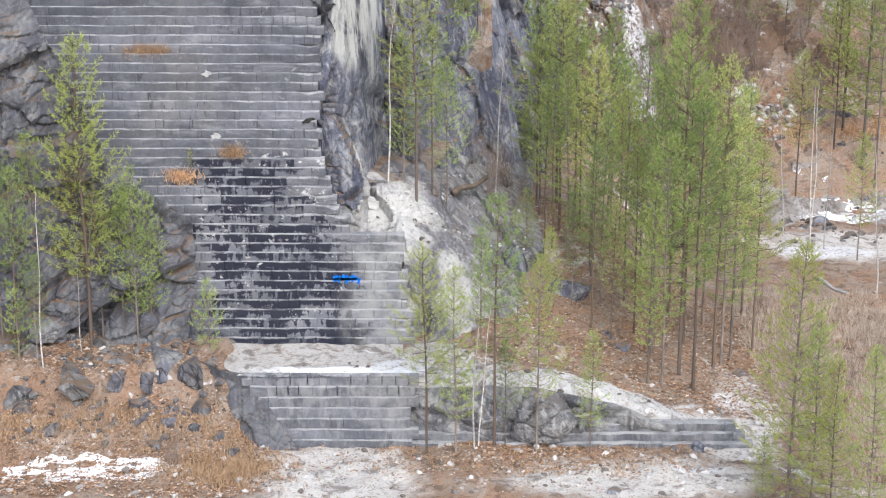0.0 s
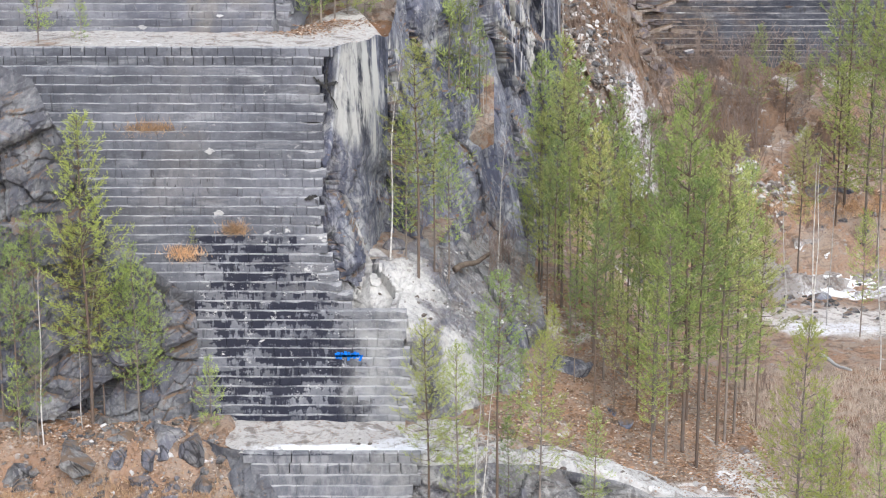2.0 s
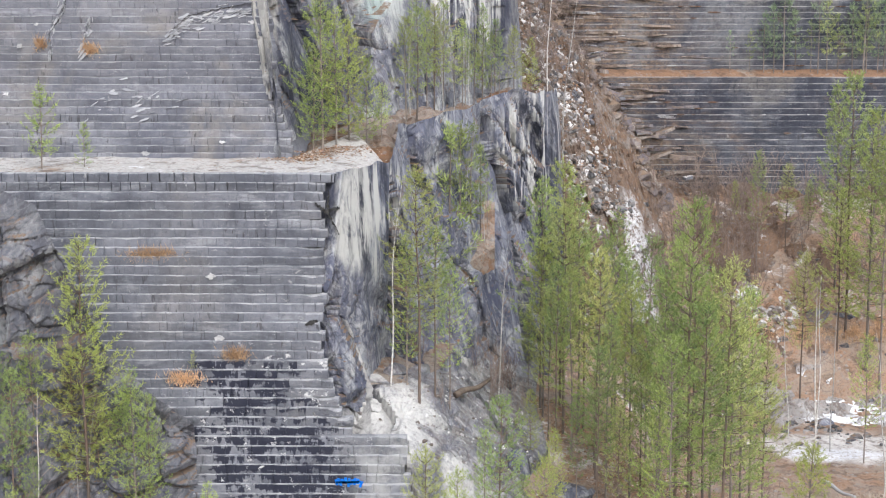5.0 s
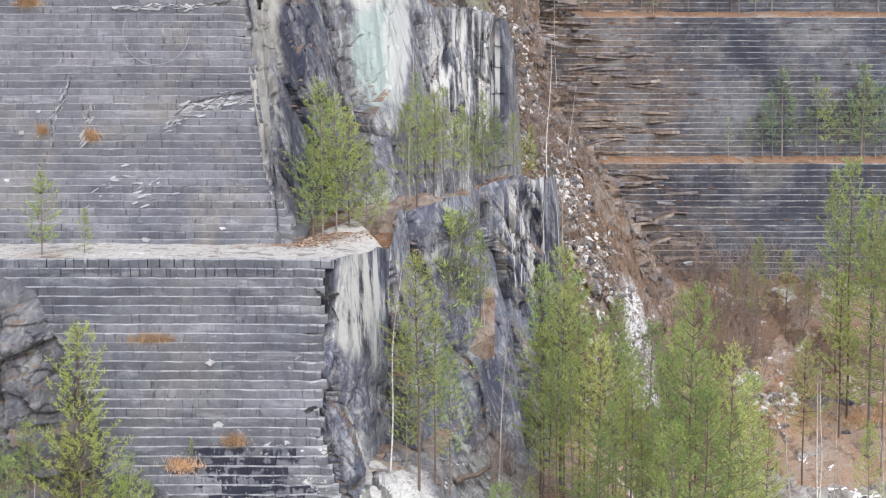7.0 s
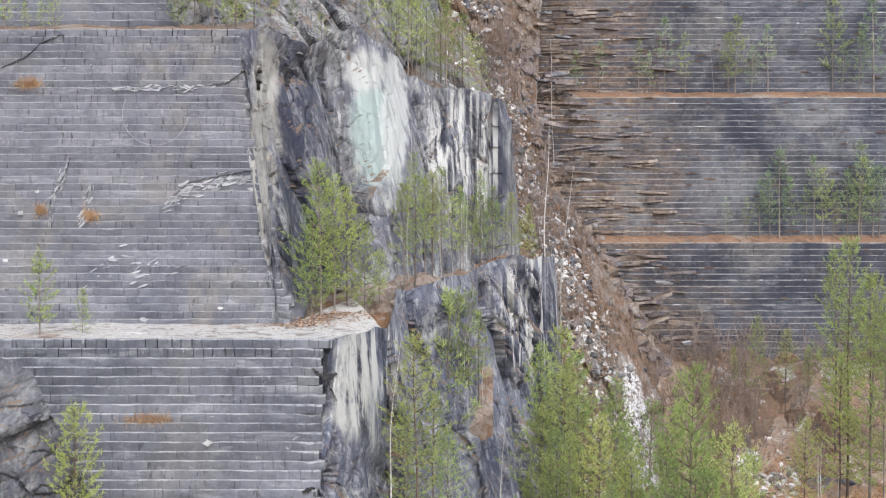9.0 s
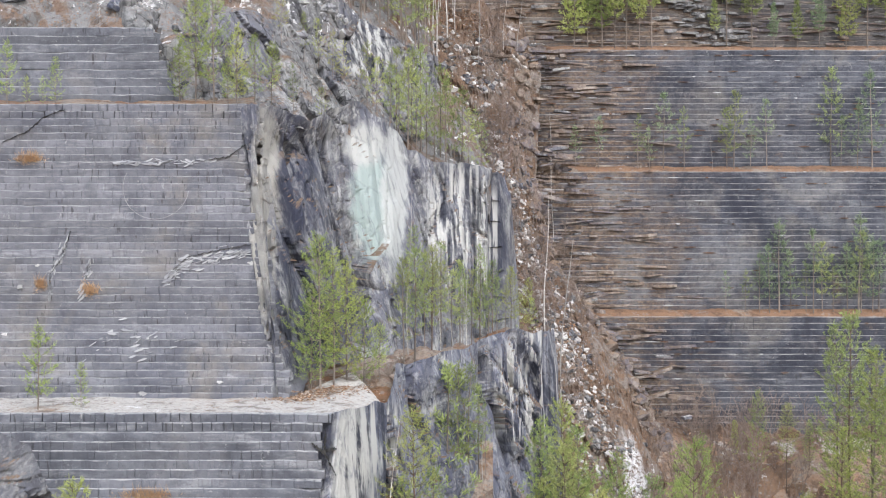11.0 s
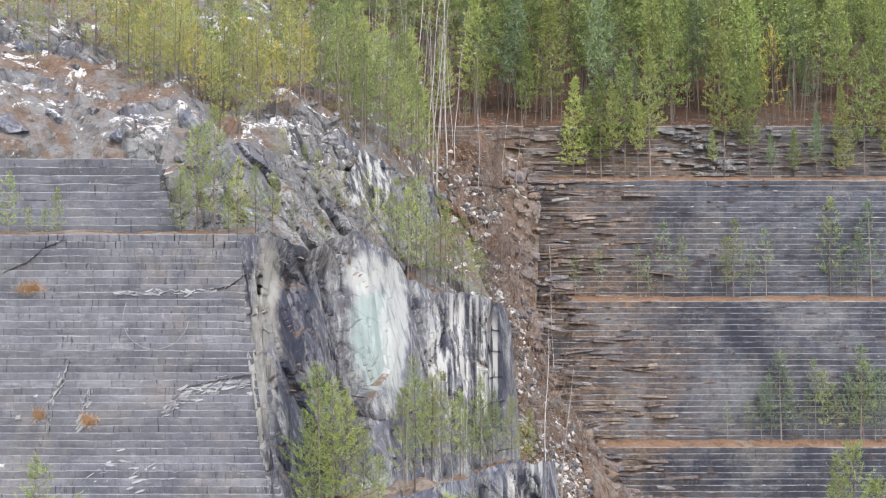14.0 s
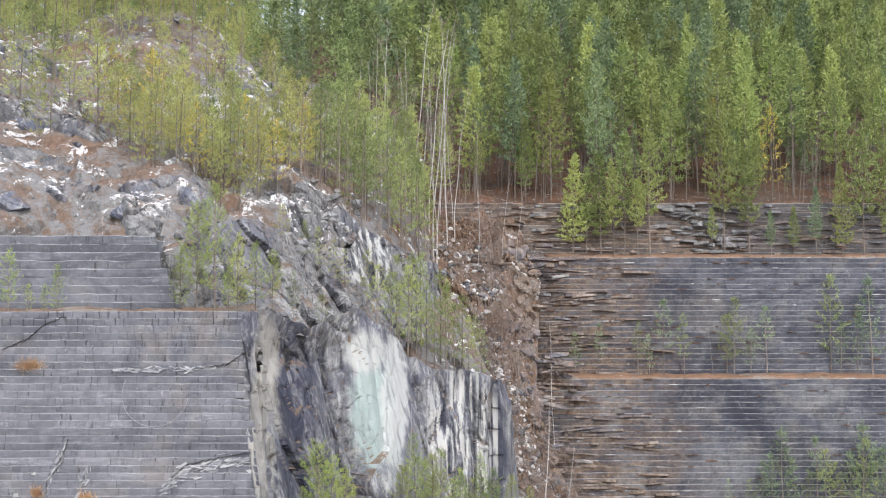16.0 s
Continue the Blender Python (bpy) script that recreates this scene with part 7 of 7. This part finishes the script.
for i, (x, z, w) in enumerate(((-7.38, 10.33, 0.17), (-7.08, 8.43, 0.20))):
    splash(x, z, w, w * 0.8, on_face(z, 50.25, 2.05, 13.53, 40, 0.08) - 0.02, 500 + i)
for i, (x, z, w) in enumerate(((-10.22, 13.83, 0.15), (-14.58, 17.45, 0.16), (-14.00, 18.20, 0.10), (-7.58, 14.22, 0.12), (-15.01, 15.85, 0.14), (-6.58, 18.29, 0.15))):
    splash(x, z, w, w * 0.6, on_face(z, 57.3, 13.6, 23.9, 40, 0.048) - 0.02, 520 + i)

# blue spray on two courses: strokes that cannot be read
rng = random.Random(3)
spray = thing("graffiti", "blue spray-painted scrawl on the grey stone step", "graffiti")
gx0, gz0 = -2.95, 4.12
for i in range(9):
    px = gx0 - 0.38 + 0.095 * i
    h = rng.uniform(0.14, 0.30)
    pz = gz0 + rng.uniform(-0.07, 0.06)
    yy = on_face(gz0, 50.25, 2.05, 13.53, 40, 0.08) - 0.09
    k = rng.uniform(-0.05, 0.05)
    v = [(px - 0.04 - k, yy, pz - h / 2), (px + 0.045 - k, yy, pz - h / 2), (px + 0.04 + k, yy, pz + h / 2), (px - 0.045 + k, yy, pz + h / 2)]
    v += [(a, b + 0.03, c) for a, b, c in v]
    mesh("paint_stroke", v, [(3, 2, 1, 0), (0, 1, 5, 4), (1, 2, 6, 5), (2, 3, 7, 6), (3, 0, 4, 7)], BLUE, spray)
mesh("paint_stroke", [(gx0 - 0.42, yy, gz0 - 0.035), (gx0 + 0.40, yy, gz0 - 0.02), (gx0 + 0.38, yy, gz0 + 0.05), (gx0 - 0.4, yy, gz0 + 0.04)], [(3, 2, 1, 0)], BLUE, spray)

# a faint white ring painted on the upper face
cx, cz = -9.98, 20.95
v, f = [], []
for i in range(65):
    a = math.pi * (0.86 + 1.1 * i / 64)
    for r in (1.143, 1.162):
        z = cz + 0.98 * r * math.sin(a)
        v.append((cx + r * math.cos(a), on_face(z, 57.3, 13.6, 23.9, 40, 0.048) - 0.05, z))
f = [(2 * i, 2 * i + 2, 2 * i + 3, 2 * i + 1) for i in range(64)]
tagged(mesh("painted_ring", v, f, CHALK), "faint broken white ring drawn on the upper marble face", "painted ring")
